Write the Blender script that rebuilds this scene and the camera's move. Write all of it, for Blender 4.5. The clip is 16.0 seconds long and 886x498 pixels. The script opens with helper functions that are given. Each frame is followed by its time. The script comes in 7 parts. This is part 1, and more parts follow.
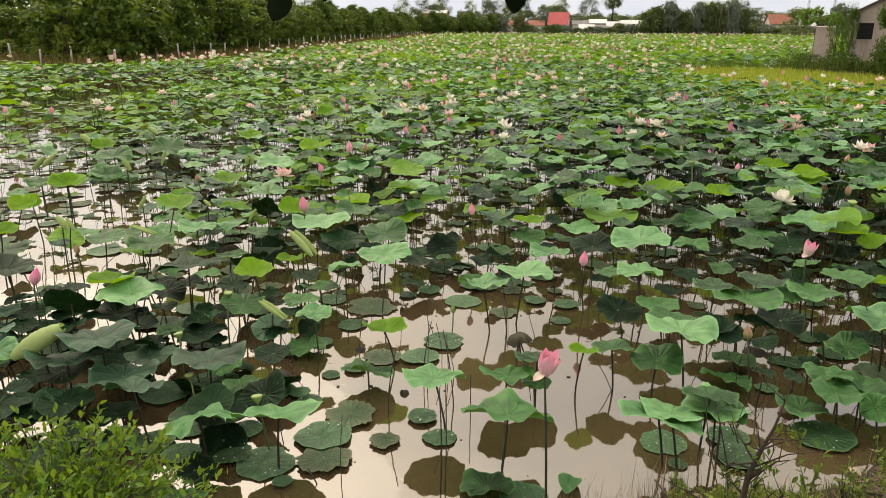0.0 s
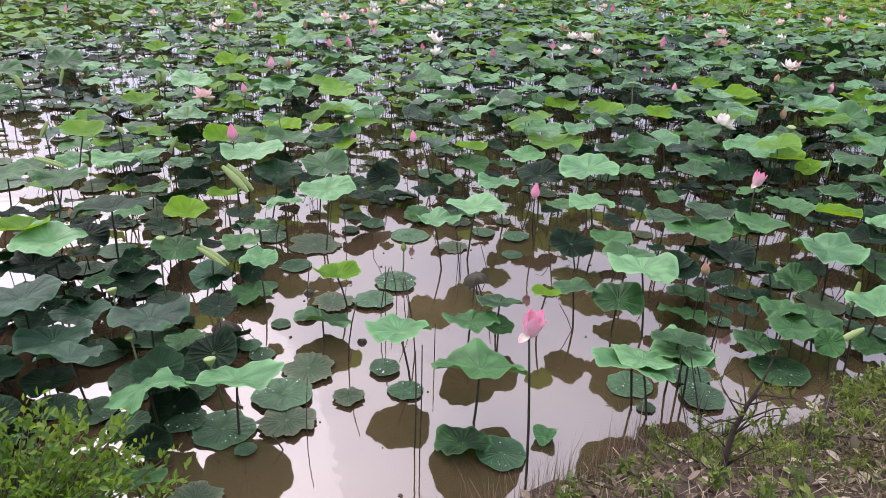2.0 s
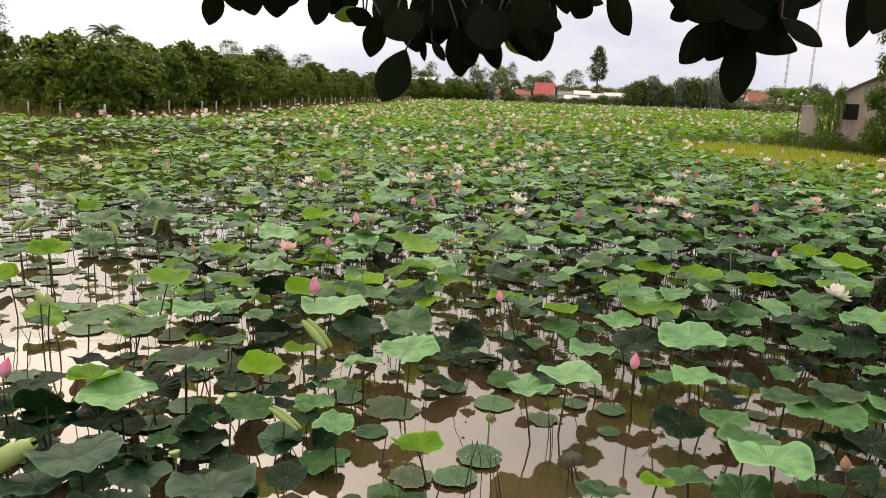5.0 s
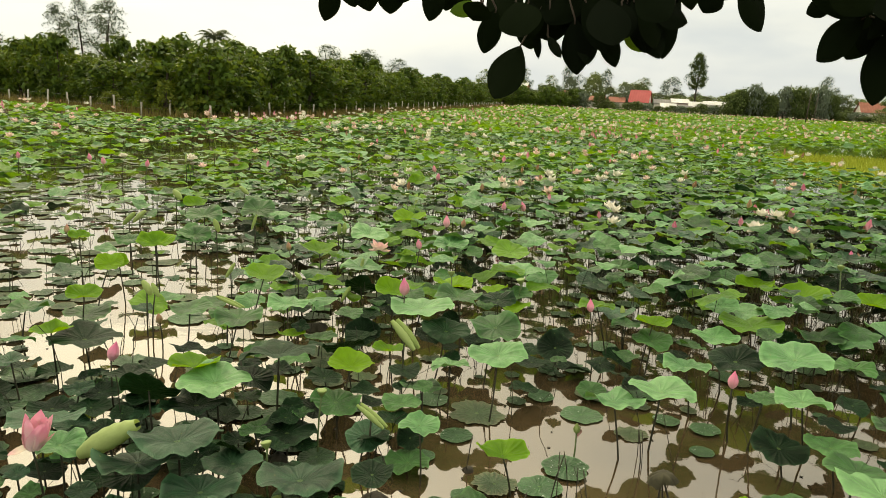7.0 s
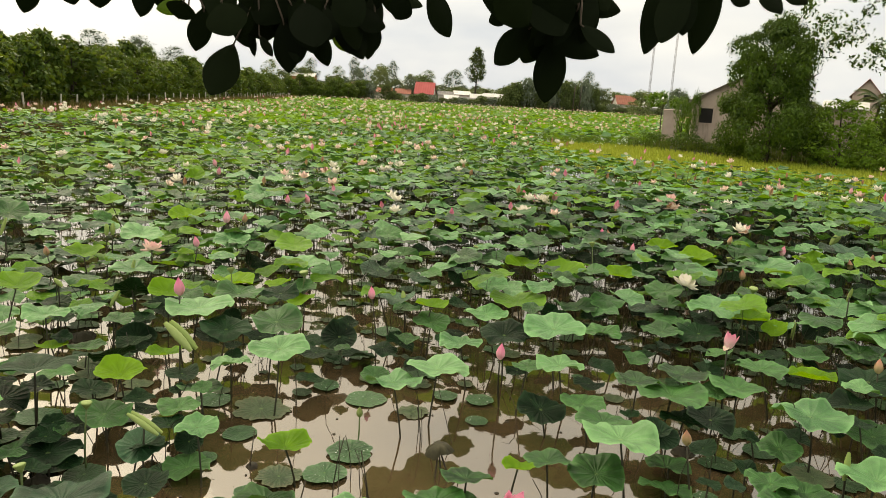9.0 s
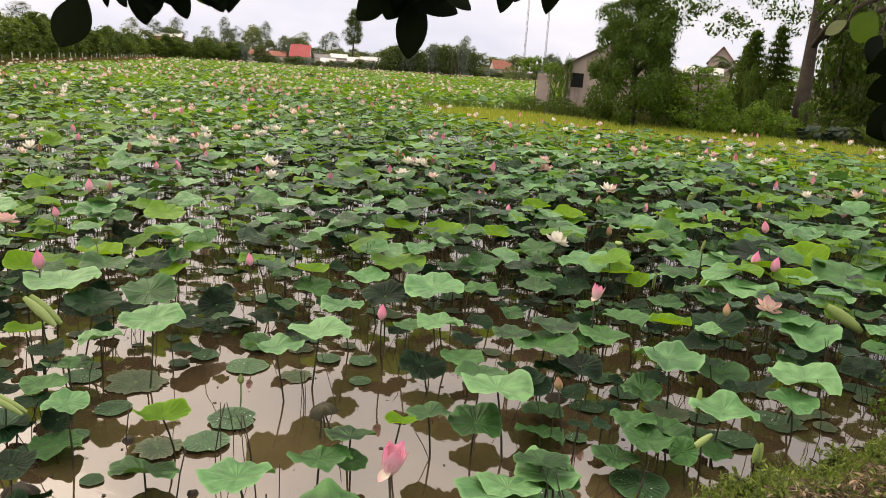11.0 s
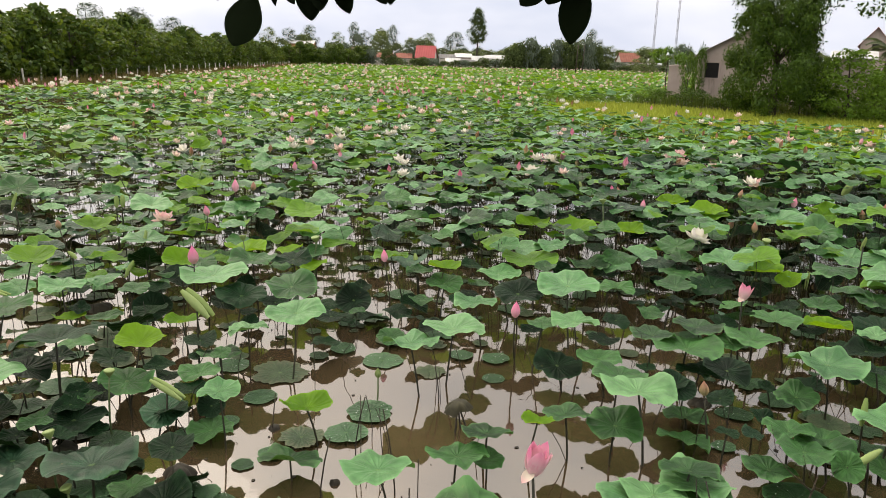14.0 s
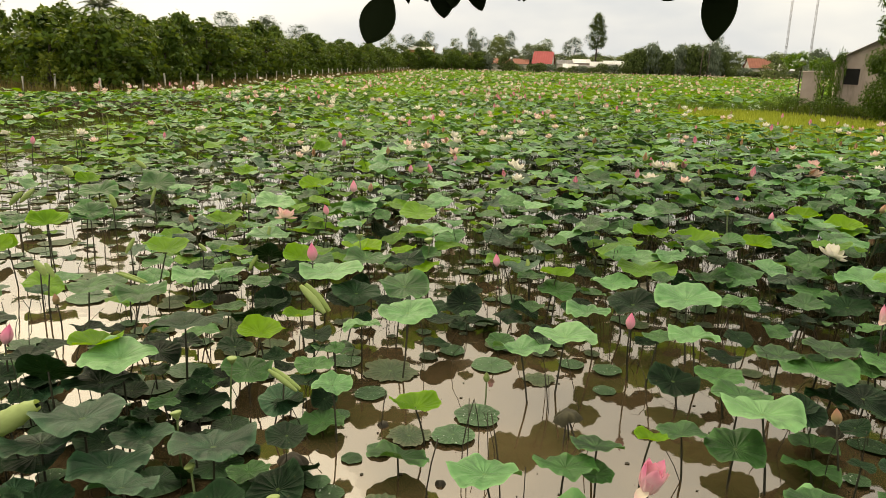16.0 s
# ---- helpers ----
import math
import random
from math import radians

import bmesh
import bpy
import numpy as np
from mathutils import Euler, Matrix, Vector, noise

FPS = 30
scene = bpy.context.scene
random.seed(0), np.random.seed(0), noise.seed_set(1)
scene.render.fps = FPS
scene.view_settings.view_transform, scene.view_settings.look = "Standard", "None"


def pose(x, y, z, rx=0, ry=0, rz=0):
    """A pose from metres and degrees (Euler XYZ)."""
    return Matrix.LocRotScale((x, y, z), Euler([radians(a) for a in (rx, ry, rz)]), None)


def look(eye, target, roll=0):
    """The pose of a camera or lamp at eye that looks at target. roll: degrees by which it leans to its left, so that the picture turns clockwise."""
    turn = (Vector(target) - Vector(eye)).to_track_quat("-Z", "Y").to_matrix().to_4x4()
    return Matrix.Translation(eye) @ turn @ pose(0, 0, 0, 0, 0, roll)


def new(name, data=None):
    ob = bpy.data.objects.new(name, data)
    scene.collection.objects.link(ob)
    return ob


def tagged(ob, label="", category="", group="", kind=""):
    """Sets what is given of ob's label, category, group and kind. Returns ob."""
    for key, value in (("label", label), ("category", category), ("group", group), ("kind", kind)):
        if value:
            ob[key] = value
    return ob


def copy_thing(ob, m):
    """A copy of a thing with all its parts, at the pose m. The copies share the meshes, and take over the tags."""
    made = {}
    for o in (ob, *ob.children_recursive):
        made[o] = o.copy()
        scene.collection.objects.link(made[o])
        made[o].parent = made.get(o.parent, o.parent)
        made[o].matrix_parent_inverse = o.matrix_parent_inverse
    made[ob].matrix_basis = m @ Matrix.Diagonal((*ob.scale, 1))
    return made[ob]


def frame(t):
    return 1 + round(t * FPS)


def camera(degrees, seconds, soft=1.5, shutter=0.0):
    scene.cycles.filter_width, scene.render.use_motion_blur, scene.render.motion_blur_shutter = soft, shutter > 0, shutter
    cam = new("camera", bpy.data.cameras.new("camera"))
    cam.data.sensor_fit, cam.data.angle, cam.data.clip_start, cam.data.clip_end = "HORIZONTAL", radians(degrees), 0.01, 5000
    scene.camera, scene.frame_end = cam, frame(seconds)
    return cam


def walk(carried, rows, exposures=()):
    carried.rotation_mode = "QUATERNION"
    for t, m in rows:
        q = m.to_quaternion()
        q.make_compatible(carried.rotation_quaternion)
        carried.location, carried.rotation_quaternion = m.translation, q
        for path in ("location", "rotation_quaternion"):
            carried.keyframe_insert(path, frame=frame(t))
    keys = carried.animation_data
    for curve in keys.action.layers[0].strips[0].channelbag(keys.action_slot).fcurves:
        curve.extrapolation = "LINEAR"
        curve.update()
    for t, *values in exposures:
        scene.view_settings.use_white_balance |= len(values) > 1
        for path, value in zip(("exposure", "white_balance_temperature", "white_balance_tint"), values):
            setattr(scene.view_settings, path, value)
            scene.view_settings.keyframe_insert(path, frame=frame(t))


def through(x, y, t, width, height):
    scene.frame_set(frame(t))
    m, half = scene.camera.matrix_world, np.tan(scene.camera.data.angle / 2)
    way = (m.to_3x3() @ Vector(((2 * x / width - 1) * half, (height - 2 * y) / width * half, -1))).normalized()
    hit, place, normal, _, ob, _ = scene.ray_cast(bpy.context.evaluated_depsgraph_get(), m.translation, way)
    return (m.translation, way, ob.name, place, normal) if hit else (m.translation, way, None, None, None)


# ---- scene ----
cam = camera(62.5, 16.0, 0.7)

PATH = [
    (0, (1.133, 0.375, 2.305), (0.858, 2.267, 1.719), 0.2),
    (0.5, (0.997, 0.47, 2.336), (0.852, 2.339, 1.64), 0.1),
    (1, (0.91, 0.562, 2.366), (0.85, 2.386, 1.548), 4.0),
    (1.5, (0.863, 0.59, 2.403), (0.869, 2.419, 1.594), 5.2),
    (2, (0.809, 0.67, 2.422), (0.785, 2.494, 1.601), 1.8),
    (2.5, (0.736, 0.799, 2.385), (0.688, 2.647, 1.621), 2.4),
    (3, (0.677, 0.883, 2.352), (0.642, 2.767, 1.68), 3.0),
    (3.5, (0.639, 0.944, 2.356), (0.599, 2.854, 1.763), 1.2),
    (3.7, (0.64, 0.949, 2.359), (0.552, 2.869, 1.807), 0.9),
    (6, (0.643, 1.063, 2.324), (0.345, 2.998, 1.917), 2.3),
    (6.5, (0.62, 1.051, 2.326), (0.234, 2.97, 1.919), 2.2),
    (7, (0.599, 1.045, 2.32), (0.134, 2.946, 1.903), 2.9),
    (7.5, (0.634, 1.041, 2.315), (0.215, 2.95, 1.89), 3.1),
    (8, (0.701, 0.997, 2.334), (0.529, 2.942, 1.9), 3.7),
    (8.5, (0.725, 0.978, 2.341), (0.726, 2.931, 1.912), 3.2),
    (9, (0.752, 0.968, 2.339), (0.837, 2.924, 1.929), 3.3),
    (9.5, (0.747, 0.957, 2.334), (0.882, 2.906, 1.906), 2.3),
    (10, (0.754, 0.945, 2.332), (0.934, 2.888, 1.893), 1.9),
    (10.2, (0.763, 0.933, 2.328), (1.002, 2.868, 1.882), 2.5),
    (12.3, (0.78, 0.896, 2.323), (1.252, 2.768, 1.8), 3.9),
    (12.5, (0.773, 0.901, 2.324), (1.216, 2.781, 1.807), 3.7),
    (13, (0.731, 0.922, 2.315), (1.047, 2.826, 1.792), 2.1),
    (13.5, (0.713, 0.945, 2.305), (0.874, 2.873, 1.795), 2.4),
    (14, (0.705, 0.965, 2.3), (0.776, 2.899, 1.797), 1.5),
    (14.5, (0.704, 0.974, 2.302), (0.708, 2.914, 1.819), 1.0),
    (15, (0.692, 0.984, 2.296), (0.619, 2.926, 1.824), 1.0),
    (15.5, (0.675, 0.997, 2.289), (0.489, 2.932, 1.817), 1.1),
    (16, (0.676, 0.987, 2.283), (0.448, 2.911, 1.787), 1.5),
]
walk(
    cam,
    [(t, look(eye, target, roll)) for t, eye, target, roll in PATH],
    exposures=[
        (0.0, -1.92, 7500, 11),
        (0.6, -1.75, 6250, 22),
        (1.5, -1.65, 5850, 28),
        (3.6, -1.94, 5850, 33),
        (5.0, -1.98, 7400, 16),
        (6.0, -2.0, 8500, 0),
        (10.2, -1.91, 7800, 12),
        (12.4, -1.86, 6950, 23),
        (13.5, -1.91, 6900, 19),
        (15.0, -1.95, 7700, 5),
        (16.0, -1.98, 8500, 6),
    ],
)

# ---- daylight under a bright, thinly clouded sky ----
SUN_UP, SUN_ROUND = radians(40), radians(-40)
world = bpy.data.worlds.new("sky")
scene.world = world
world.use_nodes = True
wt = world.node_tree
wt.nodes.clear()


def wnode(kind, **values):
    n = wt.nodes.new(kind)
    for key, value in values.items():
        n.inputs[key].default_value = value
    return n


sky = wnode("ShaderNodeTexSky")
sky.sky_type, sky.sun_disc = "NISHITA", False
sky.sun_elevation, sky.sun_rotation = SUN_UP, SUN_ROUND
sky.air_density, sky.dust_density = 1.4, 3.0
dim = wnode("ShaderNodeVectorMath")
dim.operation = "SCALE"
dim.inputs["Scale"].default_value = 0.15
coord = wnode("ShaderNodeTexCoord")
stretch = wnode("ShaderNodeMapping")
stretch.inputs["Scale"].default_value = (1.0, 1.0, 3.2)
puffs = wnode("ShaderNodeTexNoise", Scale=2.3, Detail=6.0, Roughness=0.55)
shade = wnode("ShaderNodeValToRGB")
shade.color_ramp.elements[0].position, shade.color_ramp.elements[0].color = 0.34, (2.60, 2.90, 3.45, 1)
shade.color_ramp.elements[1].position, shade.color_ramp.elements[1].color = 0.62, (3.90, 4.02, 4.2, 1)
cover = wnode("ShaderNodeMix")
cover.data_type = "RGBA"
cover.inputs["Factor"].default_value = 0.86
high = wnode("ShaderNodeSeparateXYZ")
lift = wnode("ShaderNodeMapRange")
lift.inputs["From Min"].default_value, lift.inputs["From Max"].default_value = 0.10, 0.62
lift.inputs["To Min"].default_value, lift.inputs["To Max"].default_value = 1.0, 2.5
aim = Vector((math.sin(SUN_ROUND) * math.cos(SUN_UP), math.cos(SUN_ROUND) * math.cos(SUN_UP), math.sin(SUN_UP)))
near_sun = wnode("ShaderNodeVectorMath")
near_sun.operation = "DOT_PRODUCT"
near_sun.inputs[1].default_value = aim
halo = wnode("ShaderNodeMath")
halo.operation, halo.use_clamp = "POWER", True
halo.inputs[1].default_value = 8.0
veil = wnode("ShaderNodeMix")
veil.data_type, veil.blend_type = "RGBA", "ADD"
veil.inputs["B"].default_value = (5.4, 5.0, 4.35, 1)
tone = wnode("ShaderNodeValToRGB")
tone.color_ramp.elements[0].position, tone.color_ramp.elements[0].color = 0.08, (1.05, 1.09, 1.18, 1)
tone.color_ramp.elements[1].position, tone.color_ramp.elements[1].color = 0.38, (1.06, 1.00, 0.91, 1)
tinted = wnode("ShaderNodeMix")
tinted.data_type, tinted.blend_type = "RGBA", "MULTIPLY"
tinted.inputs["Factor"].default_value = 1.0
glow = wnode("ShaderNodeBackground", Strength=1.0)
wout = wnode("ShaderNodeOutputWorld")
wt.links.new(sky.outputs[0], dim.inputs[0])
wt.links.new(coord.outputs["Generated"], stretch.inputs[0])
wt.links.new(stretch.outputs[0], puffs.inputs["Vector"])
wt.links.new(puffs.outputs["Fac"], shade.inputs[0])
wt.links.new(dim.outputs[0], cover.inputs["A"])
wt.links.new(shade.outputs[0], cover.inputs["B"])
wt.links.new(coord.outputs["Generated"], near_sun.inputs[0])
wt.links.new(near_sun.outputs["Value"], halo.inputs[0])
wt.links.new(halo.outputs[0], veil.inputs["Factor"])
wt.links.new(cover.outputs["Result"], veil.inputs["A"])
wt.links.new(high.outputs["Z"], tone.inputs[0])
wt.links.new(tone.outputs[0], tinted.inputs["B"])
wt.links.new(veil.outputs["Result"], tinted.inputs["A"])
wt.links.new(tinted.outputs["Result"], glow.inputs["Color"])
wt.links.new(coord.outputs["Generated"], high.inputs[0])
wt.links.new(high.outputs["Z"], lift.inputs["Value"])
wt.links.new(lift.outputs[0], glow.inputs["Strength"])
wt.links.new(glow.outputs[0], wout.inputs[0])

sun = new("sun", bpy.data.lights.new("sun", "SUN"))
sun.data.energy, sun.data.angle, sun.data.color = 1.5, radians(45), (1.0, 0.95, 0.87)
sun.matrix_world = look(aim * 50, (0, 0, 0))

# ---- materials ----
class Shader:
    """A short way to wire up one material."""

    def __init__(self, name):
        self.mat = bpy.data.materials.new(name)
        self.mat.use_nodes = True
        self.tree = self.mat.node_tree
        self.tree.nodes.clear()
        self.out = self.tree.nodes.new("ShaderNodeOutputMaterial")

    def add(self, kind, **values):
        n = self.tree.nodes.new(kind)
        for key, value in values.items():
            n.inputs[key].default_value = value
        return n

    def join(self, a, b):
        self.tree.links.new(a, b)

    def math(self, op, a, b=None, c=None):
        n = self.tree.nodes.new("ShaderNodeMath")
        n.operation = op
        for i, v in enumerate((a, b, c)):
            if v is None:
                continue
            if isinstance(v, (int, float)):
                n.inputs[i].default_value = v
            else:
                self.join(v, n.inputs[i])
        return n.outputs[0]

    def chance(self):
        """One value from 0 to 1 for each object and each loose piece of a mesh."""
        a = self.add("ShaderNodeObjectInfo").outputs["Random"]
        b = self.add("ShaderNodeNewGeometry").outputs["Random Per Island"]
        return self.math("FRACT", self.math("ADD", a, b))

    def ramp(self, fac, *stops):
        n = self.add("ShaderNodeValToRGB")
        e = n.color_ramp.elements
        while len(e) < len(stops):
            e.new(0.5)
        for one, (at, colour) in zip(e, stops):
            one.position, one.color = at, (*colour, 1)
        self.join(fac, n.inputs[0])
        return n.outputs[0]

    def noise(self, scale, detail=4.0, where="Object", rough=0.55):
        c = self.add("ShaderNodeTexCoord").outputs[where]
        n = self.add("ShaderNodeTexNoise", Scale=scale, Detail=detail, Roughness=rough)
        self.join(c, n.inputs["Vector"])
        return n.outputs["Fac"]

    def blend(self, fac, a, b, mode="MIX"):
        n = self.add("ShaderNodeMix")
        n.data_type, n.blend_type = "RGBA", mode
        for key, v in (("Factor", fac), ("A", a), ("B", b)):
            if isinstance(v, (int, float)):
                n.inputs[key].default_value = v
            elif isinstance(v, tuple):
                n.inputs[key].default_value = (*v, 1)
            else:
                self.join(v, n.inputs[key])
        return n.outputs["Result"]

    def bump(self, height, strength, distance):
        n = self.add("ShaderNodeBump", Strength=strength, Distance=distance)
        self.join(height, n.inputs["Height"])
        return n.outputs[0]

    def finish(self, colour, rough=0.6, bump=None, through=None, amount=0.0, ior=1.45, spec=0.5, metal=0.0):
        p = self.add("ShaderNodeBsdfPrincipled", IOR=ior, Metallic=metal)
        p.inputs["Specular IOR Level"].default_value = spec
        if isinstance(colour, tuple):
            p.inputs["Base Color"].default_value = (*colour, 1)
        else:
            self.join(colour, p.inputs["Base Color"])
        if isinstance(rough, (int, float)):
            p.inputs["Roughness"].default_value = rough
        else:
            self.join(rough, p.inputs["Roughness"])
        if bump is not None:
            self.join(bump, p.inputs["Normal"])
        last = p.outputs[0]
        if through is not None:
            t = self.add("ShaderNodeBsdfTranslucent")
            if isinstance(through, tuple):
                t.inputs["Color"].default_value = (*through, 1)
            else:
                self.join(through, t.inputs["Color"])
            m = self.add("ShaderNodeMixShader", Fac=amount)
            self.join(last, m.inputs[1])
            self.join(t.outputs[0], m.inputs[2])
            last = m.outputs[0]
        self.join(last, self.out.inputs["Surface"])
        return self.mat


def lotus_leaf_material(name, dark, mid, light, glow, amount, rough=0.5, withered=0.0, spec=0.08):
    """A waxy round leaf: radial veins, blotches, a painted pale sheen, a colour of its own for every leaf, and light
    that shines through.
    """
    s = Shader(name)
    uv = s.add("ShaderNodeTexCoord").outputs["UV"]
    sep = s.add("ShaderNodeSeparateXYZ")
    s.join(uv, sep.inputs[0])
    x, y = s.math("SUBTRACT", sep.outputs[0], 0.5), s.math("SUBTRACT", sep.outputs[1], 0.5)
    angle = s.math("ARCTAN2", y, x)
    radius = s.math("SQRT", s.math("ADD", s.math("MULTIPLY", x, x), s.math("MULTIPLY", y, y)))
    wob = s.noise(3.0, 2.0, "UV")
    rays = s.math("ABSOLUTE", s.math("SINE", s.math("ADD", s.math("MULTIPLY", angle, 10.0), s.math("MULTIPLY", wob, 1.6))))
    width = s.math("MULTIPLY_ADD", radius, -0.16, 0.20)
    vein = s.math("SUBTRACT", 1.0, s.math("MINIMUM", s.math("DIVIDE", rays, width), 1.0))
    own = s.ramp(s.chance(), (0.0, dark), (0.55, mid), (1.0, light))
    blot = s.noise(5.0, 5.0, "UV")
    colour = s.blend(s.ramp(blot, (0.36, (0.05, 0.05, 0.05)), (0.66, (0.62, 0.62, 0.62))), own, tuple(v * 0.45 for v in dark))
    # soft pale patches paint sheen and waxy bloom into the colour
    sheen_wash = s.ramp(s.noise(2.1, 3.0, "UV"), (0.45, (0, 0, 0)), (0.70, (0.55, 0.55, 0.55)))
    colour = s.blend(sheen_wash, colour, tuple(min(1, v * 1.25 + 0.01) for v in light))
    fade = s.math("MULTIPLY", vein, s.math("MULTIPLY_ADD", radius, -0.42, 0.29 + 0.6 * withered))
    colour = s.blend(fade, colour, tuple(min(1, v * 1.9 + 0.03) for v in mid))
    rim = s.ramp(s.math("ADD", radius, s.math("MULTIPLY", blot, 0.04)), (0.46, (0, 0, 0)), (0.52, (0.4, 0.4, 0.4)))
    colour = s.blend(rim, colour, tuple(min(1, v * 1.5 + 0.02) for v in light))
    hub = s.math("LESS_THAN", radius, 0.035)
    colour = s.blend(s.math("MULTIPLY", hub, 0.35), colour, (0.22, 0.34, 0.12))
    if withered:
        polar = s.add("ShaderNodeCombineXYZ")
        s.join(s.math("MULTIPLY", angle, 5.0), polar.inputs[0])
        s.join(s.math("MULTIPLY", radius, 6.0), polar.inputs[1])
        fan = s.add("ShaderNodeTexNoise", Scale=1.6, Detail=5.0, Roughness=0.7)
        s.join(polar.outputs[0], fan.inputs["Vector"])
        far_out = s.math("ADD", fan.outputs["Fac"], s.math("MULTIPLY", s.math("SUBTRACT", radius, 0.3), 0.6))
        colour = s.blend(s.ramp(far_out, (0.50, (0, 0, 0)), (0.66, (0.7, 0.7, 0.7))), colour, (0.115, 0.115, 0.070))
        rot = s.ramp(s.noise(34.0, 5.0, "UV", 0.75), (0.56, (0, 0, 0)), (0.64, (0.85, 0.85, 0.85)))
        colour = s.blend(rot, colour, (0.075, 0.055, 0.035))
        colour = s.blend(s.math("MULTIPLY", vein, 0.6), colour, (0.10, 0.16, 0.085))
    else:
        spot = s.ramp(s.noise(14.0, 3.0, "UV", 0.6), (0.68, (0, 0, 0)), (0.74, (1, 1, 1)))
        colour = s.blend(s.math("MULTIPLY", spot, 0.55), colour, (0.20, 0.17, 0.06))
    grain = s.noise(60.0, 3.0, "UV")
    swell = s.math("MULTIPLY", s.noise(4.5, 3.0, "UV"), 1.2)
    height = s.math("ADD", s.math("ADD", s.math("MULTIPLY", rays, -0.30), swell), s.math("MULTIPLY", grain, 0.3))
    gloss = s.math("MULTIPLY_ADD", grain, 0.25, rough - 0.1)
    return s.finish(colour, gloss, s.bump(height, 0.8, 0.016), glow, amount, spec=spec)


LEAF = {
    "g": lotus_leaf_material("lotus_leaf_green", (0.0063, 0.0292, 0.0069), (0.0254, 0.0960, 0.0212), (0.0560, 0.1656, 0.0423), (0.0634, 0.1857, 0.0124), 0.17, 0.44, 0.0, 0.24),
    # lit copy of the green leaf: light and sheen on top put into the colour
    "b": lotus_leaf_material("lotus_leaf_bright", (0.0355, 0.1242, 0.0376), (0.0743, 0.2115, 0.0700), (0.1307, 0.2843, 0.1094), (0.1045, 0.2644, 0.0217), 0.13, 0.44, 0.0, 0.27),
    "m": lotus_leaf_material("lotus_leaf_mid", (0.0351, 0.1041, 0.0069), (0.0732, 0.1878, 0.0139), (0.1181, 0.2599, 0.0209), (0.1831, 0.3562, 0.0108), 0.28, 0.44, 0.0, 0.15),
    "y": lotus_leaf_material("lotus_leaf_young", (0.0615, 0.1641, 0.0048), (0.1014, 0.2375, 0.0078), (0.1485, 0.2978, 0.0117), (0.2172, 0.4058, 0.0073), 0.36, 0.44, 0.0, 0.12),
    # near-black green: the shade between and under leaves put into the colour
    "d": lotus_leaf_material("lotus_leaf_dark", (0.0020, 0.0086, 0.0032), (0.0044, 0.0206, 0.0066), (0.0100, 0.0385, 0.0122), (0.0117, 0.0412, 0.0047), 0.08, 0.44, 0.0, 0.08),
    "w": lotus_leaf_material("lotus_leaf_withered", (0.024, 0.054, 0.024), (0.045, 0.084, 0.0372), (0.072, 0.111, 0.051), (0.0678, 0.0696, 0.015), 0.08, 0.6, 1.0, 0.3),
}
# darker copy of the green leaf: half shade put into its colour
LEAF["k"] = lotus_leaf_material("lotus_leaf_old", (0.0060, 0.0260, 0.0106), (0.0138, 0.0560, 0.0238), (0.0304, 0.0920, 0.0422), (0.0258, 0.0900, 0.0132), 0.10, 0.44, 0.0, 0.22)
LEAF["f"] = lotus_leaf_material("lotus_leaf_floating", (0.0131, 0.0490, 0.0119), (0.0256, 0.0864, 0.0290), (0.0450, 0.1224, 0.0436), (0.0319, 0.0835, 0.0106), 0.05, 0.42, 0.0, 0.4)
LEAF["t"] = LEAF["b"]
LEAF["c"] = LEAF["b"]


def foliage_material(name, dark, mid, light, glow, amount=0.3, rough=0.5, clump=0.35, spec=0.12):
    s = Shader(name)
    own = s.ramp(s.chance(), (0.0, dark), (0.6, mid), (1.0, light))
    colour = s.blend(s.math("MULTIPLY", s.noise(clump, 3.0), 0.6), own, tuple(v * 0.5 for v in dark))
    each = s.add("ShaderNodeObjectInfo").outputs["Random"]
    colour = s.blend(s.math("MULTIPLY", each, 0.2), colour, light)
    return s.finish(colour, rough, None, glow, amount, spec=spec)


def plain_material(name, low, high, scale, rough=0.8, relief=0.3, depth=0.02, fine=40.0):
    """Two tones in large patches, with fine grain and relief."""
    s = Shader(name)
    big, small = s.noise(scale, 5.0), s.noise(fine, 4.0)
    mixed = s.math("ADD", s.math("MULTIPLY", big, 0.65), s.math("MULTIPLY", small, 0.35))
    colour = s.ramp(mixed, (0.36, low), (0.64, high))
    return s.finish(colour, rough, s.bump(mixed, relief, depth))


def streaked_wall_material(name, low, high, stain):
    """Rendered wall with rain streaks and damp stains."""
    s = Shader(name)
    c = s.add("ShaderNodeTexCoord").outputs["Object"]
    m = s.add("ShaderNodeMapping")
    m.inputs["Scale"].default_value = (3.0, 3.0, 0.35)
    s.join(c, m.inputs[0])
    n = s.add("ShaderNodeTexNoise", Scale=1.4, Detail=6.0, Roughness=0.65)
    s.join(m.outputs[0], n.inputs["Vector"])
    base = s.ramp(s.noise(0.8, 5.0), (0.35, low), (0.65, high))
    colour = s.blend(s.ramp(n.outputs["Fac"], (0.52, (0, 0, 0)), (0.72, (0.8, 0.8, 0.8))), base, stain)
    return s.finish(colour, 0.9, s.bump(s.noise(25.0), 0.3, 0.02))


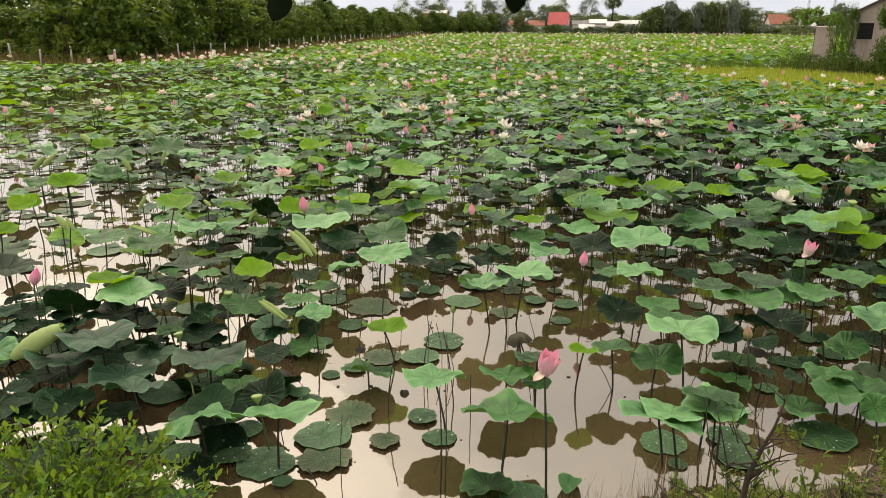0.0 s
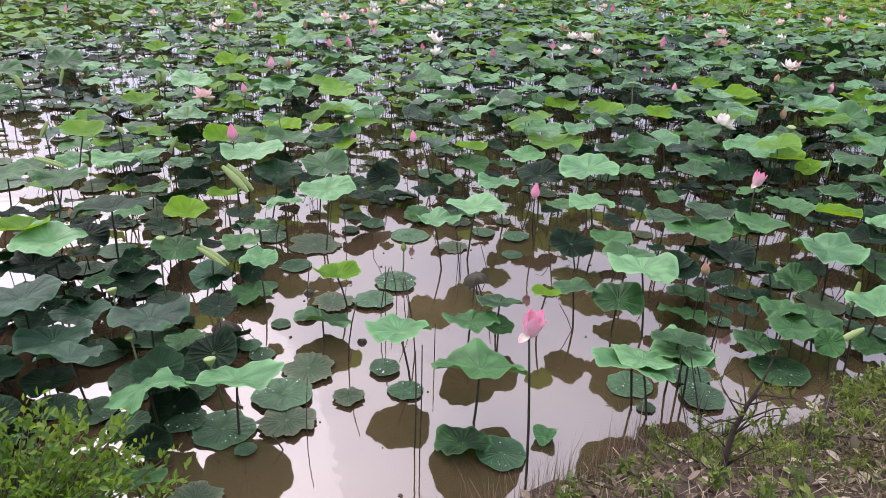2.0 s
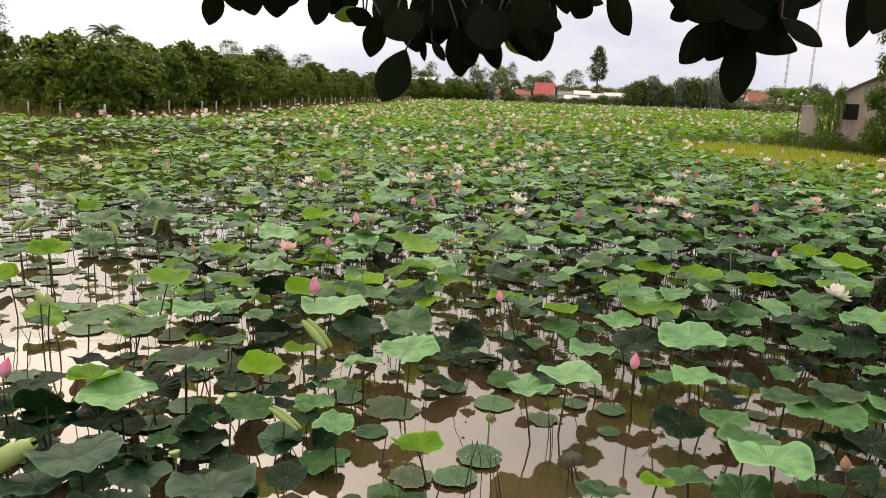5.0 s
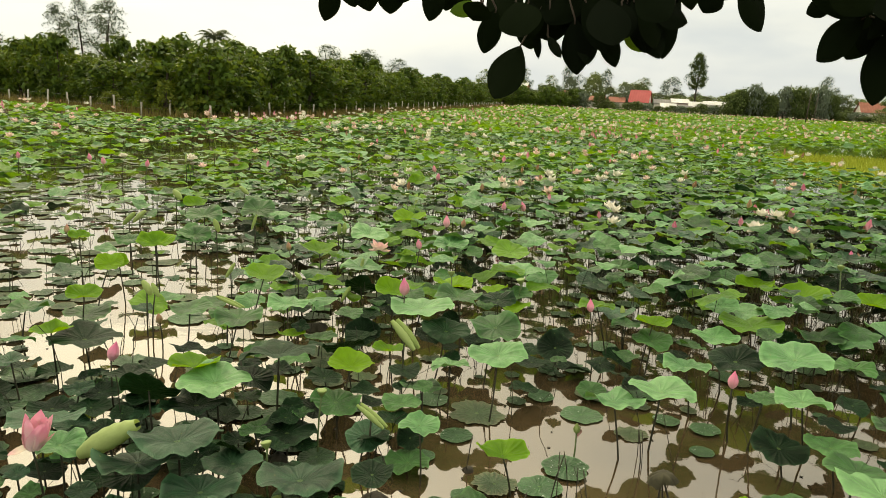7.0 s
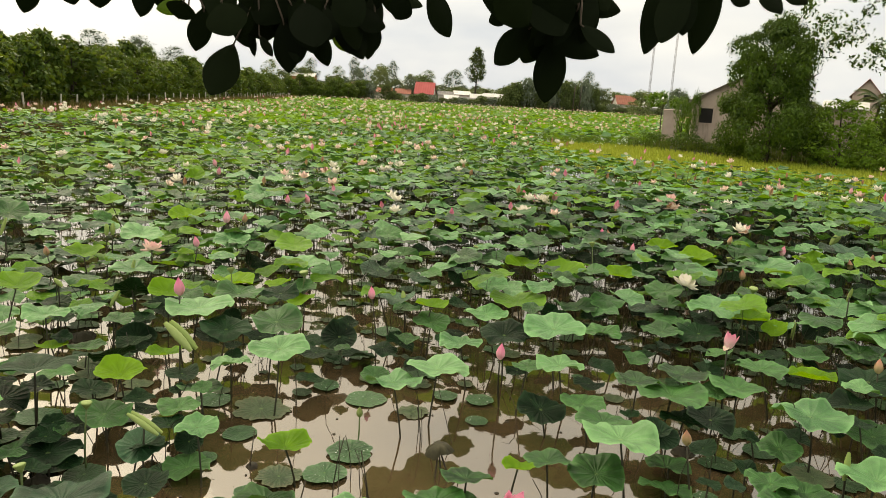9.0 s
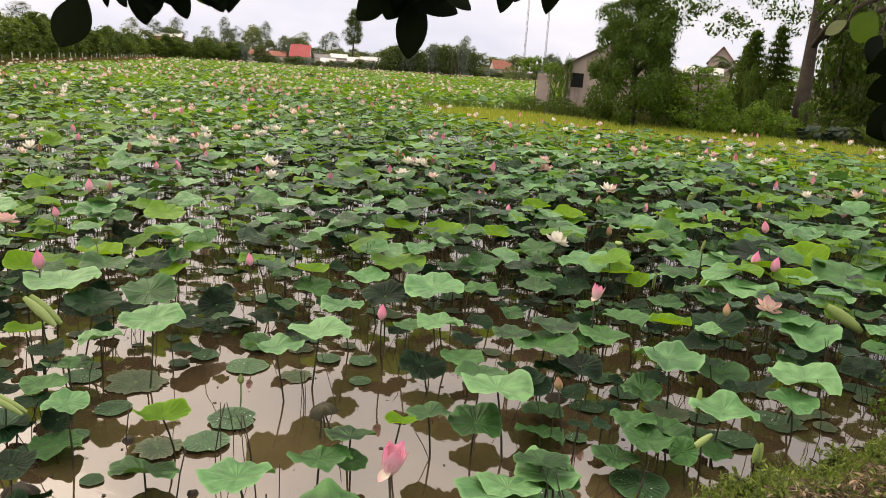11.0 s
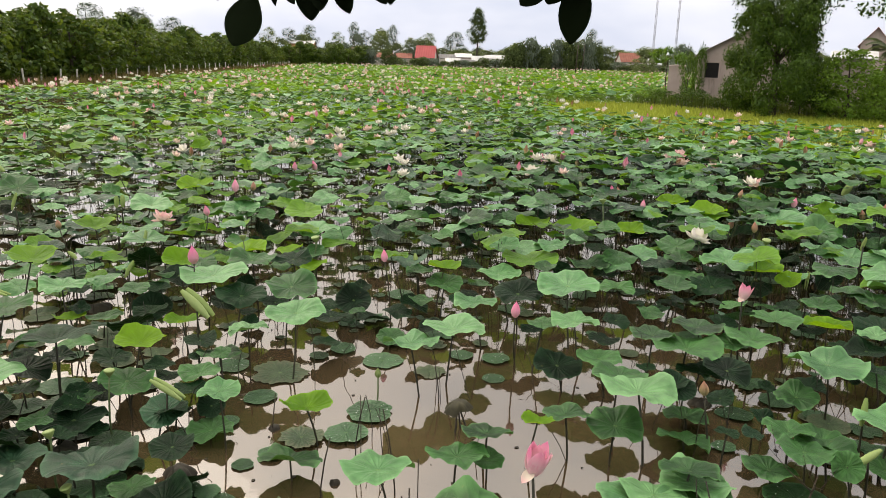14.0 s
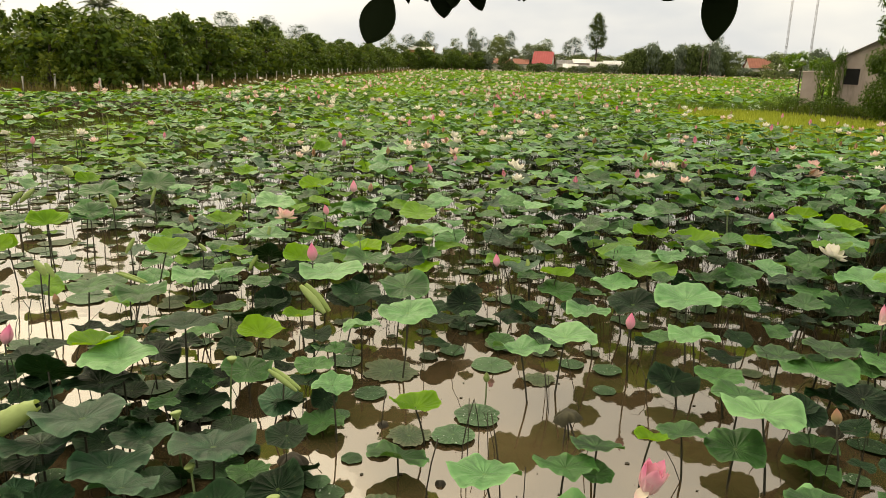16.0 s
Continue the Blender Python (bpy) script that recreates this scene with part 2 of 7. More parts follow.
def petal_material(name, base, tip, start=0.25):
    """Petals: pale at the foot, coloured at the tip, fine lengthwise lines."""
    s = Shader(name)
    uv = s.add("ShaderNodeTexCoord").outputs["UV"]
    sep = s.add("ShaderNodeSeparateXYZ")
    s.join(uv, sep.inputs[0])
    lines = s.add("ShaderNodeTexWave", Scale=9.0, Distortion=1.5)
    s.join(uv, lines.inputs["Vector"])
    along = s.math("ADD", sep.outputs[1], s.math("MULTIPLY_ADD", s.chance(), 0.3, -0.15))
    colour = s.ramp(along, (start, base), (0.95, tip))
    colour = s.blend(s.math("MULTIPLY", lines.outputs["Fac"], 0.18), colour, tip)
    return s.finish(colour, 0.5, s.bump(lines.outputs["Fac"], 0.15, 0.004), tuple(0.5 * (a + b) for a, b in zip(base, tip)), 0.3)


def water_material():
    s = Shader("muddy_water")
    silt = s.noise(0.55, 5.0)
    colour = s.ramp(silt, (0.35, (0.042, 0.0285, 0.0145)), (0.68, (0.070, 0.048, 0.026)))
    ripple = s.math("ADD", s.noise(2.2, 3.0), s.math("MULTIPLY", s.noise(14.0, 2.0), 0.12))
    return s.finish(colour, 0.035, s.bump(ripple, 0.08, 0.03), ior=1.90)


WATER = water_material()
STALK = plain_material("lotus_stalk", (0.0074, 0.0074, 0.0037), (0.0248, 0.026, 0.0099), 6.0, 0.7, 0.3, 0.004, 120.0)
STALK_GREEN = plain_material("green_stalk", (0.0372, 0.0682, 0.0186), (0.0682, 0.1054, 0.031), 6.0, 0.6, 0.3, 0.004, 120.0)
PETAL_PINK = petal_material("petal_pink", (0.76, 0.52, 0.53), (0.68, 0.14, 0.31), 0.10)
PETAL_BLUSH = petal_material("petal_blush", (0.80, 0.68, 0.64), (0.70, 0.15, 0.33), 0.22)
PETAL_PALE = petal_material("petal_pale", (0.70, 0.64, 0.50), (0.70, 0.36, 0.41), 0.40)
PETAL_WHITE = petal_material("petal_white", (0.6708, 0.6552, 0.5304), (0.702, 0.6474, 0.624), 0.4)
PETAL_OLD = petal_material("petal_fading", (0.351, 0.3276, 0.156), (0.429, 0.1716, 0.1326), 0.2)
POD = plain_material("seed_pod_green", (0.124, 0.186, 0.0496), (0.2046, 0.2666, 0.0868), 8.0, 0.6, 0.3, 0.004, 90.0)
STAMEN = plain_material("stamens_yellow", (0.341, 0.2232, 0.031), (0.465, 0.341, 0.0744), 20.0, 0.7)
DEAD = plain_material("dead_leaf", (0.0112, 0.0087, 0.0056), (0.0372, 0.0322, 0.0186), 5.0, 0.8, 0.6, 0.01, 60.0)
DROP = Shader("water_drop").finish((0.52, 0.55, 0.54), 0.06)
EARTH = plain_material("earth", (0.008, 0.0055, 0.003), (0.046, 0.029, 0.017), 0.9, 0.95, 0.7, 0.05, 18.0)
STRAW = foliage_material("dry_straw", (0.024, 0.015, 0.008), (0.135, 0.092, 0.050), (0.42, 0.35, 0.24), (0.15, 0.11, 0.05), 0.12, 0.8, 1.5)
GRASS = foliage_material("bank_grass", (0.0279, 0.0527, 0.0074), (0.0744, 0.1178, 0.0161), (0.1488, 0.1922, 0.0372), (0.124, 0.1612, 0.0248), 0.3, 0.6, 1.2)
MARSH = foliage_material("marsh_grass", (0.1657, 0.2370, 0.0271), (0.2712, 0.3482, 0.0444), (0.4018, 0.4546, 0.0726), (0.3013, 0.2902, 0.0484), 0.3, 0.7, 0.25)
WEED = foliage_material("weed_leaves", (0.026, 0.050, 0.008), (0.085, 0.130, 0.022), (0.20, 0.25, 0.055), (0.16, 0.24, 0.03), 0.3, 0.5, 2.0)
SHRUB = foliage_material("shrub_leaves", (0.009, 0.030, 0.004), (0.036, 0.095, 0.008), (0.125, 0.250, 0.020), (0.20, 0.34, 0.02), 0.30, 0.36, 2.5, 0.2)
THICKET = foliage_material("thicket_leaves", (0.0162, 0.0445, 0.0061), (0.0506, 0.1113, 0.0151), (0.1518, 0.2378, 0.0385), (0.1417, 0.2226, 0.0304), 0.28, 0.45, 0.6)
VINE = foliage_material("vine_leaves", (0.0304, 0.0790, 0.0081), (0.0861, 0.1741, 0.0182), (0.1924, 0.3038, 0.0405), (0.2025, 0.3240, 0.0304), 0.34, 0.45, 0.8)
ORCHARD = foliage_material("orchard_leaves", (0.0113, 0.0279, 0.0055), (0.0370, 0.0803, 0.0123), (0.1128, 0.1800, 0.0286), (0.1612, 0.2210, 0.0205), 0.32, 0.4, 0.5)
DARK_TREE = foliage_material("dark_tree_leaves", (0.0060, 0.0181, 0.0030), (0.0260, 0.0660, 0.0098), (0.0981, 0.1651, 0.0236), (0.1200, 0.1901, 0.0197), 0.26, 0.45, 0.6)
# leaf colour lightened and dulled in place of distance haze
HAZY_TREE = foliage_material("far_tree_leaves", (0.063, 0.092, 0.040), (0.138, 0.180, 0.075), (0.209, 0.251, 0.109), (0.201, 0.243, 0.075), 0.38, 0.6, 0.12)
BUSH = foliage_material("far_bush_leaves", (0.024, 0.042, 0.013), (0.062, 0.095, 0.028), (0.125, 0.165, 0.050), (0.12, 0.16, 0.04), 0.3, 0.6, 0.15)
# grey-green, also paled to paint the haze over far trees
HAZY_GREY = foliage_material("grey_green_leaves", (0.0714, 0.0981, 0.0745), (0.1419, 0.1809, 0.1365), (0.2065, 0.2484, 0.1848), (0.1709, 0.2106, 0.1229), 0.35, 0.6, 0.12)
PALM = foliage_material("palm_fronds", (0.0217, 0.0372, 0.0124), (0.0434, 0.0682, 0.0217), (0.0744, 0.0992, 0.0341), (0.093, 0.124, 0.0248), 0.25, 0.5, 0.3)
# leaf colour taken almost to black to paint a backlit silhouette
OVER_BACKLIT = foliage_material("overhanging_leaves", (0.0025, 0.005, 0.0019), (0.0037, 0.0074, 0.0025), (0.0062, 0.0112, 0.0031), (0.0074, 0.0155, 0.0019), 0.08, 0.7, 3.0, 0.05)
BARK = plain_material("bark", (0.0248, 0.0186, 0.0136), (0.0682, 0.0527, 0.0397), 2.0, 0.95, 0.8, 0.03, 14.0)
POST = plain_material("concrete_post", (0.385, 0.360, 0.310), (0.552, 0.527, 0.469), 2.0, 0.9, 0.4, 0.01)
WALL = streaked_wall_material("shed_wall", (0.3125, 0.2517, 0.2201), (0.4166, 0.3472, 0.3081), (0.1910, 0.1562, 0.1321))
HOUSE_WALL = streaked_wall_material("house_wall", (0.443, 0.419, 0.371), (0.564, 0.540, 0.500), (0.282, 0.258, 0.226))
SHEET = plain_material("roof_sheet", (0.062, 0.062, 0.062), (0.124, 0.1178, 0.1116), 1.2, 0.6, 0.3, 0.02)
WHITE_SHEET = plain_material("white_roof_sheet", (0.327, 0.327, 0.317), (0.577, 0.577, 0.557), 0.6, 0.5, 0.2, 0.02)
RED_SHEET = plain_material("red_roof_sheet", (0.2903, 0.0384, 0.0384), (0.3630, 0.0616, 0.0584), 0.5, 0.5, 0.2, 0.02)
RED_TILE = plain_material("red_roof_tile", (0.161, 0.052, 0.034), (0.250, 0.093, 0.060), 1.5, 0.8, 0.5, 0.03)
ORANGE = plain_material("orange_wall", (0.2604, 0.1364, 0.0558), (0.3224, 0.186, 0.0868), 1.0, 0.8)
SHADE_PANEL = plain_material("dark_opening", (0.005, 0.005, 0.005), (0.0099, 0.0093, 0.0087), 2.0, 0.9)
STEEL = plain_material("galvanised_steel", (0.2232, 0.2232, 0.2294), (0.3224, 0.3224, 0.3286), 3.0, 0.5)


# ---- mesh helpers ----
def mesh_of(name, verts, faces, uv=None, smooth=True):
    """A mesh from arrays: faces all have the same number of corners."""
    verts, faces = np.asarray(verts, np.float32), np.asarray(faces, np.int32)
    me = bpy.data.meshes.new(name)
    n, k = faces.shape
    me.vertices.add(len(verts))
    me.vertices.foreach_set("co", verts.ravel())
    me.loops.add(n * k)
    me.loops.foreach_set("vertex_index", faces.ravel())
    me.polygons.add(n)
    me.polygons.foreach_set("loop_start", np.arange(0, n * k, k, dtype=np.int32))
    me.polygons.foreach_set("loop_total", np.full(n, k, np.int32))
    me.polygons.foreach_set("use_smooth", np.full(n, smooth, bool))
    if uv is not None:
        layer = me.uv_layers.new(name="UVMap")
        layer.data.foreach_set("uv", np.asarray(uv, np.float32)[faces.ravel()].ravel())
    me.update(calc_edges=True)
    me.validate()
    return me


def placed(name, me, material, parent=None, label="", m=None):
    """One mesh object, as a part of parent or on its own."""
    ob = new(name, me)
    if material and not me.materials:
        me.materials.append(material)
    if parent is not None:
        ob.parent = parent
    if m is not None:
        ob.matrix_basis = m
    return tagged(ob, label)


def part(name, bm, material, parent=None, label=""):
    """Link a bmesh as one mesh object under a thing or a part."""
    me = bpy.data.meshes.new(name)
    bm.to_mesh(me)
    bm.free()
    return placed(name, me, material, parent, label)


def thing(name, place, label, category, group="", kind="", turn=0.0):
    ob = new(name)
    ob.matrix_basis = pose(*place, 0, 0, turn)
    ob.empty_display_size = 0.05
    return tagged(ob, label, category, group, kind)


def tube(points, radii, sides=6):
    """Vertices and triangles of a tapered tube along points."""
    pts = np.asarray(points, float)
    radii = np.broadcast_to(np.asarray(radii, float), (len(pts),))
    way = np.gradient(pts, axis=0)
    way /= np.linalg.norm(way, axis=1)[:, None] + 1e-9
    side = np.cross(way, (0.31, 0.87, 0.11) if abs(way[0] @ (0.31, 0.87, 0.11)) < 0.8 else (1, 0, 0))
    side /= np.linalg.norm(side, axis=1)[:, None] + 1e-9
    up = np.cross(way, side)
    a = np.linspace(0, 2 * math.pi, sides, endpoint=False)
    ring = pts[:, None] + radii[:, None, None] * (np.cos(a)[None, :, None] * side[:, None] + np.sin(a)[None, :, None] * up[:, None])
    faces = []
    for i in range(len(pts) - 1):
        for j in range(sides):
            p, q = i * sides + j, i * sides + (j + 1) % sides
            faces += [(p, q, q + sides), (p, q + sides, p + sides)]
    top = (len(pts) - 1) * sides
    for j in range(1, sides - 1):
        faces += [(0, j + 1, j), (top, top + j, top + j + 1)]
    return ring.reshape(-1, 3), np.array(faces)


def merged(*pieces):
    """Several (vertices, triangles) as one."""
    vs, fs, at = [], [], 0
    for v, f in pieces:
        vs.append(np.asarray(v, float))
        fs.append(np.asarray(f) + at)
        at += len(v)
    return np.concatenate(vs), np.concatenate(fs)


def stamped(v, f, turns, places, uv=None):
    """One template repeated at many poses: turns are 3 x 3 arrays, scale included."""
    n, k = len(turns), len(v)
    every = np.einsum("nij,kj->nki", turns, v) + places[:, None]
    faces = (f[None] + (np.arange(n) * k)[:, None, None]).reshape(-1, f.shape[1])
    return every.reshape(-1, 3), faces, (np.tile(uv, (n, 1)) if uv is not None else None)


def leaning(lean, toward, spin):
    """Turns (3 x 3) that spin about z, then lean the z axis by lean towards the compass bearing toward, all in radians."""
    lean, toward, spin = (np.asarray(a, float) for a in (lean, toward, spin))
    c, s, o, l = np.cos(spin), np.sin(spin), np.zeros_like(spin), np.ones_like(spin)
    rz = np.stack([np.stack([c, -s, o], -1), np.stack([s, c, o], -1), np.stack([o, o, l], -1)], -2)
    ax, ay = -np.cos(toward), np.sin(toward)
    c, s = np.cos(lean), np.sin(lean)
    k = np.stack([np.stack([o, o, ay], -1), np.stack([o, o, -ax], -1), np.stack([-ay, ax, o], -1)], -2)
    eye = np.broadcast_to(np.eye(3), k.shape)
    return (eye + s[..., None, None] * k + (1 - c)[..., None, None] * (k @ k)) @ rz


def box(lo, hi):
    """Vertices and triangles of a box."""
    (a, b, c), (d, e, f) = lo, hi
    v = np.array([(x, y, z) for z in (c, f) for y in (b, e) for x in (a, d)], float)
    q = [(0, 2, 3, 1), (4, 5, 7, 6), (0, 1, 5, 4), (1, 3, 7, 5), (3, 2, 6, 7), (2, 0, 4, 6)]
    return v, np.array([t for p, r, s, u in q for t in ((p, r, s), (p, s, u))])


def inside(px, py, polygon):
    """Whether points lie within a polygon."""
    hit = np.zeros(np.shape(px), bool)
    for (x1, y1), (x2, y2) in zip(polygon, polygon[1:] + polygon[:1]):
        hit ^= ((y1 > py) != (y2 > py)) & (px < (x2 - x1) * (py - y1) / (y2 - y1 + 1e-12) + x1)
    return hit


def edge_distance(px, py, polygon):
    best = np.full(np.shape(px), 1e9)
    for (x1, y1), (x2, y2) in zip(polygon, polygon[1:] + polygon[:1]):
        dx, dy = x2 - x1, y2 - y1
        t = np.clip(((px - x1) * dx + (py - y1) * dy) / (dx * dx + dy * dy), 0, 1)
        best = np.minimum(best, np.hypot(px - x1 - t * dx, py - y1 - t * dy))
    return best


RNG = np.random.default_rng(11)


# ---- the large structure: ground, water, marsh ----
POND = [
    (-70, -2), (-8, 1.2), (-1.4, 2.35), (0.3, 2.75), (1.05, 3.2), (1.45, 3.55), (1.95, 3.72), (2.4, 3.82), (2.7, 3.95), (3.3, 4.33), (4.2, 4.55), (5.5, 4.85),
    (9, 7.5), (17, 12), (30, 21), (25.7, 27.9), (24, 31), (20.7, 32.7), (18.5, 37), (15, 39.6), (13.3, 43), (14, 49), (30, 58), (80, 90),
    (82, 166), (-24, 166), (-21.5, 150), (-17.6, 62), (-16.8, 36), (-19.5, 31.0), (-40, 37.5), (-75, 52),
]
MARSH_EDGE = [
    (6.6, 41), (6.0, 30), (7.8, 24.8), (10, 23.9), (13.2, 22.8), (14.8, 20.1), (17.5, 19), (23, 16.2), (30, 21), (25.7, 27.9), (24, 31), (20.7, 32.7),
    (18.5, 37), (15, 39.6), (13.3, 43), (9.5, 43),
]


def ground_height(x, y):
    """The lie of the land: a pond bed, and banks that rise from the water's edge."""
    x, y = x + 0.07 * np.sin(4.3 * y + 1.2 * x) + 0.04 * np.sin(11.0 * x), y + 0.06 * np.sin(5.1 * x + 0.7) + 0.03 * np.sin(13.0 * x + 2.0 * y)
    d = edge_distance(x, y, POND)
    near = np.clip(1.4 - np.hypot(x - 1.5, y - 1.5) / 14, 0.45, 1.0)
    out = near * 0.72 * (1 - np.exp(-d / 1.1)) + 0.03 * np.sin(x * 3.1 + y) * np.sin(y * 2.7) * np.minimum(d, 1)
    return np.where(inside(x, y, POND), -0.32 * (1 - np.exp(-d / 0.35)), out)


def spread(lo, hi, step, far):
    """Coordinates: fine from lo to hi, then ever wider out to far on both sides."""
    mid = np.arange(lo, hi, step)
    out, gap = [], step
    while sum(out) < far:
        gap *= 1.16
        out.append(gap)
    steps = np.cumsum(out)
    return np.concatenate([lo - steps[::-1], mid, mid[-1] + steps])


gx, gy = spread(-4, 9, 0.13, 1500), spread(-1, 8, 0.13, 1500)
mx, my = np.meshgrid(gx, gy)
gv = np.stack([mx, my, ground_height(mx, my)], -1).reshape(-1, 3)
cols = len(gx)
gi = (np.arange(len(gy) - 1)[:, None] * cols + np.arange(cols - 1)[None]).ravel()
ground = placed("ground", mesh_of("ground", gv, np.stack([gi, gi + 1, gi + cols + 1, gi + cols], -1)), EARTH)
tagged(ground, "bare brown earth with banks round the pond", "ground", kind="structure")

wx = np.array([(-90.0, -20.0), (90.0, -20.0), (90.0, 175.0), (-90.0, 175.0)])
water = placed("water", mesh_of("water", np.c_[wx, np.zeros(4)], [(0, 1, 2, 3)]), WATER)
tagged(water, "still muddy brown pond water mirroring the sky", "water", kind="structure")

marsh_bm = bmesh.new()
marsh_bm.faces.new([marsh_bm.verts.new((x, y, 0.05)) for x, y in MARSH_EDGE])
bmesh.ops.triangulate(marsh_bm, faces=marsh_bm.faces[:])
MARSH_SOIL = plain_material("marsh_soil", (0.1607, 0.2225, 0.0290), (0.2813, 0.3385, 0.0503), 0.5, 0.95, 0.5, 0.03, 6.0)
tagged(part("marsh", marsh_bm, MARSH_SOIL), "shallow yellow-green marsh beside the pond", "marsh", kind="structure")


def scattered(polygon, n):
    """n random points within a polygon."""
    lo, hi = np.min(polygon, 0), np.max(polygon, 0)
    p = RNG.uniform(lo, hi, (int(n * 4) + 50, 2))
    return p[inside(p[:, 0], p[:, 1], polygon)][:n]


def grass_mesh(name, points, z, tall, wide, bend=0.35):
    """Bent blades of grass, three triangles each."""
    n = len(points)
    a, h = RNG.uniform(0, 2 * math.pi, n), RNG.uniform(*tall, n)
    w, b = RNG.uniform(*wide, n) / 2, RNG.uniform(0, bend, n) * h
    side = np.stack([np.cos(a), np.sin(a), 0 * a], -1)
    out = np.stack([-np.sin(a), np.cos(a), 0 * a], -1)
    foot = np.c_[points, np.broadcast_to(z, n)]
    up = np.array((0, 0, 1.0))
    mid = foot + up * (0.6 * h)[:, None] + out * (0.3 * b)[:, None]
    v = np.stack([foot - side * w[:, None], foot + side * w[:, None], mid + side * (0.7 * w)[:, None], mid - side * (0.7 * w)[:, None], foot + up * h[:, None] + out * b[:, None]], 1)
    f = np.array([(0, 1, 2), (0, 2, 3), (3, 2, 4)])[None] + (np.arange(n) * 5)[:, None, None]
    return mesh_of(name, v.reshape(-1, 3), f.reshape(-1, 3))


p = scattered(MARSH_EDGE, 30000)
tagged(placed("marsh_grass", grass_mesh("marsh_grass", p, 0.03, (0.10, 0.30), (0.02, 0.05)), MARSH), "short yellow-green grass standing in shallow water", "grass", kind="stuff")


# ---- the lotus ----
def blade(rings, segs, seed, cup=0.10, wave=1.0, ragged=0.0, fold=0.0, droop=0.0):
    """A round lotus leaf of radius 1: sunken hub, wavy rim. Vertices, triangles, UV."""
    rnd = random.Random(seed)
    p = [rnd.uniform(0, 6.28) for _ in range(9)]
    th = np.linspace(0, 2 * math.pi, segs, endpoint=False)
    rim = 1 + 0.035 * np.sin(2 * th + p[0]) + 0.028 * np.sin(5 * th + p[1]) + 0.02 * np.sin(9 * th + p[2])
    rim *= 1 - ragged * (0.5 + 0.5 * np.sin(7 * th + p[3])) * (0.5 + 0.5 * np.sin(3 * th + p[4]))
    if ragged > 0.2:
        rim *= 1 - 0.16 * np.array([rnd.random() ** 2 for _ in th])
    wav = 0.105 * np.sin(2 * th + p[5]) + 0.090 * np.sin(3 * th + p[6]) + 0.075 * np.sin(5 * th + p[7]) + 0.040 * np.sin(12 * th + p[8])
    v, uv = [(0, 0, 0)], [(0.5, 0.5)]
    for i in range(1, rings + 1):
        r = (i / rings) ** 0.85
        x, y = r * rim * np.cos(th), r * rim * np.sin(th)
        z = cup * r**1.3 + wave * (wav * r**2.2 + 0.016 * np.cos(10 * th + p[8]) * r) - droop * r**4 + fold * np.abs(x) ** 1.5
        v += list(zip(x * (1 - 0.35 * fold), y, z))
        uv += list(zip(0.5 + 0.5 * r * np.cos(th), 0.5 + 0.5 * r * np.sin(th)))
    f = [(0, 1 + j, 1 + (j + 1) % segs) for j in range(segs)]
    for i in range(rings - 1):
        a = 1 + i * segs
        for j in range(segs):
            q, s = a + j, a + (j + 1) % segs
            f += [(q, q + segs, s + segs), (q, s + segs, s)]
    return np.array(v), np.array(f), np.array(uv)


SHAPES = {
    "stand": [blade(7, 54, s, 0.16 + 0.10 * (s % 3), 0.70 + 0.3 * (s % 2), 0.0, 0.0, 0.04 + 0.09 * (s % 3)) for s in range(1, 13)],
    "young": [blade(6, 40, s, 0.30, 0.8) for s in range(20, 25)],
    "float": [blade(5, 36, s, 0.014, 0.09, 0.03 + 0.03 * (s % 4)) for s in range(40, 48)],
    "withered": [blade(7, 56, s, 0.012, 0.16, 0.21) for s in range(60, 64)],
    "torn": [blade(6, 34, s, 0.05, 1.3, 0.25, 0.0, 0.2) for s in range(70, 72)],
    "curl": [blade(6, 30, s, 0.02, 0.3, 0.0, 0.55) for s in range(80, 82)],
}
FORM = {"g": "stand", "k": "stand", "b": "stand", "m": "stand", "d": "stand", "y": "young", "f": "float", "w": "withered", "t": "torn", "c": "curl"}
BLADES = {(k, i): mesh_of("blade", *s) for k, form in FORM.items() for i, s in enumerate(SHAPES[form])}
TOLD = {
    "g": "broad grey-green lotus leaf raised on a thin stalk",
    "b": "pale green waxy lotus leaf in a lit tone, raised on a thin stalk",
    "k": "dark blue-green lotus leaf in a shaded tone, raised on a thin stalk",
    "m": "mid-green lotus leaf raised above the water",
    "d": "dark green lotus leaf, near-black for shade, tilted on its stalk",
    "y": "young lime-green cupped lotus leaf on a stalk",
    "f": "round lotus leaf lying flat on the water",
    "w": "withered pale brown-spotted lotus leaf floating on the water",
    "t": "torn pale lotus leaf with a brown edge",
    "c": "small curled lotus leaf lying on the water",
}
CROWD = "lotus leaves in the pond"
TAKEN = []
BED = -0.3
dice = random.Random(21)


def bead():
    bm = bmesh.new()
    bmesh.ops.create_icosphere(bm, subdivisions=1, radius=1)
    v = np.array([tuple(q.co) for q in bm.verts])
    f = np.array([[q.index for q in face.verts] for face in bm.faces])
    bm.free()
    return v, f


BEAD = bead()


def stalk_mesh(x, y, z, r, bend, sides=6):
    """A slightly bowed stalk from the origin to (x, y, z)."""
    t = np.linspace(0, 1, 6)
    a, b = dice.uniform(-1, 1) * bend, dice.uniform(-1, 1) * bend
    pts = np.c_[x * t**1.4 + a * np.sin(math.pi * t), y * t**1.4 + b * np.sin(math.pi * t), z * t]
    v, f = tube(pts, np.linspace(r * 1.15, r * 0.85, 6), sides)
    return mesh_of("stalk", v, f)


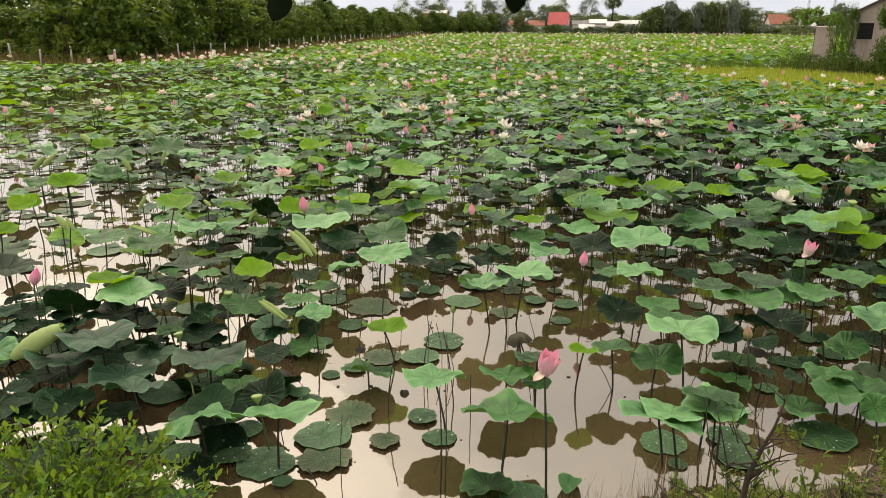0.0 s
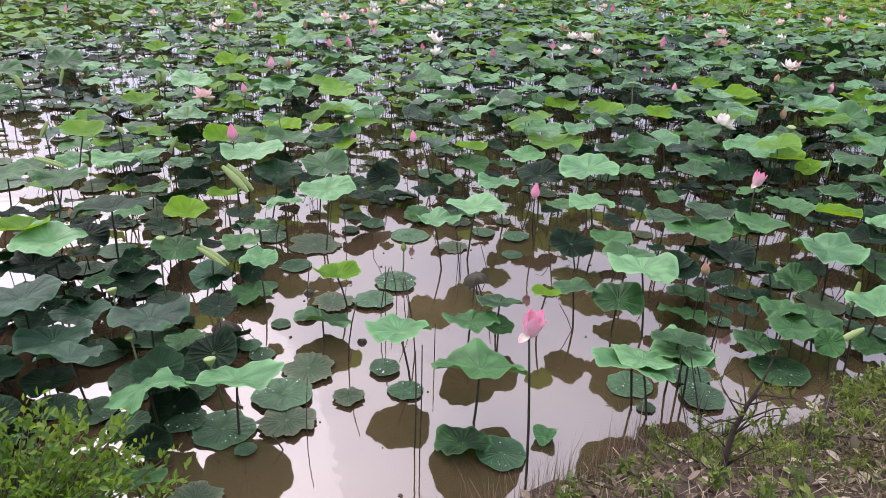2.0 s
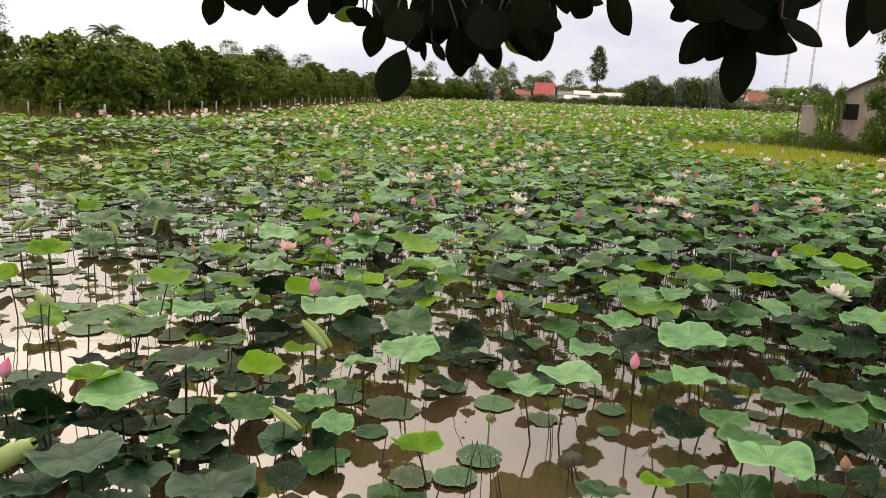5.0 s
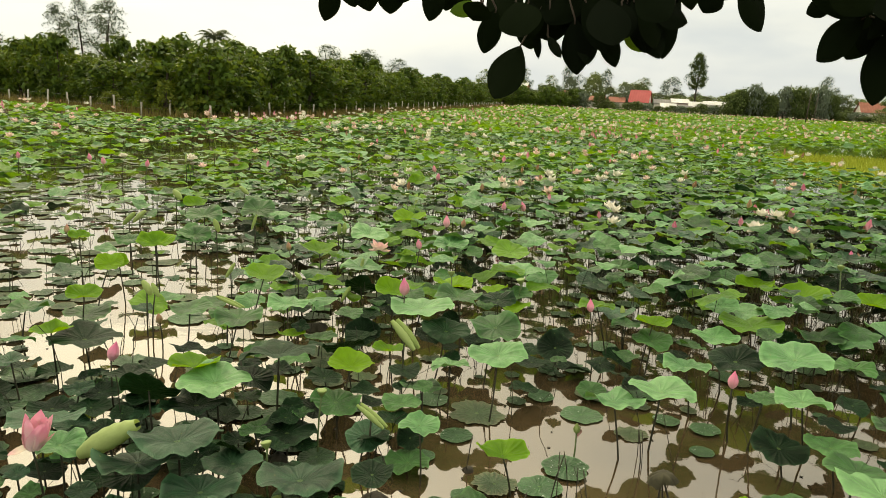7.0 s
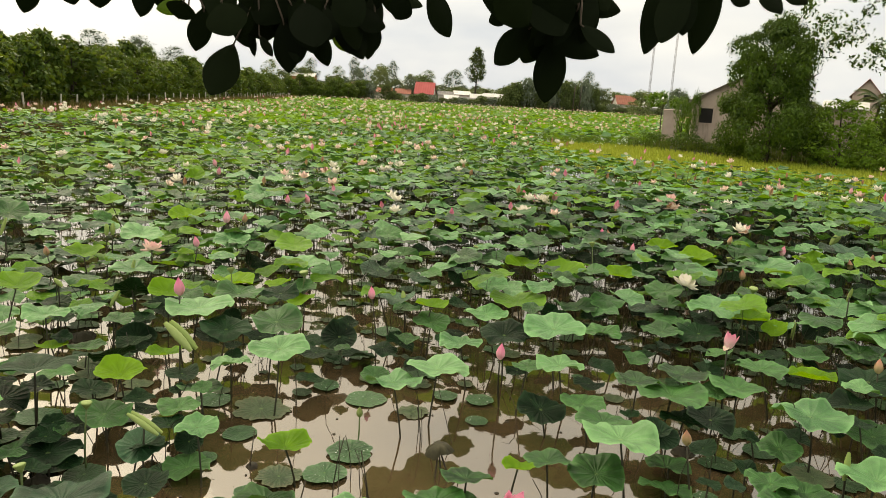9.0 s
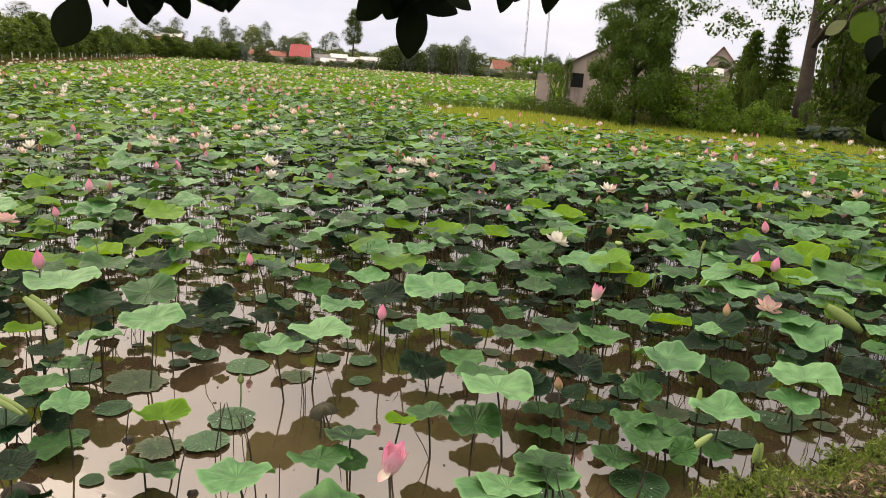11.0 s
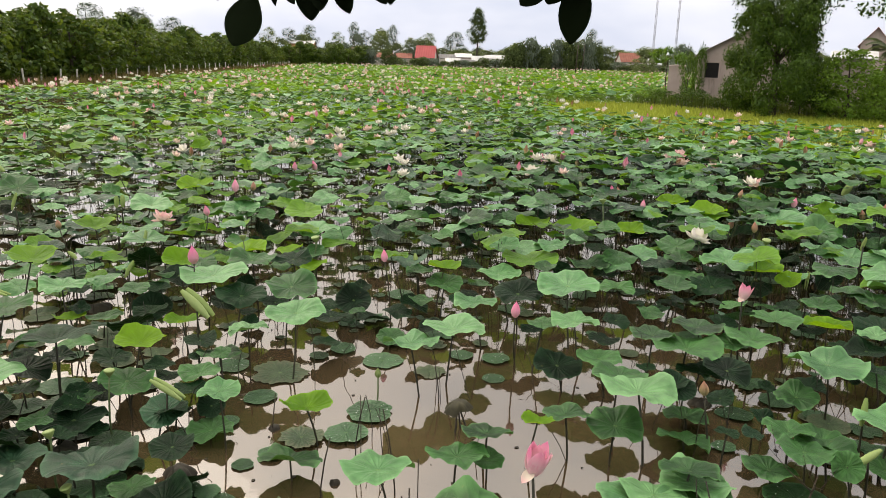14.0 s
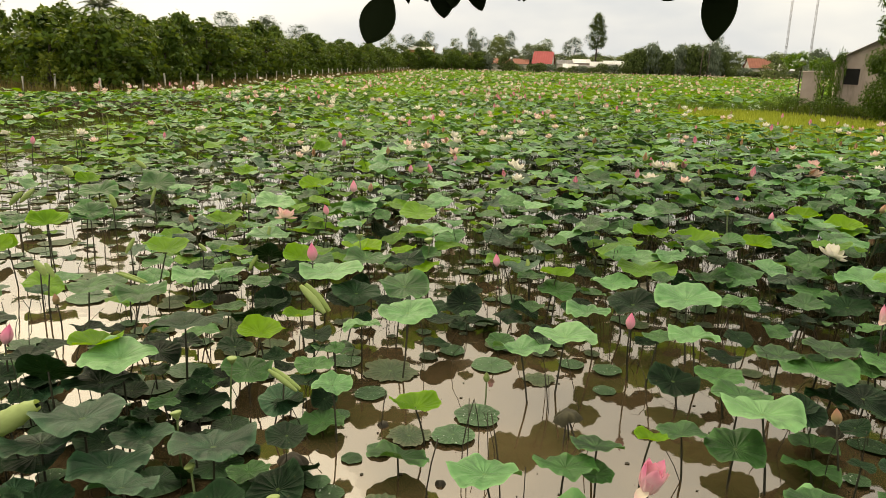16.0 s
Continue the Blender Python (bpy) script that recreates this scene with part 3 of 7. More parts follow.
def leaf(kind, x, y, z, r, lean=0.0, toward=0.0, keep=True):
    """One lotus leaf: its blade's middle at (x, y, z), leaning by lean degrees towards a compass bearing."""
    if keep:
        TAKEN.append((x, y, r))
    flat = kind in "fwc"
    bx, by = (0, 0) if flat else (dice.uniform(-0.35, 0.35) * z, dice.uniform(-0.35, 0.35) * z)
    root = thing("lotus_leaf", (x + bx, y + by, 0.0 if flat else BED), TOLD[kind], "lotus leaf", CROWD)
    i = dice.randrange(len(SHAPES[FORM[kind]]))
    turn = leaning(radians(lean), radians(toward), dice.uniform(0, 6.28))
    m = Matrix.Translation((-bx, -by, z if flat else z - BED)) @ Matrix([list(map(float, q)) for q in turn * r]).to_4x4()
    placed("blade", BLADES[kind, i], LEAF[kind], root, "", m)
    if not flat:
        placed("stalk", stalk_mesh(-bx, -by, z - BED, 0.0055 + 0.007 * r, 0.03), STALK, root)
    elif kind == "f" and r > 0.07:
        n = int(5 + 60 * r)
        a, d = RNG.uniform(0, 6.28, n), r * 0.9 * np.sqrt(RNG.uniform(0, 1, n))
        size = 0.0016 + 0.0048 * RNG.uniform(0, 1, n) ** 2
        v, f, _ = stamped(*BEAD, size[:, None, None] * np.diag((1, 1, 0.6)), np.c_[d * np.cos(a), d * np.sin(a), z + 0.012 * (d / r) + 0.5 * size])
        tagged(placed("dew", mesh_of("dew", v, f), DROP, root, "clear beads of water"), kind="stuff")
    return root


def petal(long, wide, cup, curl, rows=7, cols=5):
    """A petal from the origin up the z axis, hollow side towards -y. Vertices, triangles, UV."""
    v, uv = [], []
    for i in range(rows):
        t = i / (rows - 1)
        w = wide * math.sin(math.pi * min(1, 0.10 + 0.90 * t**0.85)) ** 0.75 * (1 if t < 0.98 else 0.15)
        for j in range(cols):
            s = 2 * j / (cols - 1) - 1
            v.append((s * w, curl * t * t * long - cup * wide * (1 - s * s) * -1 * math.sin(math.pi * t) + 0.0, t * long))
            uv.append(((s + 1) / 2, t))
    f = []
    for i in range(rows - 1):
        for j in range(cols - 1):
            a = i * cols + j
            f += [(a, a + 1, a + cols + 1), (a, a + cols + 1, a + cols)]
    return np.array(v), np.array(f), np.array(uv)


def bud_petal(half, lift, rows=8, cols=6):
    """A petal that hugs a pointed bud of height 1."""
    v, uv = [], []
    for i in range(rows):
        t = i / (rows - 1)
        body = 0.27 * math.sin(math.pi * min(0.985, 0.06 + 0.94 * t) ** 0.78) + lift
        span = half * (1 - 0.65 * t**3)
        for j in range(cols):
            a = span * (2 * j / (cols - 1) - 1)
            v.append((body * math.sin(a), body * math.cos(a), t * 1.0))
            uv.append((j / (cols - 1), t))
    f = []
    for i in range(rows - 1):
        for j in range(cols - 1):
            a = i * cols + j
            f += [(a, a + 1, a + cols + 1), (a, a + cols + 1, a + cols)]
    return np.array(v), np.array(f), np.array(uv)


def pod_shape(r, h, sides=14):
    """A seed pod: a cone that widens to a flat, rounded top."""
    prof = [(0.18, 0.0), (0.45, 0.25), (0.75, 0.6), (0.98, 0.9), (1.0, 1.0), (0.9, 1.07), (0.5, 1.1)]
    return tube([(0, 0, h * q) for _, q in prof], [r * q for q, _ in prof], sides)


FLOWER = {}
for key, mat in (("O", PETAL_PALE), ("W", PETAL_WHITE), ("H", PETAL_BLUSH)):
    FLOWER[key] = (mesh_of("petal", *petal(1.0, 0.36, 0.45, 0.10)), mat)
for key, mat in (("B", PETAL_PINK), ("s", PETAL_OLD), ("G", POD)):
    FLOWER[key] = (mesh_of("petal", *bud_petal(0.95, 0.0)), mesh_of("petal", *bud_petal(0.85, -0.03)), mat)
POD_MESH, CORE_MESH = mesh_of("pod", *pod_shape(1, 1.0)), mesh_of("receptacle", *pod_shape(1, 0.9))
hairs = [tube([(0.6 * math.cos(a), 0.6 * math.sin(a), 0.0), (1.35 * math.cos(a), 1.35 * math.sin(a), 0.75 + 0.2 * math.sin(5 * a))], (0.05, 0.09), 3) for a in np.linspace(0, 6.28, 26)]
STAMEN_MESH = mesh_of("stamens", *merged(*hairs))
BLOOM_TOLD = {
    "O": ("lotus_flower", "open pale pink lotus flower on a tall stalk", "lotus flower"),
    "W": ("lotus_flower", "open creamy white lotus flower on a tall stalk", "lotus flower"),
    "H": ("lotus_flower", "half-open deep pink lotus flower with cream petal bases", "lotus flower"),
    "B": ("lotus_bud", "closed pink lotus bud on a straight stalk", "lotus bud"),
    "s": ("lotus_bud", "small faded reddish lotus bud on a stalk", "lotus bud"),
    "G": ("lotus_bud", "small closed green lotus bud on a stalk", "lotus bud"),
    "P": ("lotus_seed_pod", "light green lotus seed pod on a thin stalk", "seed pod"),
}


def bloom(kind, x, y, z, size):
    """A flower, bud or seed pod whose middle is at (x, y, z); size is its height, or the width of an open flower."""
    name, label, category = BLOOM_TOLD[kind]
    bx, by = dice.uniform(-0.12, 0.12), dice.uniform(-0.12, 0.12)
    root = thing(name, (x + bx, y + by, BED), label, category, "lotus flowers in the pond")
    foot = z - (0.5 * size if kind in "BsGH" else 0.3 * size)
    placed("stalk", stalk_mesh(-bx, -by, foot - BED, 0.0065, 0.04), STALK_GREEN if kind in "PG" else STALK, root)
    tip = Matrix.Translation((-bx, -by, foot - BED)) @ pose(0, 0, 0, dice.uniform(-14, 14), dice.uniform(-14, 14), 0 if kind == "H" else dice.uniform(0, 360))
    if kind == "P":
        placed("pod", POD_MESH, POD, root, "", tip @ Matrix.Diagonal((0.5 * size, 0.5 * size, 0.7 * size, 1)))
    elif kind in "BsG":
        outer, inner, mat = FLOWER[kind]
        for k in range(6):
            spun = tip @ pose(0, 0, 0, 0, 0, 60 * k + dice.uniform(-8, 8)) @ Matrix.Diagonal((size, size, size * (1 - 0.06 * (k % 2)), 1))
            placed("petal", outer if k % 2 else inner, mat, root, "", spun)
    elif kind == "H":
        broad = FLOWER["H"][0]
        for count, tilt, tall, mat in ((4, 3, 0.92, PETAL_BLUSH), (5, 8, 1.0, PETAL_BLUSH)):
            for k in range(count):
                m = tip @ pose(0, 0, 0, 0, 0, 360 * k / count + 30 * (count % 2) + dice.uniform(-9, 9)) @ pose(0, 0.13 * size, 0, -tilt - dice.uniform(-3, 5), 0, 0)
                placed("petal", broad, mat, root, "", m @ Matrix.Diagonal((size * 0.74, size * 0.60, size * tall * dice.uniform(0.92, 1.04), 1)))
        for k, (bearing, tilt) in enumerate(((140, 112), (-75, 34), (20, 20))):
            m = tip @ pose(0, 0, 0, 0, 0, bearing) @ pose(0, 0.10 * size, 0.02, -tilt, 0, 0)
            placed("petal", FLOWER["O"][0], PETAL_PALE, root, "loose outer petal", m @ Matrix.Diagonal((size * 0.5, size * 0.5, size * (0.55 + 0.1 * k), 1)))
    else:
        me, mat = FLOWER[kind]
        length = size * 0.52
        rings = ((5, 72, 1.0), (5, 45, 1.0), (4, 14, 0.82))
        for n, (count, open_by, scale) in enumerate(rings):
            for k in range(count):
                tilt = open_by + dice.uniform(-20, 20)
                m = tip @ pose(0, 0, 0, 0, 0, 360 * k / count + 27 * n + dice.uniform(-8, 8)) @ pose(0, 0.09 * length, 0, -tilt, 0, 0)
                placed("petal", me, mat, root, "", m @ Matrix.Diagonal((length * scale * 1.08, length * scale, length * scale * dice.uniform(0.85, 1.1), 1)))
        placed("receptacle", CORE_MESH, POD, root, "yellow-green seed head", tip @ Matrix.Diagonal((0.15 * length, 0.15 * length, 0.3 * length, 1)))
        placed("stamens", STAMEN_MESH, STAMEN, root, "yellow stamens", tip @ Matrix.Diagonal((0.2 * length, 0.2 * length, 0.3 * length, 1)))
    return root


def scroll(long, wide):
    """One half of a rolled leaf: a spindle with a seam and ribs, along x, open at its underside."""
    v, uv = [], []
    rows, cols = 13, 12
    for i in range(rows):
        t = i / (rows - 1)
        w = wide * (0.18 + 0.82 * math.sin(math.pi * (0.08 + 0.84 * t)) ** 0.8) * (1 + 0.05 * math.sin(t * 40))
        for j in range(cols):
            a = 5.6 * j / (cols - 1)
            r = w * (1 - 0.35 * j / (cols - 1))
            v.append(((t - 0.5) * long, r * math.cos(a), r * math.sin(a)))
            uv.append((0.5 + 0.4 * math.cos(0.5 * t), 0.1 + 0.8 * t))
    f = []
    for i in range(rows - 1):
        for j in range(cols - 1):
            q = i * cols + j
            f += [(q, q + 1, q + cols + 1), (q, q + cols + 1, q + cols)]
    return np.array(v), np.array(f), np.array(uv)


ROLL_MESH = mesh_of("roll", *scroll(1.0, 0.5))
ROLLED = foliage_material("rolled_leaf", (0.20, 0.29, 0.09), (0.30, 0.40, 0.14), (0.38, 0.47, 0.20), (0.3, 0.4, 0.08), 0.25, 0.5, 6.0)


def rolled_leaf(x, y, z, way, wide, halves):
    """A young leaf still rolled up into one or two scrolls, lying along way."""
    TAKEN.append((x, y, 0.05))
    root = thing("rolled_lotus_leaf", (x, y, BED), "pale green young lotus leaf still rolled into a scroll", "lotus leaf", "rolled lotus leaves")
    placed("stalk", stalk_mesh(0, 0, z - BED, 0.007, 0.03), STALK, root)
    way = Vector(way)
    long = way.length
    turn = way.to_track_quat("X", "Z").to_matrix().to_4x4()
    w = wide / halves
    for k in range(halves):
        off = (k - (halves - 1) / 2) * w * 0.98
        placed("roll", ROLL_MESH, ROLLED, root, "", Matrix.Translation((0, 0, z - BED)) @ turn @ Matrix.Translation((0.04 * long * k, off, 0)) @ Matrix.Diagonal((long, w, w, 1)))


def bare_stalk(x, y, tx, ty, tz):
    """A leafless, dark stalk left standing in the water."""
    root = thing("bare_stalk", (x, y, BED), "dark leafless lotus stalk standing in water", "stalk", "bare lotus stalks")
    placed("stem", stalk_mesh(tx - x, ty - y, tz - BED, 0.0028 + 0.0018 * dice.random(), 0.06), DEAD, root)


def drooped_leaf(x, y, z, r):
    """A dead leaf that hangs like a cap from bent stalks."""
    root = thing("drooped_dead_leaf", (x, y, BED), "dead grey-brown lotus leaf drooping like a cap", "lotus leaf")
    v, f, uv = blade(8, 40, 91, -0.10, 1.3, 0.30, 0.0, 0.80)
    CAP = plain_material("grey_dead_leaf", (0.010, 0.010, 0.005), (0.046, 0.042, 0.020), 9.0, 0.85, 0.6, 0.006, 60.0)
    placed("cap", mesh_of("cap", v * r * np.array((1.25, 0.9, 0.75)), f, uv), CAP, root, "", pose(0, 0, z + 0.25 * r - BED, 4, -6, 20))
    for dx, dy in ((0.05, 0.1), (-0.03, -0.06), (0.16, -0.1)):
        placed("stalk", mesh_of("stalk", *tube([(dx, dy, 0), (dx * 0.6, dy * 0.6, 0.24), (0, 0, z - BED)], 0.006, 5)), DEAD, root)


def dead_heap(x, y, r, h):
    """A black, crumpled dead leaf that has sunk half into the water."""
    v, f, uv = blade(6, 26, 95 + int(100 * r), -0.2, 2.4, 0.3, 0.0, 0.9)
    ob = placed("sunken_dead_leaf", mesh_of("sunken_dead_leaf", v * (r, r, h) + (0, 0, h * 0.75), f, uv), DEAD, None, "", pose(x, y, -0.01, 0, 0, 70 * r * 37 % 360))
    tagged(ob, "black crumpled dead lotus leaf in the water", "dead leaf", "dead lotus leaves")


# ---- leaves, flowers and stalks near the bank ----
# k and d leaves carry this corner's shade in their colour
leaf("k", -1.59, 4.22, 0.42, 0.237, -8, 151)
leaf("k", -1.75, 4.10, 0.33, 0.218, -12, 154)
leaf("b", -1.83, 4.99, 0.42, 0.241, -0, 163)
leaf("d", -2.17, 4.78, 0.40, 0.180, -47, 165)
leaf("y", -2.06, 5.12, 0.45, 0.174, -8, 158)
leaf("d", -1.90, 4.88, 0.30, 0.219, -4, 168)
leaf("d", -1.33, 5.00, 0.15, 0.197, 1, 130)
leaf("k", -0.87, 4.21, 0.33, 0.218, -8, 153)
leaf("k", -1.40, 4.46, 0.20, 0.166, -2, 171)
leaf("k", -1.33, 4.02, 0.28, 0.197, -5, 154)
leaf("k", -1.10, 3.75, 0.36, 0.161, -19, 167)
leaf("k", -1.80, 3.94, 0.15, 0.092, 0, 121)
leaf("f", -1.86, 4.29, 0.02, 0.078, -1, 145)
leaf("b", -0.46, 5.00, 0.35, 0.125, 5, 168)
leaf("f", -0.36, 5.63, 0.01, 0.116, -1, 156)
leaf("g", -0.54, 5.06, 0.06, 0.143, 2, 184)
leaf("y", 0.07, 4.91, 0.29, 0.154, -6, 185)
leaf("w", -0.30, 6.03, 0.01, 0.223, 1, 151)
leaf("w", 0.01, 5.06, 0.02, 0.150, -1, 146)
leaf("f", 0.28, 5.12, 0.02, 0.138, -1, 160)
leaf("f", 0.41, 5.41, 0.02, 0.157, 1, 166)
leaf("f", -0.14, 4.87, 0.02, 0.078, 0, 177)
leaf("f", -0.28, 4.76, 0.01, 0.063, 2, 175)
leaf("g", 0.02, 4.62, 0.12, 0.178, -19, 193)
leaf("k", -0.79, 4.99, 0.22, 0.131, 20, 180)
leaf("g", -1.14, 5.34, 0.25, 0.171, 7, 147)
leaf("y", -1.13, 5.58, 0.42, 0.161, 7, 152)
leaf("d", -1.61, 5.44, 0.48, 0.270, -11, 136)
leaf("b", -2.15, 6.67, 0.45, 0.169, 5, 136)
leaf("g", -3.01, 6.52, 0.35, 0.193, 1, 125)
leaf("f", -3.47, 7.17, 0.01, 0.189, 0, 121)
leaf("g", -2.47, 6.41, 0.36, 0.199, 5, 159)
leaf("d", -1.98, 6.57, 0.30, 0.081, 14, 146)
leaf("y", -2.70, 7.30, 0.50, 0.219, 4, 142)
leaf("y", -2.01, 6.46, 0.25, 0.118, -4, 170)
leaf("g", -1.82, 6.64, 0.20, 0.145, -6, 155)
leaf("b", -0.99, 6.87, 0.50, 0.273, -0, 155)
leaf("y", -1.34, 7.13, 0.55, 0.158, 15, 161)
leaf("g", -0.78, 7.35, 0.50, 0.213, 4, 177)
leaf("g", -0.27, 6.44, 0.55, 0.206, 13, 148)
leaf("b", -0.17, 6.02, 0.48, 0.208, 7, 194)
leaf("d", -0.71, 6.64, 0.40, 0.200, 11, 142)
leaf("d", -1.77, 7.48, 0.45, 0.162, -42, 172)
leaf("g", -1.62, 6.78, 0.40, 0.127, 3, 176)
leaf("b", -0.52, 6.03, 0.35, 0.148, -10, 143)
leaf("g", -0.70, 5.89, 0.20, 0.167, -11, 179)
leaf("f", -0.68, 6.16, 0.01, 0.132, 0, 141)
leaf("y", -1.08, 6.29, 0.30, 0.135, -6, 139)
leaf("d", -1.38, 6.09, 0.35, 0.163, -35, 142)
leaf("y", -4.44, 8.07, 0.50, 0.219, 9, 167)
leaf("g", -4.39, 8.71, 0.50, 0.196, 18, 132)
leaf("g", -4.32, 10.19, 0.60, 0.236, 22, 164)
leaf("g", -4.99, 9.91, 0.50, 0.262, 12, 169)
leaf("y", -3.59, 11.48, 0.60, 0.179, 12, 180)
leaf("y", -4.27, 7.21, 0.50, 0.092, 40, 134)
leaf("y", -2.79, 8.80, 0.45, 0.211, 4, 149)
leaf("b", -1.97, 8.03, 0.50, 0.233, -0, 161)
leaf("y", -0.91, 7.70, 0.50, 0.192, -1, 180)
leaf("b", -2.33, 9.25, 0.60, 0.236, 12, 140)
leaf("y", -2.21, 10.54, 0.60, 0.231, 8, 176)
leaf("b", -1.29, 9.16, 0.60, 0.198, 14, 181)
leaf("b", -1.71, 12.67, 0.65, 0.254, 13, 186)
leaf("y", -1.95, 12.29, 0.60, 0.179, 18, 144)
leaf("y", -3.25, 14.37, 0.65, 0.186, 21, 186)
leaf("b", -0.37, 8.57, 0.50, 0.258, 2, 152)
leaf("m", -0.61, 9.31, 0.55, 0.233, 11, 163)
leaf("d", -0.42, 7.42, 0.50, 0.157, 11, 176)
leaf("b", 0.98, 5.96, 0.40, 0.238, -6, 204)
leaf("b", 0.67, 5.72, 0.38, 0.204, -11, 172)
leaf("b", 1.96, 6.72, 0.50, 0.266, 6, 214)
leaf("b", 1.17, 6.48, 0.42, 0.167, -1, 187)
leaf("d", 1.56, 6.80, 0.40, 0.208, 10, 179)
leaf("b", 1.89, 6.08, 0.42, 0.174, -1, 184)
leaf("g", 1.66, 6.14, 0.38, 0.113, 1, 175)
leaf("d", 1.72, 5.78, 0.20, 0.167, 16, 171)
leaf("g", 2.00, 5.72, 0.28, 0.155, 1, 178)
leaf("g", 2.06, 5.39, 0.30, 0.177, -4, 207)
leaf("b", 2.03, 4.90, 0.42, 0.236, -7, 224)
leaf("g", 1.88, 4.80, 0.25, 0.172, 9, 181)
leaf("g", 1.60, 4.87, 0.28, 0.144, -10, 171)
leaf("y", 1.41, 4.74, 0.30, 0.096, -11, 215)
leaf("g", 1.12, 4.70, 0.25, 0.156, -16, 189)
leaf("g", 0.94, 4.50, 0.22, 0.172, -13, 180)
leaf("g", 1.12, 4.63, 0.12, 0.100, 3, 174)
leaf("b", 0.53, 4.20, 0.32, 0.184, -10, 182)
leaf("g", 2.47, 6.01, 0.35, 0.170, -4, 216)
leaf("g", 2.84, 6.11, 0.38, 0.184, -2, 201)
leaf("g", 2.66, 5.82, 0.32, 0.266, -5, 198)
leaf("g", 3.01, 5.87, 0.35, 0.133, -0, 183)
leaf("b", 3.58, 7.42, 0.55, 0.243, 8, 225)
leaf("g", 2.98, 7.03, 0.42, 0.186, 1, 177)
leaf("d", 3.33, 7.08, 0.40, 0.187, 11, 203)
leaf("g", 3.37, 8.15, 0.50, 0.218, 7, 218)
leaf("g", 3.24, 7.64, 0.50, 0.177, -2, 183)
leaf("y", 2.36, 8.52, 0.55, 0.267, 3, 204)
leaf("y", 3.00, 8.55, 0.55, 0.179, 8, 220)
leaf("m", 1.76, 7.51, 0.50, 0.255, 2, 196)
leaf("b", 1.44, 7.22, 0.45, 0.197, 1, 201)
leaf("y", 0.96, 7.49, 0.42, 0.155, -2, 163)
leaf("b", 1.55, 7.88, 0.55, 0.162, 13, 184)
leaf("g", 0.96, 7.38, 0.30, 0.179, 9, 165)
leaf("g", 2.33, 7.58, 0.45, 0.205, -2, 211)
leaf("g", 2.45, 6.98, 0.40, 0.163, 1, 186)
leaf("g", 1.50, 9.21, 0.50, 0.269, 1, 183)
leaf("y", 1.85, 11.94, 0.60, 0.251, 9, 211)
leaf("y", 1.86, 14.18, 0.60, 0.352, 12, 203)
leaf("y", 1.98, 8.82, 0.55, 0.182, 5, 213)
leaf("m", 2.22, 9.88, 0.60, 0.204, 5, 188)
leaf("g", 3.06, 11.71, 0.65, 0.202, 13, 192)
leaf("b", 4.78, 12.09, 0.60, 0.370, 13, 212)
leaf("y", 3.91, 9.96, 0.60, 0.202, 4, 199)
leaf("g", 3.85, 10.86, 0.60, 0.259, 9, 187)
leaf("m", 4.18, 9.35, 0.58, 0.234, 5, 198)
leaf("g", 0.73, 7.45, 0.40, 0.129, 0, 163)
leaf("m", 0.46, 7.58, 0.50, 0.158, -3, 172)
leaf("f", 0.55, 7.91, 0.02, 0.140, 2, 185)
leaf("f", 1.07, 6.39, 0.02, 0.102, -1, 164)
leaf("w", 0.82, 6.08, 0.01, 0.126, 1, 200)
leaf("f", 0.45, 6.28, 0.01, 0.154, 1, 191)
leaf("f", 1.34, 6.33, 0.02, 0.109, 1, 200)
leaf("f", 1.29, 5.97, 0.01, 0.082, 1, 176)
leaf("g", 0.50, 6.60, 0.08, 0.115, 16, 177)
leaf("f", 0.12, 6.50, 0.02, 0.106, 1, 164)
leaf("g", 2.47, 5.24, 0.08, 0.154, -8, 225)
leaf("d", 2.72, 5.69, 0.20, 0.168, -5, 211)
leaf("f", 2.90, 5.42, 0.02, 0.106, -2, 209)
leaf("b", 3.41, 5.33, 0.42, 0.240, 0, 198)
leaf("d", 4.21, 6.01, 0.42, 0.206, 14, 223)
leaf("g", 4.00, 5.54, 0.20, 0.185, 11, 213)
leaf("g", 3.16, 5.20, 0.25, 0.138, 12, 225)
leaf("b", 4.03, 5.81, 0.44, 0.135, -4, 221)
leaf("b", 4.86, 5.78, 0.42, 0.260, 8, 235)
leaf("b", 4.82, 5.99, 0.46, 0.227, -4, 211)
leaf("b", 4.34, 5.08, 0.35, 0.253, -0, 228)
leaf("b", 4.10, 4.88, 0.28, 0.174, -0, 232)
leaf("g", 2.92, 4.81, 0.22, 0.145, -6, 201)
leaf("g", 3.06, 4.65, 0.18, 0.177, -2, 229)
leaf("g", 2.71, 4.58, 0.10, 0.156, -8, 226)
leaf("b", 2.10, 4.12, 0.30, 0.186, -6, 212)
leaf("b", 1.77, 3.92, 0.32, 0.222, -16, 222)
leaf("g", 3.16, 5.87, 0.38, 0.210, -5, 228)
leaf("g", 3.50, 6.24, 0.40, 0.189, -1, 208)
leaf("g", 4.05, 6.60, 0.40, 0.178, -1, 211)
leaf("y", 3.86, 6.14, 0.38, 0.166, -7, 194)
leaf("y", 3.84, 7.26, 0.50, 0.193, 3, 223)
leaf("y", 3.99, 7.04, 0.48, 0.108, 28, 229)
leaf("b", 4.78, 6.70, 0.50, 0.263, -3, 214)
leaf("g", 4.50, 6.60, 0.45, 0.181, 4, 223)
leaf("y", 5.55, 6.97, 0.50, 0.238, 4, 229)
leaf("g", 6.30, 7.10, 0.52, 0.335, 11, 233)
leaf("d", 5.73, 7.77, 0.55, 0.372, 6, 199)
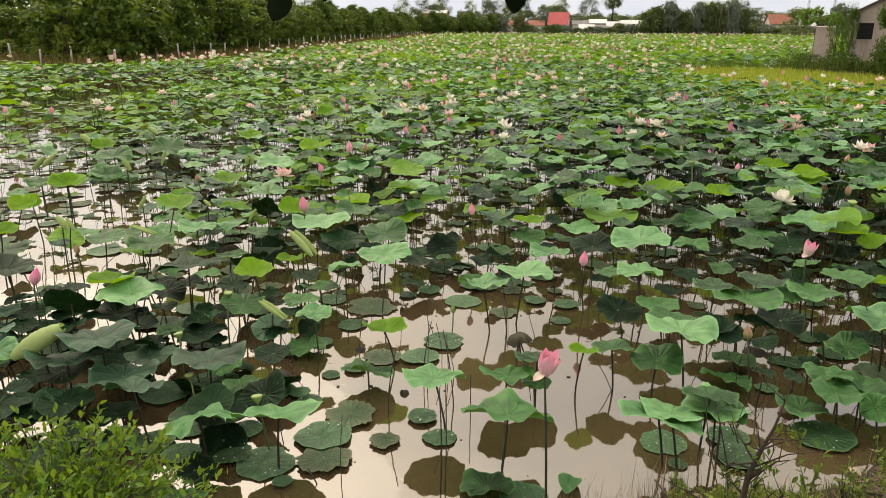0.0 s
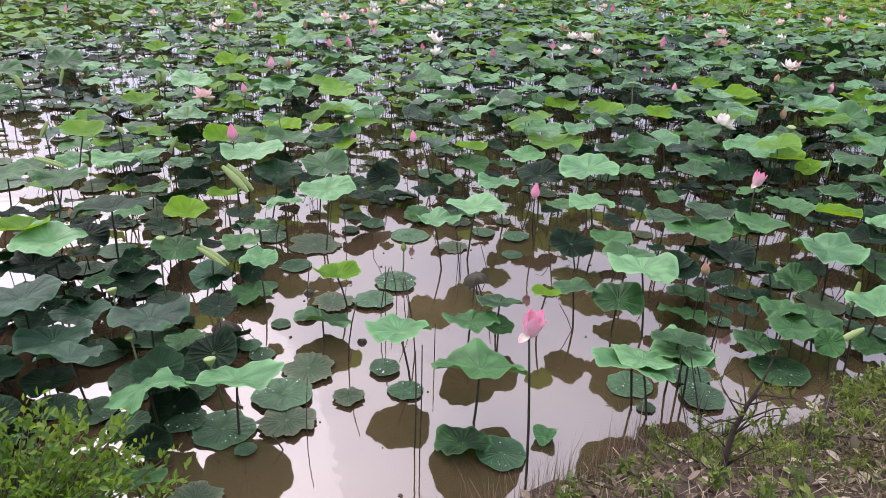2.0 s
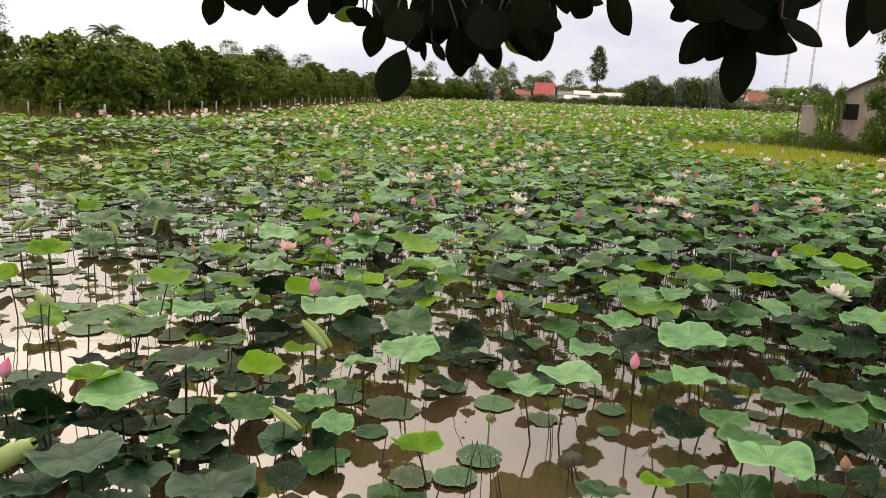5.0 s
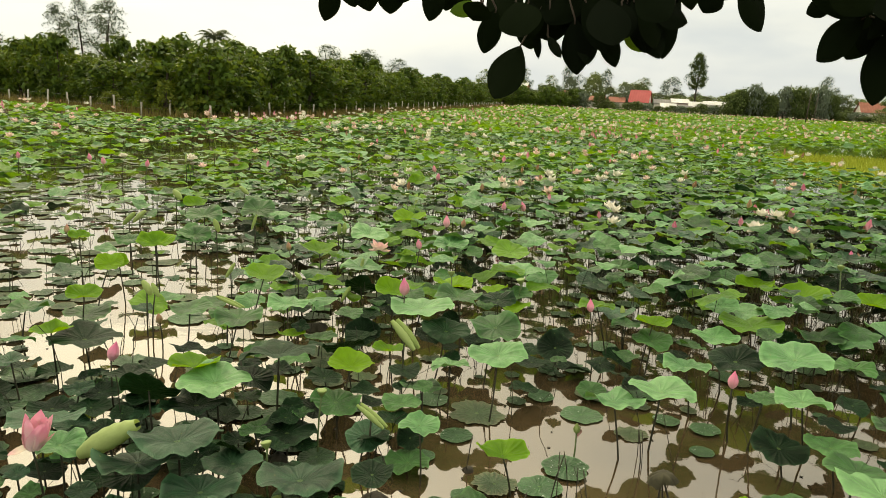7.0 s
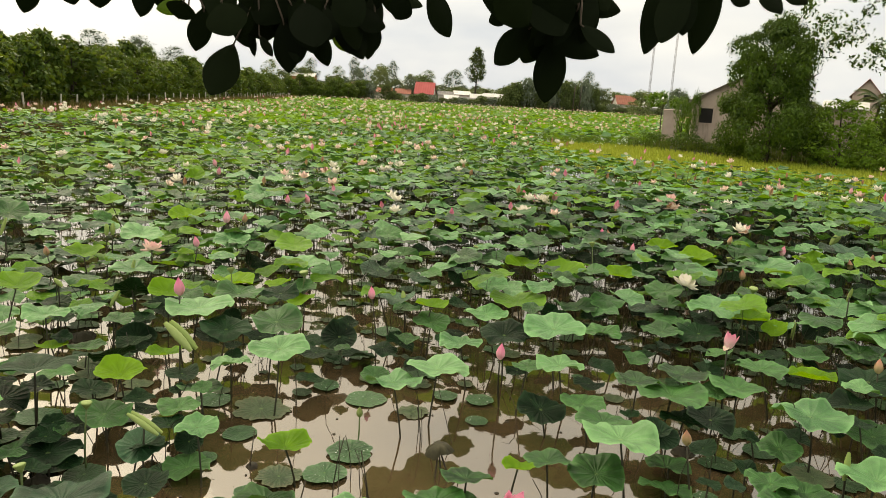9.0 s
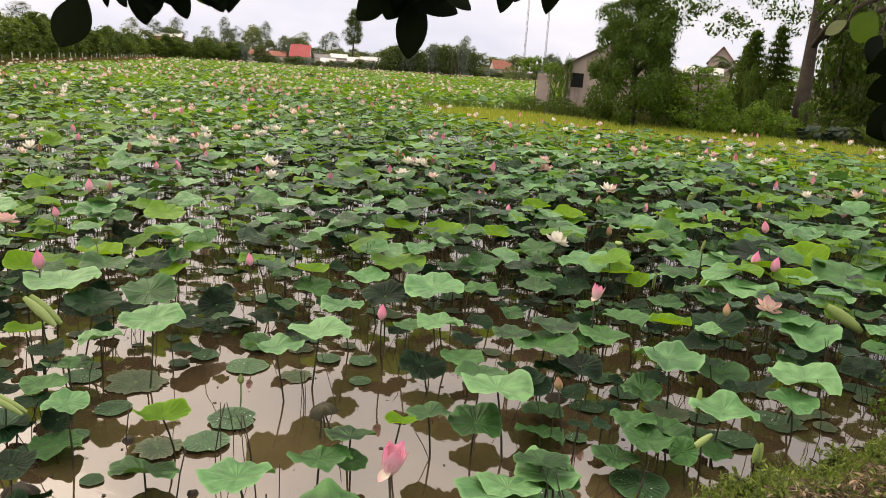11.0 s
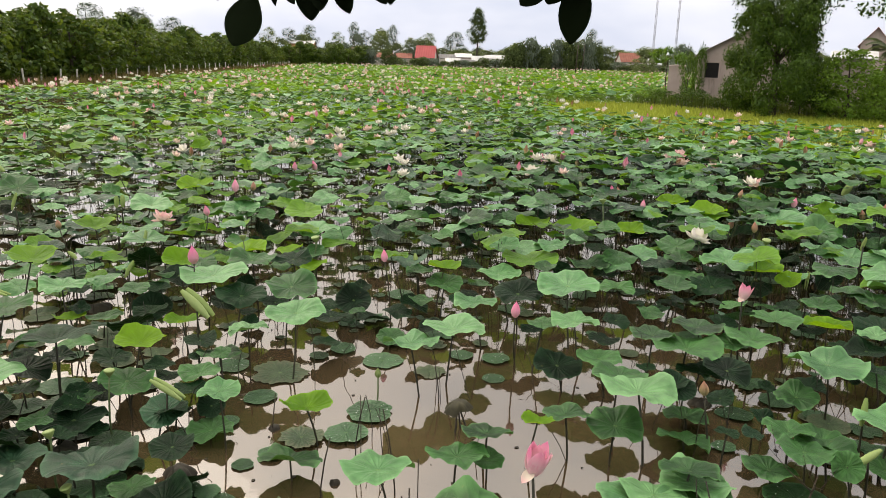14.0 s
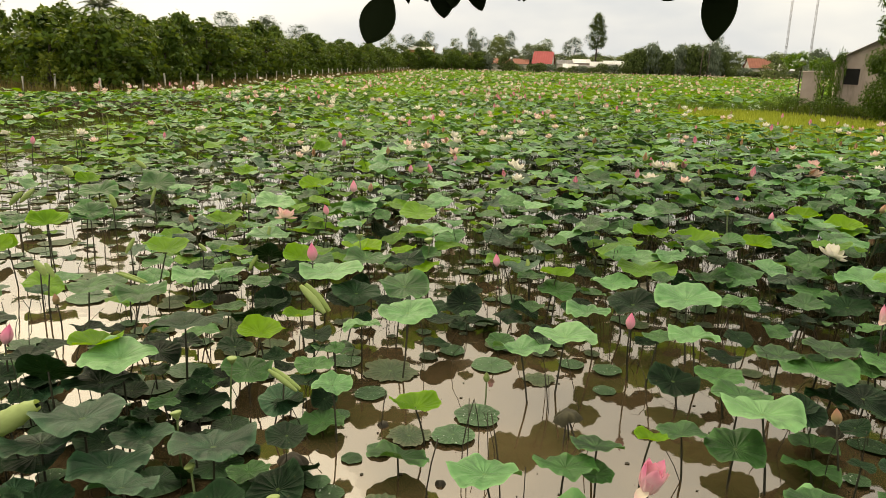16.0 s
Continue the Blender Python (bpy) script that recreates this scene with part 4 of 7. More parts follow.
leaf("y", 6.22, 7.66, 0.55, 0.248, 23, 233)
leaf("y", 6.03, 8.44, 0.55, 0.236, 6, 219)
leaf("b", 5.01, 7.82, 0.50, 0.276, 8, 220)
leaf("g", 5.00, 8.47, 0.60, 0.247, 17, 205)
leaf("y", 5.55, 9.37, 0.62, 0.220, 8, 216)
leaf("b", 4.86, 9.07, 0.60, 0.280, 9, 220)
leaf("g", 4.95, 9.97, 0.60, 0.306, 10, 212)
leaf("y", 4.17, 9.42, 0.60, 0.214, 7, 213)
leaf("y", 7.78, 10.83, 0.62, 0.263, 9, 192)
leaf("y", 8.14, 9.99, 0.62, 0.247, 9, 202)
leaf("g", 7.67, 8.94, 0.60, 0.221, 12, 218)
leaf("g", 7.56, 8.28, 0.50, 0.207, 16, 230)
leaf("g", 3.05, 4.42, 0.22, 0.088, 48, 199)
leaf("g", 3.43, 4.65, 0.06, 0.109, 1, 225)
leaf("f", 3.74, 4.88, 0.02, 0.135, -2, 215)
leaf("f", 4.19, 5.18, 0.01, 0.125, -2, 200)
leaf("f", 5.15, 6.01, 0.01, 0.148, -1, 205)
leaf("f", 2.83, 5.45, 0.01, 0.074, -0, 198)
leaf("f", 2.63, 4.99, 0.02, 0.075, 0, 191)
leaf("g", 2.35, 4.94, 0.08, 0.165, -16, 221)
leaf("f", 5.54, 5.93, 0.01, 0.148, -0, 212)
leaf("b", -0.24, 3.70, 0.30, 0.236, -20, 156)
leaf("t", -0.66, 3.62, 0.30, 0.210, -19, 134)
leaf("f", -0.09, 3.99, 0.02, 0.165, -1, 141)
leaf("w", -0.02, 3.76, 0.02, 0.161, -2, 167)
leaf("f", -0.33, 3.68, 0.01, 0.164, 0, 182)
leaf("f", -0.54, 3.73, 0.02, 0.107, -0, 172)
leaf("f", -0.17, 3.52, 0.02, 0.054, -1, 143)
leaf("w", -0.30, 3.17, 0.02, 0.129, 0, 179)
leaf("g", -0.54, 3.17, 0.12, 0.114, -14, 175)
leaf("f", 0.44, 4.29, 0.02, 0.094, -1, 193)
leaf("f", 0.58, 4.08, 0.01, 0.100, -2, 179)
leaf("g", 0.98, 3.88, 0.30, 0.254, -19, 188)
leaf("g", 0.90, 3.62, 0.03, 0.144, -10, 163)
leaf("f", 1.09, 3.57, 0.02, 0.129, 2, 178)
leaf("c", 1.32, 3.71, 0.02, 0.077, -1, 178)
leaf("w", 0.27, 3.99, 0.02, 0.095, -0, 193)
leaf("b", 1.84, 3.98, 0.33, 0.168, -14, 217)
leaf("g", 2.07, 4.14, 0.36, 0.150, -12, 204)
leaf("g", 2.13, 4.11, 0.28, 0.142, -2, 188)
leaf("f", 2.24, 4.33, 0.02, 0.119, -0, 196)
leaf("f", 1.86, 4.22, 0.01, 0.133, 2, 195)
leaf("f", 1.91, 4.01, 0.01, 0.054, -0, 178)
leaf("f", 2.25, 4.12, 0.02, 0.130, -0, 191)
leaf("g", 2.89, 4.57, 0.22, 0.158, -4, 223)
leaf("g", 3.13, 4.80, 0.16, 0.148, 2, 184)
rolled_leaf(3.20, 4.48, 0.24, (0.16, 0.05, 0.07), 0.05, 1)
leaf("b", 3.50, 4.74, 0.30, 0.216, -4, 201)
leaf("f", 2.80, 4.42, 0.02, 0.173, 1, 194)
leaf("f", -0.52, 4.51, 0.01, 0.081, -1, 185)
leaf("f", -0.31, 4.39, 0.01, 0.079, 0, 162)
leaf("f", -0.40, 4.47, 0.02, 0.070, 0, 174)
leaf("f", -1.27, 3.81, 0.01, 0.121, 1, 136)
leaf("f", -1.04, 3.77, 0.02, 0.127, -1, 139)
leaf("w", 0.00, 4.25, 0.02, 0.167, -0, 160)
leaf("b", -2.23, 4.09, 0.35, 0.138, 5, 149)
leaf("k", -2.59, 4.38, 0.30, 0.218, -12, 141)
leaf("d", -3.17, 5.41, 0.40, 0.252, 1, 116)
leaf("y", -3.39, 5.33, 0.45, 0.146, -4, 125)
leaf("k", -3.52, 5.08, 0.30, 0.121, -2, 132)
leaf("d", -2.53, 5.05, 0.35, 0.172, -10, 163)
leaf("y", -3.72, 6.07, 0.50, 0.148, 9, 159)
leaf("g", -3.80, 6.19, 0.30, 0.184, 4, 142)
leaf("g", -4.36, 6.10, 0.30, 0.197, -6, 111)
leaf("y", -4.22, 7.02, 0.52, 0.139, 25, 155)
leaf("y", -4.45, 8.06, 0.50, 0.197, 12, 141)
leaf("g", -4.99, 8.34, 0.45, 0.167, 10, 146)
leaf("g", -4.36, 8.70, 0.50, 0.188, 23, 157)
leaf("y", -5.48, 10.46, 0.55, 0.166, 18, 154)
leaf("y", -5.42, 8.02, 0.50, 0.117, 12, 138)
leaf("d", -8.11, 9.85, 0.30, 0.209, 16, 156)
bloom("H", 1.16, 3.43, 0.845, 0.128)
bloom("B", -1.13, 6.82, 0.70, 0.165)
bloom("O", -1.91, 8.39, 0.70, 0.242)
bloom("W", 3.42, 7.77, 0.75, 0.280)
bloom("B", 1.45, 6.13, 0.50, 0.131)
bloom("H", 3.11, 6.02, 0.70, 0.122)
bloom("B", -1.57, 10.03, 0.72, 0.165)
bloom("B", -1.51, 8.59, 0.70, 0.123)
bloom("B", 0.42, 7.24, 0.60, 0.120)
bloom("W", 2.82, 12.58, 0.85, 0.280)
bloom("B", 3.04, 12.79, 0.85, 0.165)
bloom("W", 2.36, 11.51, 0.82, 0.280)
bloom("O", 5.13, 13.22, 0.88, 0.260)
bloom("O", 4.92, 12.53, 0.85, 0.260)
bloom("B", 3.17, 10.06, 0.75, 0.137)
bloom("B", 3.34, 9.30, 0.72, 0.113)
bloom("B", 3.92, 12.22, 0.80, 0.151)
bloom("B", 3.52, 13.19, 0.80, 0.146)
bloom("s", 3.19, 12.30, 0.80, 0.125)
bloom("B", -3.35, 16.12, 0.75, 0.165)
bloom("B", -3.02, 15.10, 0.70, 0.165)
bloom("W", -2.61, 15.14, 0.69, 0.280)
bloom("W", -3.11, 17.68, 0.72, 0.280)
bloom("W", -5.12, 18.22, 0.75, 0.280)
bloom("W", -6.86, 17.00, 0.72, 0.280)
bloom("W", -8.82, 15.51, 0.70, 0.280)
bloom("B", -8.42, 13.40, 0.72, 0.165)
bloom("W", -12.00, 18.24, 0.72, 0.280)
bloom("W", -9.86, 14.58, 0.72, 0.204)
bloom("O", -1.08, 15.90, 0.75, 0.260)
bloom("B", -1.09, 11.59, 0.75, 0.134)
bloom("B", -0.81, 11.74, 0.75, 0.152)
bloom("s", -1.37, 10.12, 0.70, 0.125)
bloom("O", -6.83, 21.89, 0.75, 0.260)
bloom("s", -2.91, 8.27, 0.60, 0.109)
bloom("s", 2.48, 5.02, 0.40, 0.109)
bloom("O", -0.46, 17.79, 0.78, 0.260)
bloom("s", 3.29, 10.18, 0.72, 0.111)
bloom("s", 4.62, 10.45, 0.75, 0.112)
bloom("P", 5.19, 12.00, 0.70, 0.060)
bloom("s", -3.19, 6.34, 0.30, 0.104)
bloom("B", -2.77, 5.19, 0.45, 0.151)
bloom("B", 5.25, 7.12, 0.70, 0.165)
bloom("B", 5.36, 6.97, 0.69, 0.165)
bloom("O", 4.80, 6.21, 0.56, 0.245)
bloom("B", 6.93, 7.23, 0.70, 0.156)
bloom("O", 8.67, 9.09, 0.72, 0.260)
bloom("B", 6.37, 8.57, 0.72, 0.165)
bloom("s", 4.26, 5.99, 0.56, 0.121)
bloom("s", 4.17, 8.18, 0.72, 0.125)
bloom("B", 5.26, 9.54, 0.73, 0.133)
bloom("s", 4.78, 9.97, 0.75, 0.122)
bloom("O", 5.40, 10.91, 0.78, 0.201)
bloom("B", 6.11, 13.17, 0.78, 0.162)
bloom("O", 10.40, 16.42, 0.80, 0.260)
bloom("B", 10.50, 16.95, 0.78, 0.165)
bloom("W", 10.94, 15.37, 0.76, 0.280)
bloom("W", 9.53, 11.50, 0.71, 0.267)
bloom("B", 8.40, 9.74, 0.70, 0.145)
bloom("B", 8.61, 10.46, 0.71, 0.121)
bloom("B", 10.18, 11.88, 0.71, 0.139)
bloom("s", 6.33, 9.42, 0.70, 0.125)
bloom("s", 5.88, 9.12, 0.68, 0.125)
bloom("s", 7.25, 10.02, 0.72, 0.125)
bloom("s", 4.01, 8.40, 0.70, 0.114)
bloom("H", -2.25, 3.93, 0.50, 0.193)
bloom("s", -5.88, 8.35, 0.50, 0.123)
bloom("B", -9.43, 13.44, 0.70, 0.165)
bloom("B", -10.04, 13.80, 0.70, 0.165)
bloom("B", -11.27, 13.24, 0.70, 0.159)
bloom("P", -1.13, 4.35, 0.41, 0.061)
bloom("P", -1.15, 5.12, 0.40, 0.065)
bloom("P", -0.91, 4.04, 0.30, 0.056)
bloom("P", -0.42, 3.85, 0.29, 0.065)
bloom("G", 0.45, 5.64, 0.20, 0.086)
bloom("P", -0.29, 7.96, 0.55, 0.079)
bloom("P", 1.51, 9.36, 0.60, 0.091)
bloom("P", 1.58, 9.52, 0.60, 0.081)
bloom("P", -0.31, 8.17, 0.50, 0.077)
bloom("s", -2.04, 5.68, 0.36, 0.090)
rolled_leaf(-0.88, 6.03, 0.55, (0.192, -0.028, -0.196), 0.144, 2)
rolled_leaf(-0.77, 5.01, 0.36, (0.181, -0.011, -0.124), 0.084, 2)
rolled_leaf(-2.69, 6.64, 0.42, (0.246, 0.009, -0.079), 0.078, 2)
rolled_leaf(-3.53, 6.64, 0.45, (0.105, -0.019, -0.122), 0.079, 1)
rolled_leaf(-3.42, 6.61, 0.45, (-0.079, 0.020, 0.112), 0.059, 1)
rolled_leaf(-5.68, 9.24, 0.50, (0.145, 0.059, 0.161), 0.085, 1)
rolled_leaf(-5.68, 9.45, 0.50, (0.162, 0.062, 0.165), 0.086, 1)
rolled_leaf(-2.80, 9.43, 0.60, (0.008, -0.034, -0.134), 0.062, 1)
rolled_leaf(-2.75, 9.48, 0.60, (0.008, -0.034, -0.135), 0.063, 1)
rolled_leaf(0.26, 10.15, 0.55, (0.098, -0.042, -0.207), 0.101, 2)
rolled_leaf(3.42, 4.91, 0.30, (-0.029, -0.039, -0.166), 0.042, 1)
rolled_leaf(3.52, 4.40, 0.20, (-0.023, -0.025, -0.111), 0.041, 1)
rolled_leaf(3.55, 4.40, 0.20, (-0.023, -0.028, -0.121), 0.038, 1)
rolled_leaf(5.31, 5.92, 0.50, (0.282, -0.119, -0.190), 0.125, 1)
rolled_leaf(6.61, 10.72, 0.70, (0.123, 0.018, 0.171), 0.119, 1)
rolled_leaf(-1.94, 4.12, 0.42, (0.30, 0.09, 0.185), 0.150, 1)
rolled_leaf(-6.21, 11.10, 0.55, (0.142, -0.016, -0.128), 0.119, 1)
rolled_leaf(-4.47, 9.36, 0.50, (0.079, -0.031, -0.155), 0.084, 1)
rolled_leaf(-1.81, 7.19, 0.45, (-0.069, -0.045, -0.143), 0.052, 1)
rolled_leaf(-2.41, 7.44, 0.50, (0.074, -0.008, -0.066), 0.049, 1)
rolled_leaf(-5.44, 11.80, 0.60, (0.166, -0.010, -0.117), 0.089, 1)
bare_stalk(0.12, 3.68, 0.12, 3.68, 0.35)
bare_stalk(0.41, 4.70, 0.43, 4.70, 0.47)
bare_stalk(0.60, 4.49, 0.54, 4.48, 0.51)
bare_stalk(0.73, 4.32, 0.73, 4.32, 0.31)
bare_stalk(0.68, 3.53, 0.69, 3.53, 0.65)
bare_stalk(0.65, 3.52, 0.66, 3.52, 0.62)
bare_stalk(0.27, 4.24, 0.29, 4.24, 0.47)
bare_stalk(2.19, 3.73, 1.97, 3.83, 0.51)
bare_stalk(2.22, 3.79, 2.03, 3.86, 0.48)
bare_stalk(0.40, 5.03, 0.41, 5.03, 0.32)
bare_stalk(0.57, 4.92, 0.50, 4.92, 0.29)
bare_stalk(0.86, 5.65, 0.87, 5.65, 0.23)
bare_stalk(1.17, 5.62, 0.98, 5.64, 0.39)
bare_stalk(1.61, 4.76, 1.51, 4.79, 0.21)
bare_stalk(1.03, 4.87, 1.09, 4.87, 0.15)
bare_stalk(0.52, 4.86, 0.48, 4.86, 0.32)
bare_stalk(0.38, 4.75, 0.40, 4.76, 0.45)
bare_stalk(-0.22, 5.20, -0.17, 5.21, 0.24)
bare_stalk(0.83, 5.56, 0.84, 5.56, 0.28)
bare_stalk(2.32, 4.30, 2.22, 4.34, 0.14)
bare_stalk(2.32, 4.24, 2.22, 4.29, 0.19)
bare_stalk(4.35, 4.89, 4.31, 4.93, 0.42)
bare_stalk(-5.63, 7.24, -5.61, 7.26, 0.43)
bare_stalk(-5.63, 7.63, -5.59, 7.66, 0.51)
bare_stalk(-5.35, 7.89, -5.33, 7.90, 0.48)
bare_stalk(-5.29, 7.65, -5.27, 7.66, 0.61)
bare_stalk(-0.26, 3.87, -0.30, 3.86, 0.11)
bare_stalk(0.02, 3.57, -0.04, 3.55, 0.09)
drooped_leaf(0.98, 5.18, 0.19, 0.085)
dead_heap(0.27, 4.58, 0.035, 0.05)
dead_heap(-0.60, 4.65, 0.11, 0.10)
dead_heap(-0.18, 5.20, 0.05, 0.05)
dead_heap(-1.35, 4.9, 0.12, 0.07)
dead_heap(2.7, 5.6, 0.10, 0.06)
dead_heap(-2.2, 7.4, 0.14, 0.09)


# ---- the rest of the lotus field ----
WAY_IN = [(-4.2, 6.4), (-5.6, 8.8), (-7.6, 10.6), (-10.0, 13.5), (-12.0, 18.0), (-12.8, 24.0)]


def along(px, py, line):
    best = np.full(np.shape(px), 1e9)
    for (x1, y1), (x2, y2) in zip(line, line[1:]):
        dx, dy = x2 - x1, y2 - y1
        t = np.clip(((px - x1) * dx + (py - y1) * dy) / (dx * dx + dy * dy), 0, 1)
        best = np.minimum(best, np.hypot(px - x1 - t * dx, py - y1 - t * dy))
    return best


def patchy(x, y, scale, seed):
    """Soft random patches from -1 to 1."""
    a = np.random.default_rng(seed).uniform(0, 6.28, 8)
    s = 0
    for k in range(4):
        c, d = math.cos(a[k] * 3), math.sin(a[k] * 3)
        s = s + np.sin((x * c + y * d) / scale * (1 + 0.45 * k) + a[k + 4]) / (1 + 0.4 * k)
    return s / 2.2


def sector(near, far, thick):
    """Random places in the pond between two distances from the bank, thick of them to a square metre."""
    span = radians(53)
    n = int(thick * span * (far**2 - near**2))
    d = np.sqrt(RNG.uniform(near**2, far**2, n))
    a = RNG.uniform(-span, span, n)
    x, y = 0.7 + d * np.sin(a), 1.0 + d * np.cos(a)
    ok = inside(x, y, POND) & (edge_distance(x, y, POND) > 0.25) & ~inside(x, y, MARSH_EDGE) & (y < 164)
    return x[ok], y[ok], d[ok]


def thinned(x, y, r, gap):
    """Keep places that stay clear of those kept before, by gap times the two radii."""
    cell, grid, keep = 0.5, {}, []
    for q in TAKEN:
        grid.setdefault((int(q[0] // cell), int(q[1] // cell)), []).append(q)
    for i in range(len(x)):
        cx, cy = int(x[i] // cell), int(y[i] // cell)
        near = [q for dx in (-1, 0, 1) for dy in (-1, 0, 1) for q in grid.get((cx + dx, cy + dy), ())]
        if all((x[i] - a) ** 2 + (y[i] - b) ** 2 > (gap * (r[i] + c)) ** 2 for a, b, c in near):
            grid.setdefault((cx, cy), []).append((x[i], y[i], r[i]))
            keep.append(i)
    return np.array(keep, int)


def leaves_joined(name, kind, x, y, z, r, shape, stalks, label, tilt=0.27):
    """Many leaves of one colour as one mesh, with stalks where they can be seen."""
    if not len(x):
        return
    n = len(x)
    turns = leaning(RNG.normal(0, tilt, n), RNG.uniform(0, 6.28, n), RNG.uniform(0, 6.28, n)) * (r * 1.0)[:, None, None]
    which = RNG.integers(0, len(shape), n)
    vs, fs, us, at = [], [], [], 0
    for k, (v, f, uv) in enumerate(shape):
        m = which == k
        if m.any():
            a, b, c = stamped(v, f, turns[m], np.c_[x, y, z][m], uv)
            vs.append(a), fs.append(b + at), us.append(c)
            at += len(a)
    tagged(placed(name, mesh_of(name, np.concatenate(vs), np.concatenate(fs), np.concatenate(us)), LEAF[kind]), label, "lotus leaves", kind="stuff")
    if stalks:
        foot = np.c_[x + RNG.normal(0, 0.14, n), y + RNG.normal(0, 0.14, n), 0 * x + BED]
        top = np.c_[x, y, z]
        ring = np.array([(math.cos(a), math.sin(a), 0) for a in (0, 2.09, 4.19)]) * 0.0037
        v = np.concatenate([foot[:, None] + ring, top[:, None] + ring * 0.8], 1).reshape(-1, 3)
        f = np.array([(0, 1, 4), (0, 4, 3), (1, 2, 5), (1, 5, 4), (2, 0, 3), (2, 3, 5)])[None] + (np.arange(n) * 6)[:, None, None]
        tagged(placed("lotus_stalks", mesh_of("lotus_stalks", v, f.reshape(-1, 3)), STALK), "thin dark lotus stalks standing in the water", "stalks", kind="stuff")


def share(x, y, weights):
    """A kind of leaf for each place, in patches."""
    kinds = list(weights)
    w = np.array([weights[k] for k in kinds], float)
    pick = np.clip(RNG.uniform(0, 1, len(x)) * 0.75 + 0.125 + 0.125 * patchy(x, y, 2.6, 4), 0, 0.9999)
    return np.array(kinds)[np.searchsorted(np.cumsum(w / w.sum()), pick)]


# near the bank: every leaf a thing of its own up to the 300th, the rest joined
x, y, d = sector(3.4, 14.5, 25)
r = RNG.uniform(0.08, 0.20, len(x))
gapped = along(x, y, WAY_IN)
open_water = (np.abs(x - 0.75) < 1.35) & (y < 6.2)
chance = np.where(gapped < 1.25, 0.13, np.where(gapped < 2.2, 0.5, 1.0)) * np.where((x < -2.5) & (y > 5.5), 0.8, 1.0) * np.where(d < 6.2, 0.8, 1.0)
clear = inside(x, y, [(-1.6, 5.6), (1.3, 5.6), (1.2, 7.6), (0.2, 9.6), (-0.8, 9.4), (-1.3, 7.4)])
chance = chance * np.where(clear, 0.5, 1.0)
ok = ~open_water & (RNG.uniform(0, 1, len(x)) < chance)
x, y, d, r = x[ok], y[ok], d[ok], r[ok]
i = thinned(x, y, r, 0.52)
x, y, d, r = x[i], y[i], d[i], r[i]
gap = np.min(np.hypot(x[:, None] - np.array(TAKEN)[:, 0], y[:, None] - np.array(TAKEN)[:, 1]) - 0.85 * np.array(TAKEN)[:, 2], 1)
crowded = (x < -0.55) | (x > 2.3)
ok = (d > 6.6) | (gap > np.where(x > 1.2, 0.75, np.where(crowded, -0.3, 0.6)) * r)
r = r * np.where(d < 6.6, 0.75, 1.0)
x, y, d, r = x[ok], y[ok], d[ok], r[ok]
z = np.clip(0.10 + 0.055 * d + 0.08 * patchy(x, y, 1.7, 9) + RNG.uniform(-0.22, 0.10, len(x)), 0.07, 0.78) * np.where(d < 6.6, np.where(x > 1.2, 0.78, np.where(x < -0.4, 0.72, 0.5)), 1.0) * np.where((x < -2.5) & (y > 6), 0.65, 1.0) * np.clip(0.6 + (along(x, y, WAY_IN) - 1.5) / 7, 0.6, 1.0)
z = z + 0.13 * np.clip((x - 0.5) / 1.0, 0, 1) * np.clip((d - 5.2) / 1.2, 0, 1)
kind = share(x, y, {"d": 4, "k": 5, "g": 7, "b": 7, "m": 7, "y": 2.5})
# near the bank, paler kinds give way to the shade-toned ones
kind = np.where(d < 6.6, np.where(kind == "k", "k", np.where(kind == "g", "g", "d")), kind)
order = np.argsort(d)
room = max(0, 298 - len(TAKEN))
for i in order[:room]:
    leaf(str(kind[i]), float(x[i]), float(y[i]), float(z[i]), float(r[i]), float(RNG.normal(0, 8)), float(RNG.uniform(0, 360)), False)
i = order[room:]
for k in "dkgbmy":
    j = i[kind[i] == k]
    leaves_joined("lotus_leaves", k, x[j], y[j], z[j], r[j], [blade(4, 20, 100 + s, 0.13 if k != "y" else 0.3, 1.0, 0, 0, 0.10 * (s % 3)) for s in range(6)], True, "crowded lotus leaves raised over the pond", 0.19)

# small leaves that float between the stalks
x, y, d = sector(4.6, 16, 6.5)
r = 0.045 + 0.11 * RNG.uniform(0, 1, len(x)) ** 1.6
ok = ~((np.abs(x - 0.9) < 2.0) & (y < 6.3)) & (RNG.uniform(0, 1, len(x)) < np.where(along(x, y, WAY_IN) < 1.4, 0.85, 0.95))
x, y, r = x[ok], y[ok], r[ok]
j = RNG.uniform(0, 1, len(x)) < 0.6
for k, m in (("f", j), ("w", ~j)):
    leaves_joined("floating_leaves", k, x[m], y[m], 0.008 + 0.01 * RNG.uniform(0, 1, m.sum()), r[m], [blade(2, 20, 140 + s, 0.015, 0.10, 0.10 + 0.07 * s) for s in range(6)], False, "small round lotus leaves floating between stalks", 0.01)

# mats of overlapping leaves afloat along the open lane
x, y, d = sector(5.2, 24, 7.0)
r = 0.06 + 0.11 * RNG.uniform(0, 1, len(x))
ok = (along(x, y, WAY_IN) < 2.6) & (patchy(x, y, 0.8, 23) > RNG.uniform(-0.5, 0.5, len(x)))
x, y, r = x[ok], y[ok], r[ok]
j = RNG.uniform(0, 1, len(x)) < 0.45
for k, m in (("f", j), ("w", ~j)):
    leaves_joined("floating_leaves", k, x[m], y[m], 0.008 + 0.022 * RNG.uniform(0, 1, m.sum()), r[m], [blade(2, 20, 240 + s, 0.02, 0.12, 0.10 + 0.07 * s) for s in range(6)], False, "mats of overlapping lotus leaves afloat in open water", 0.02)

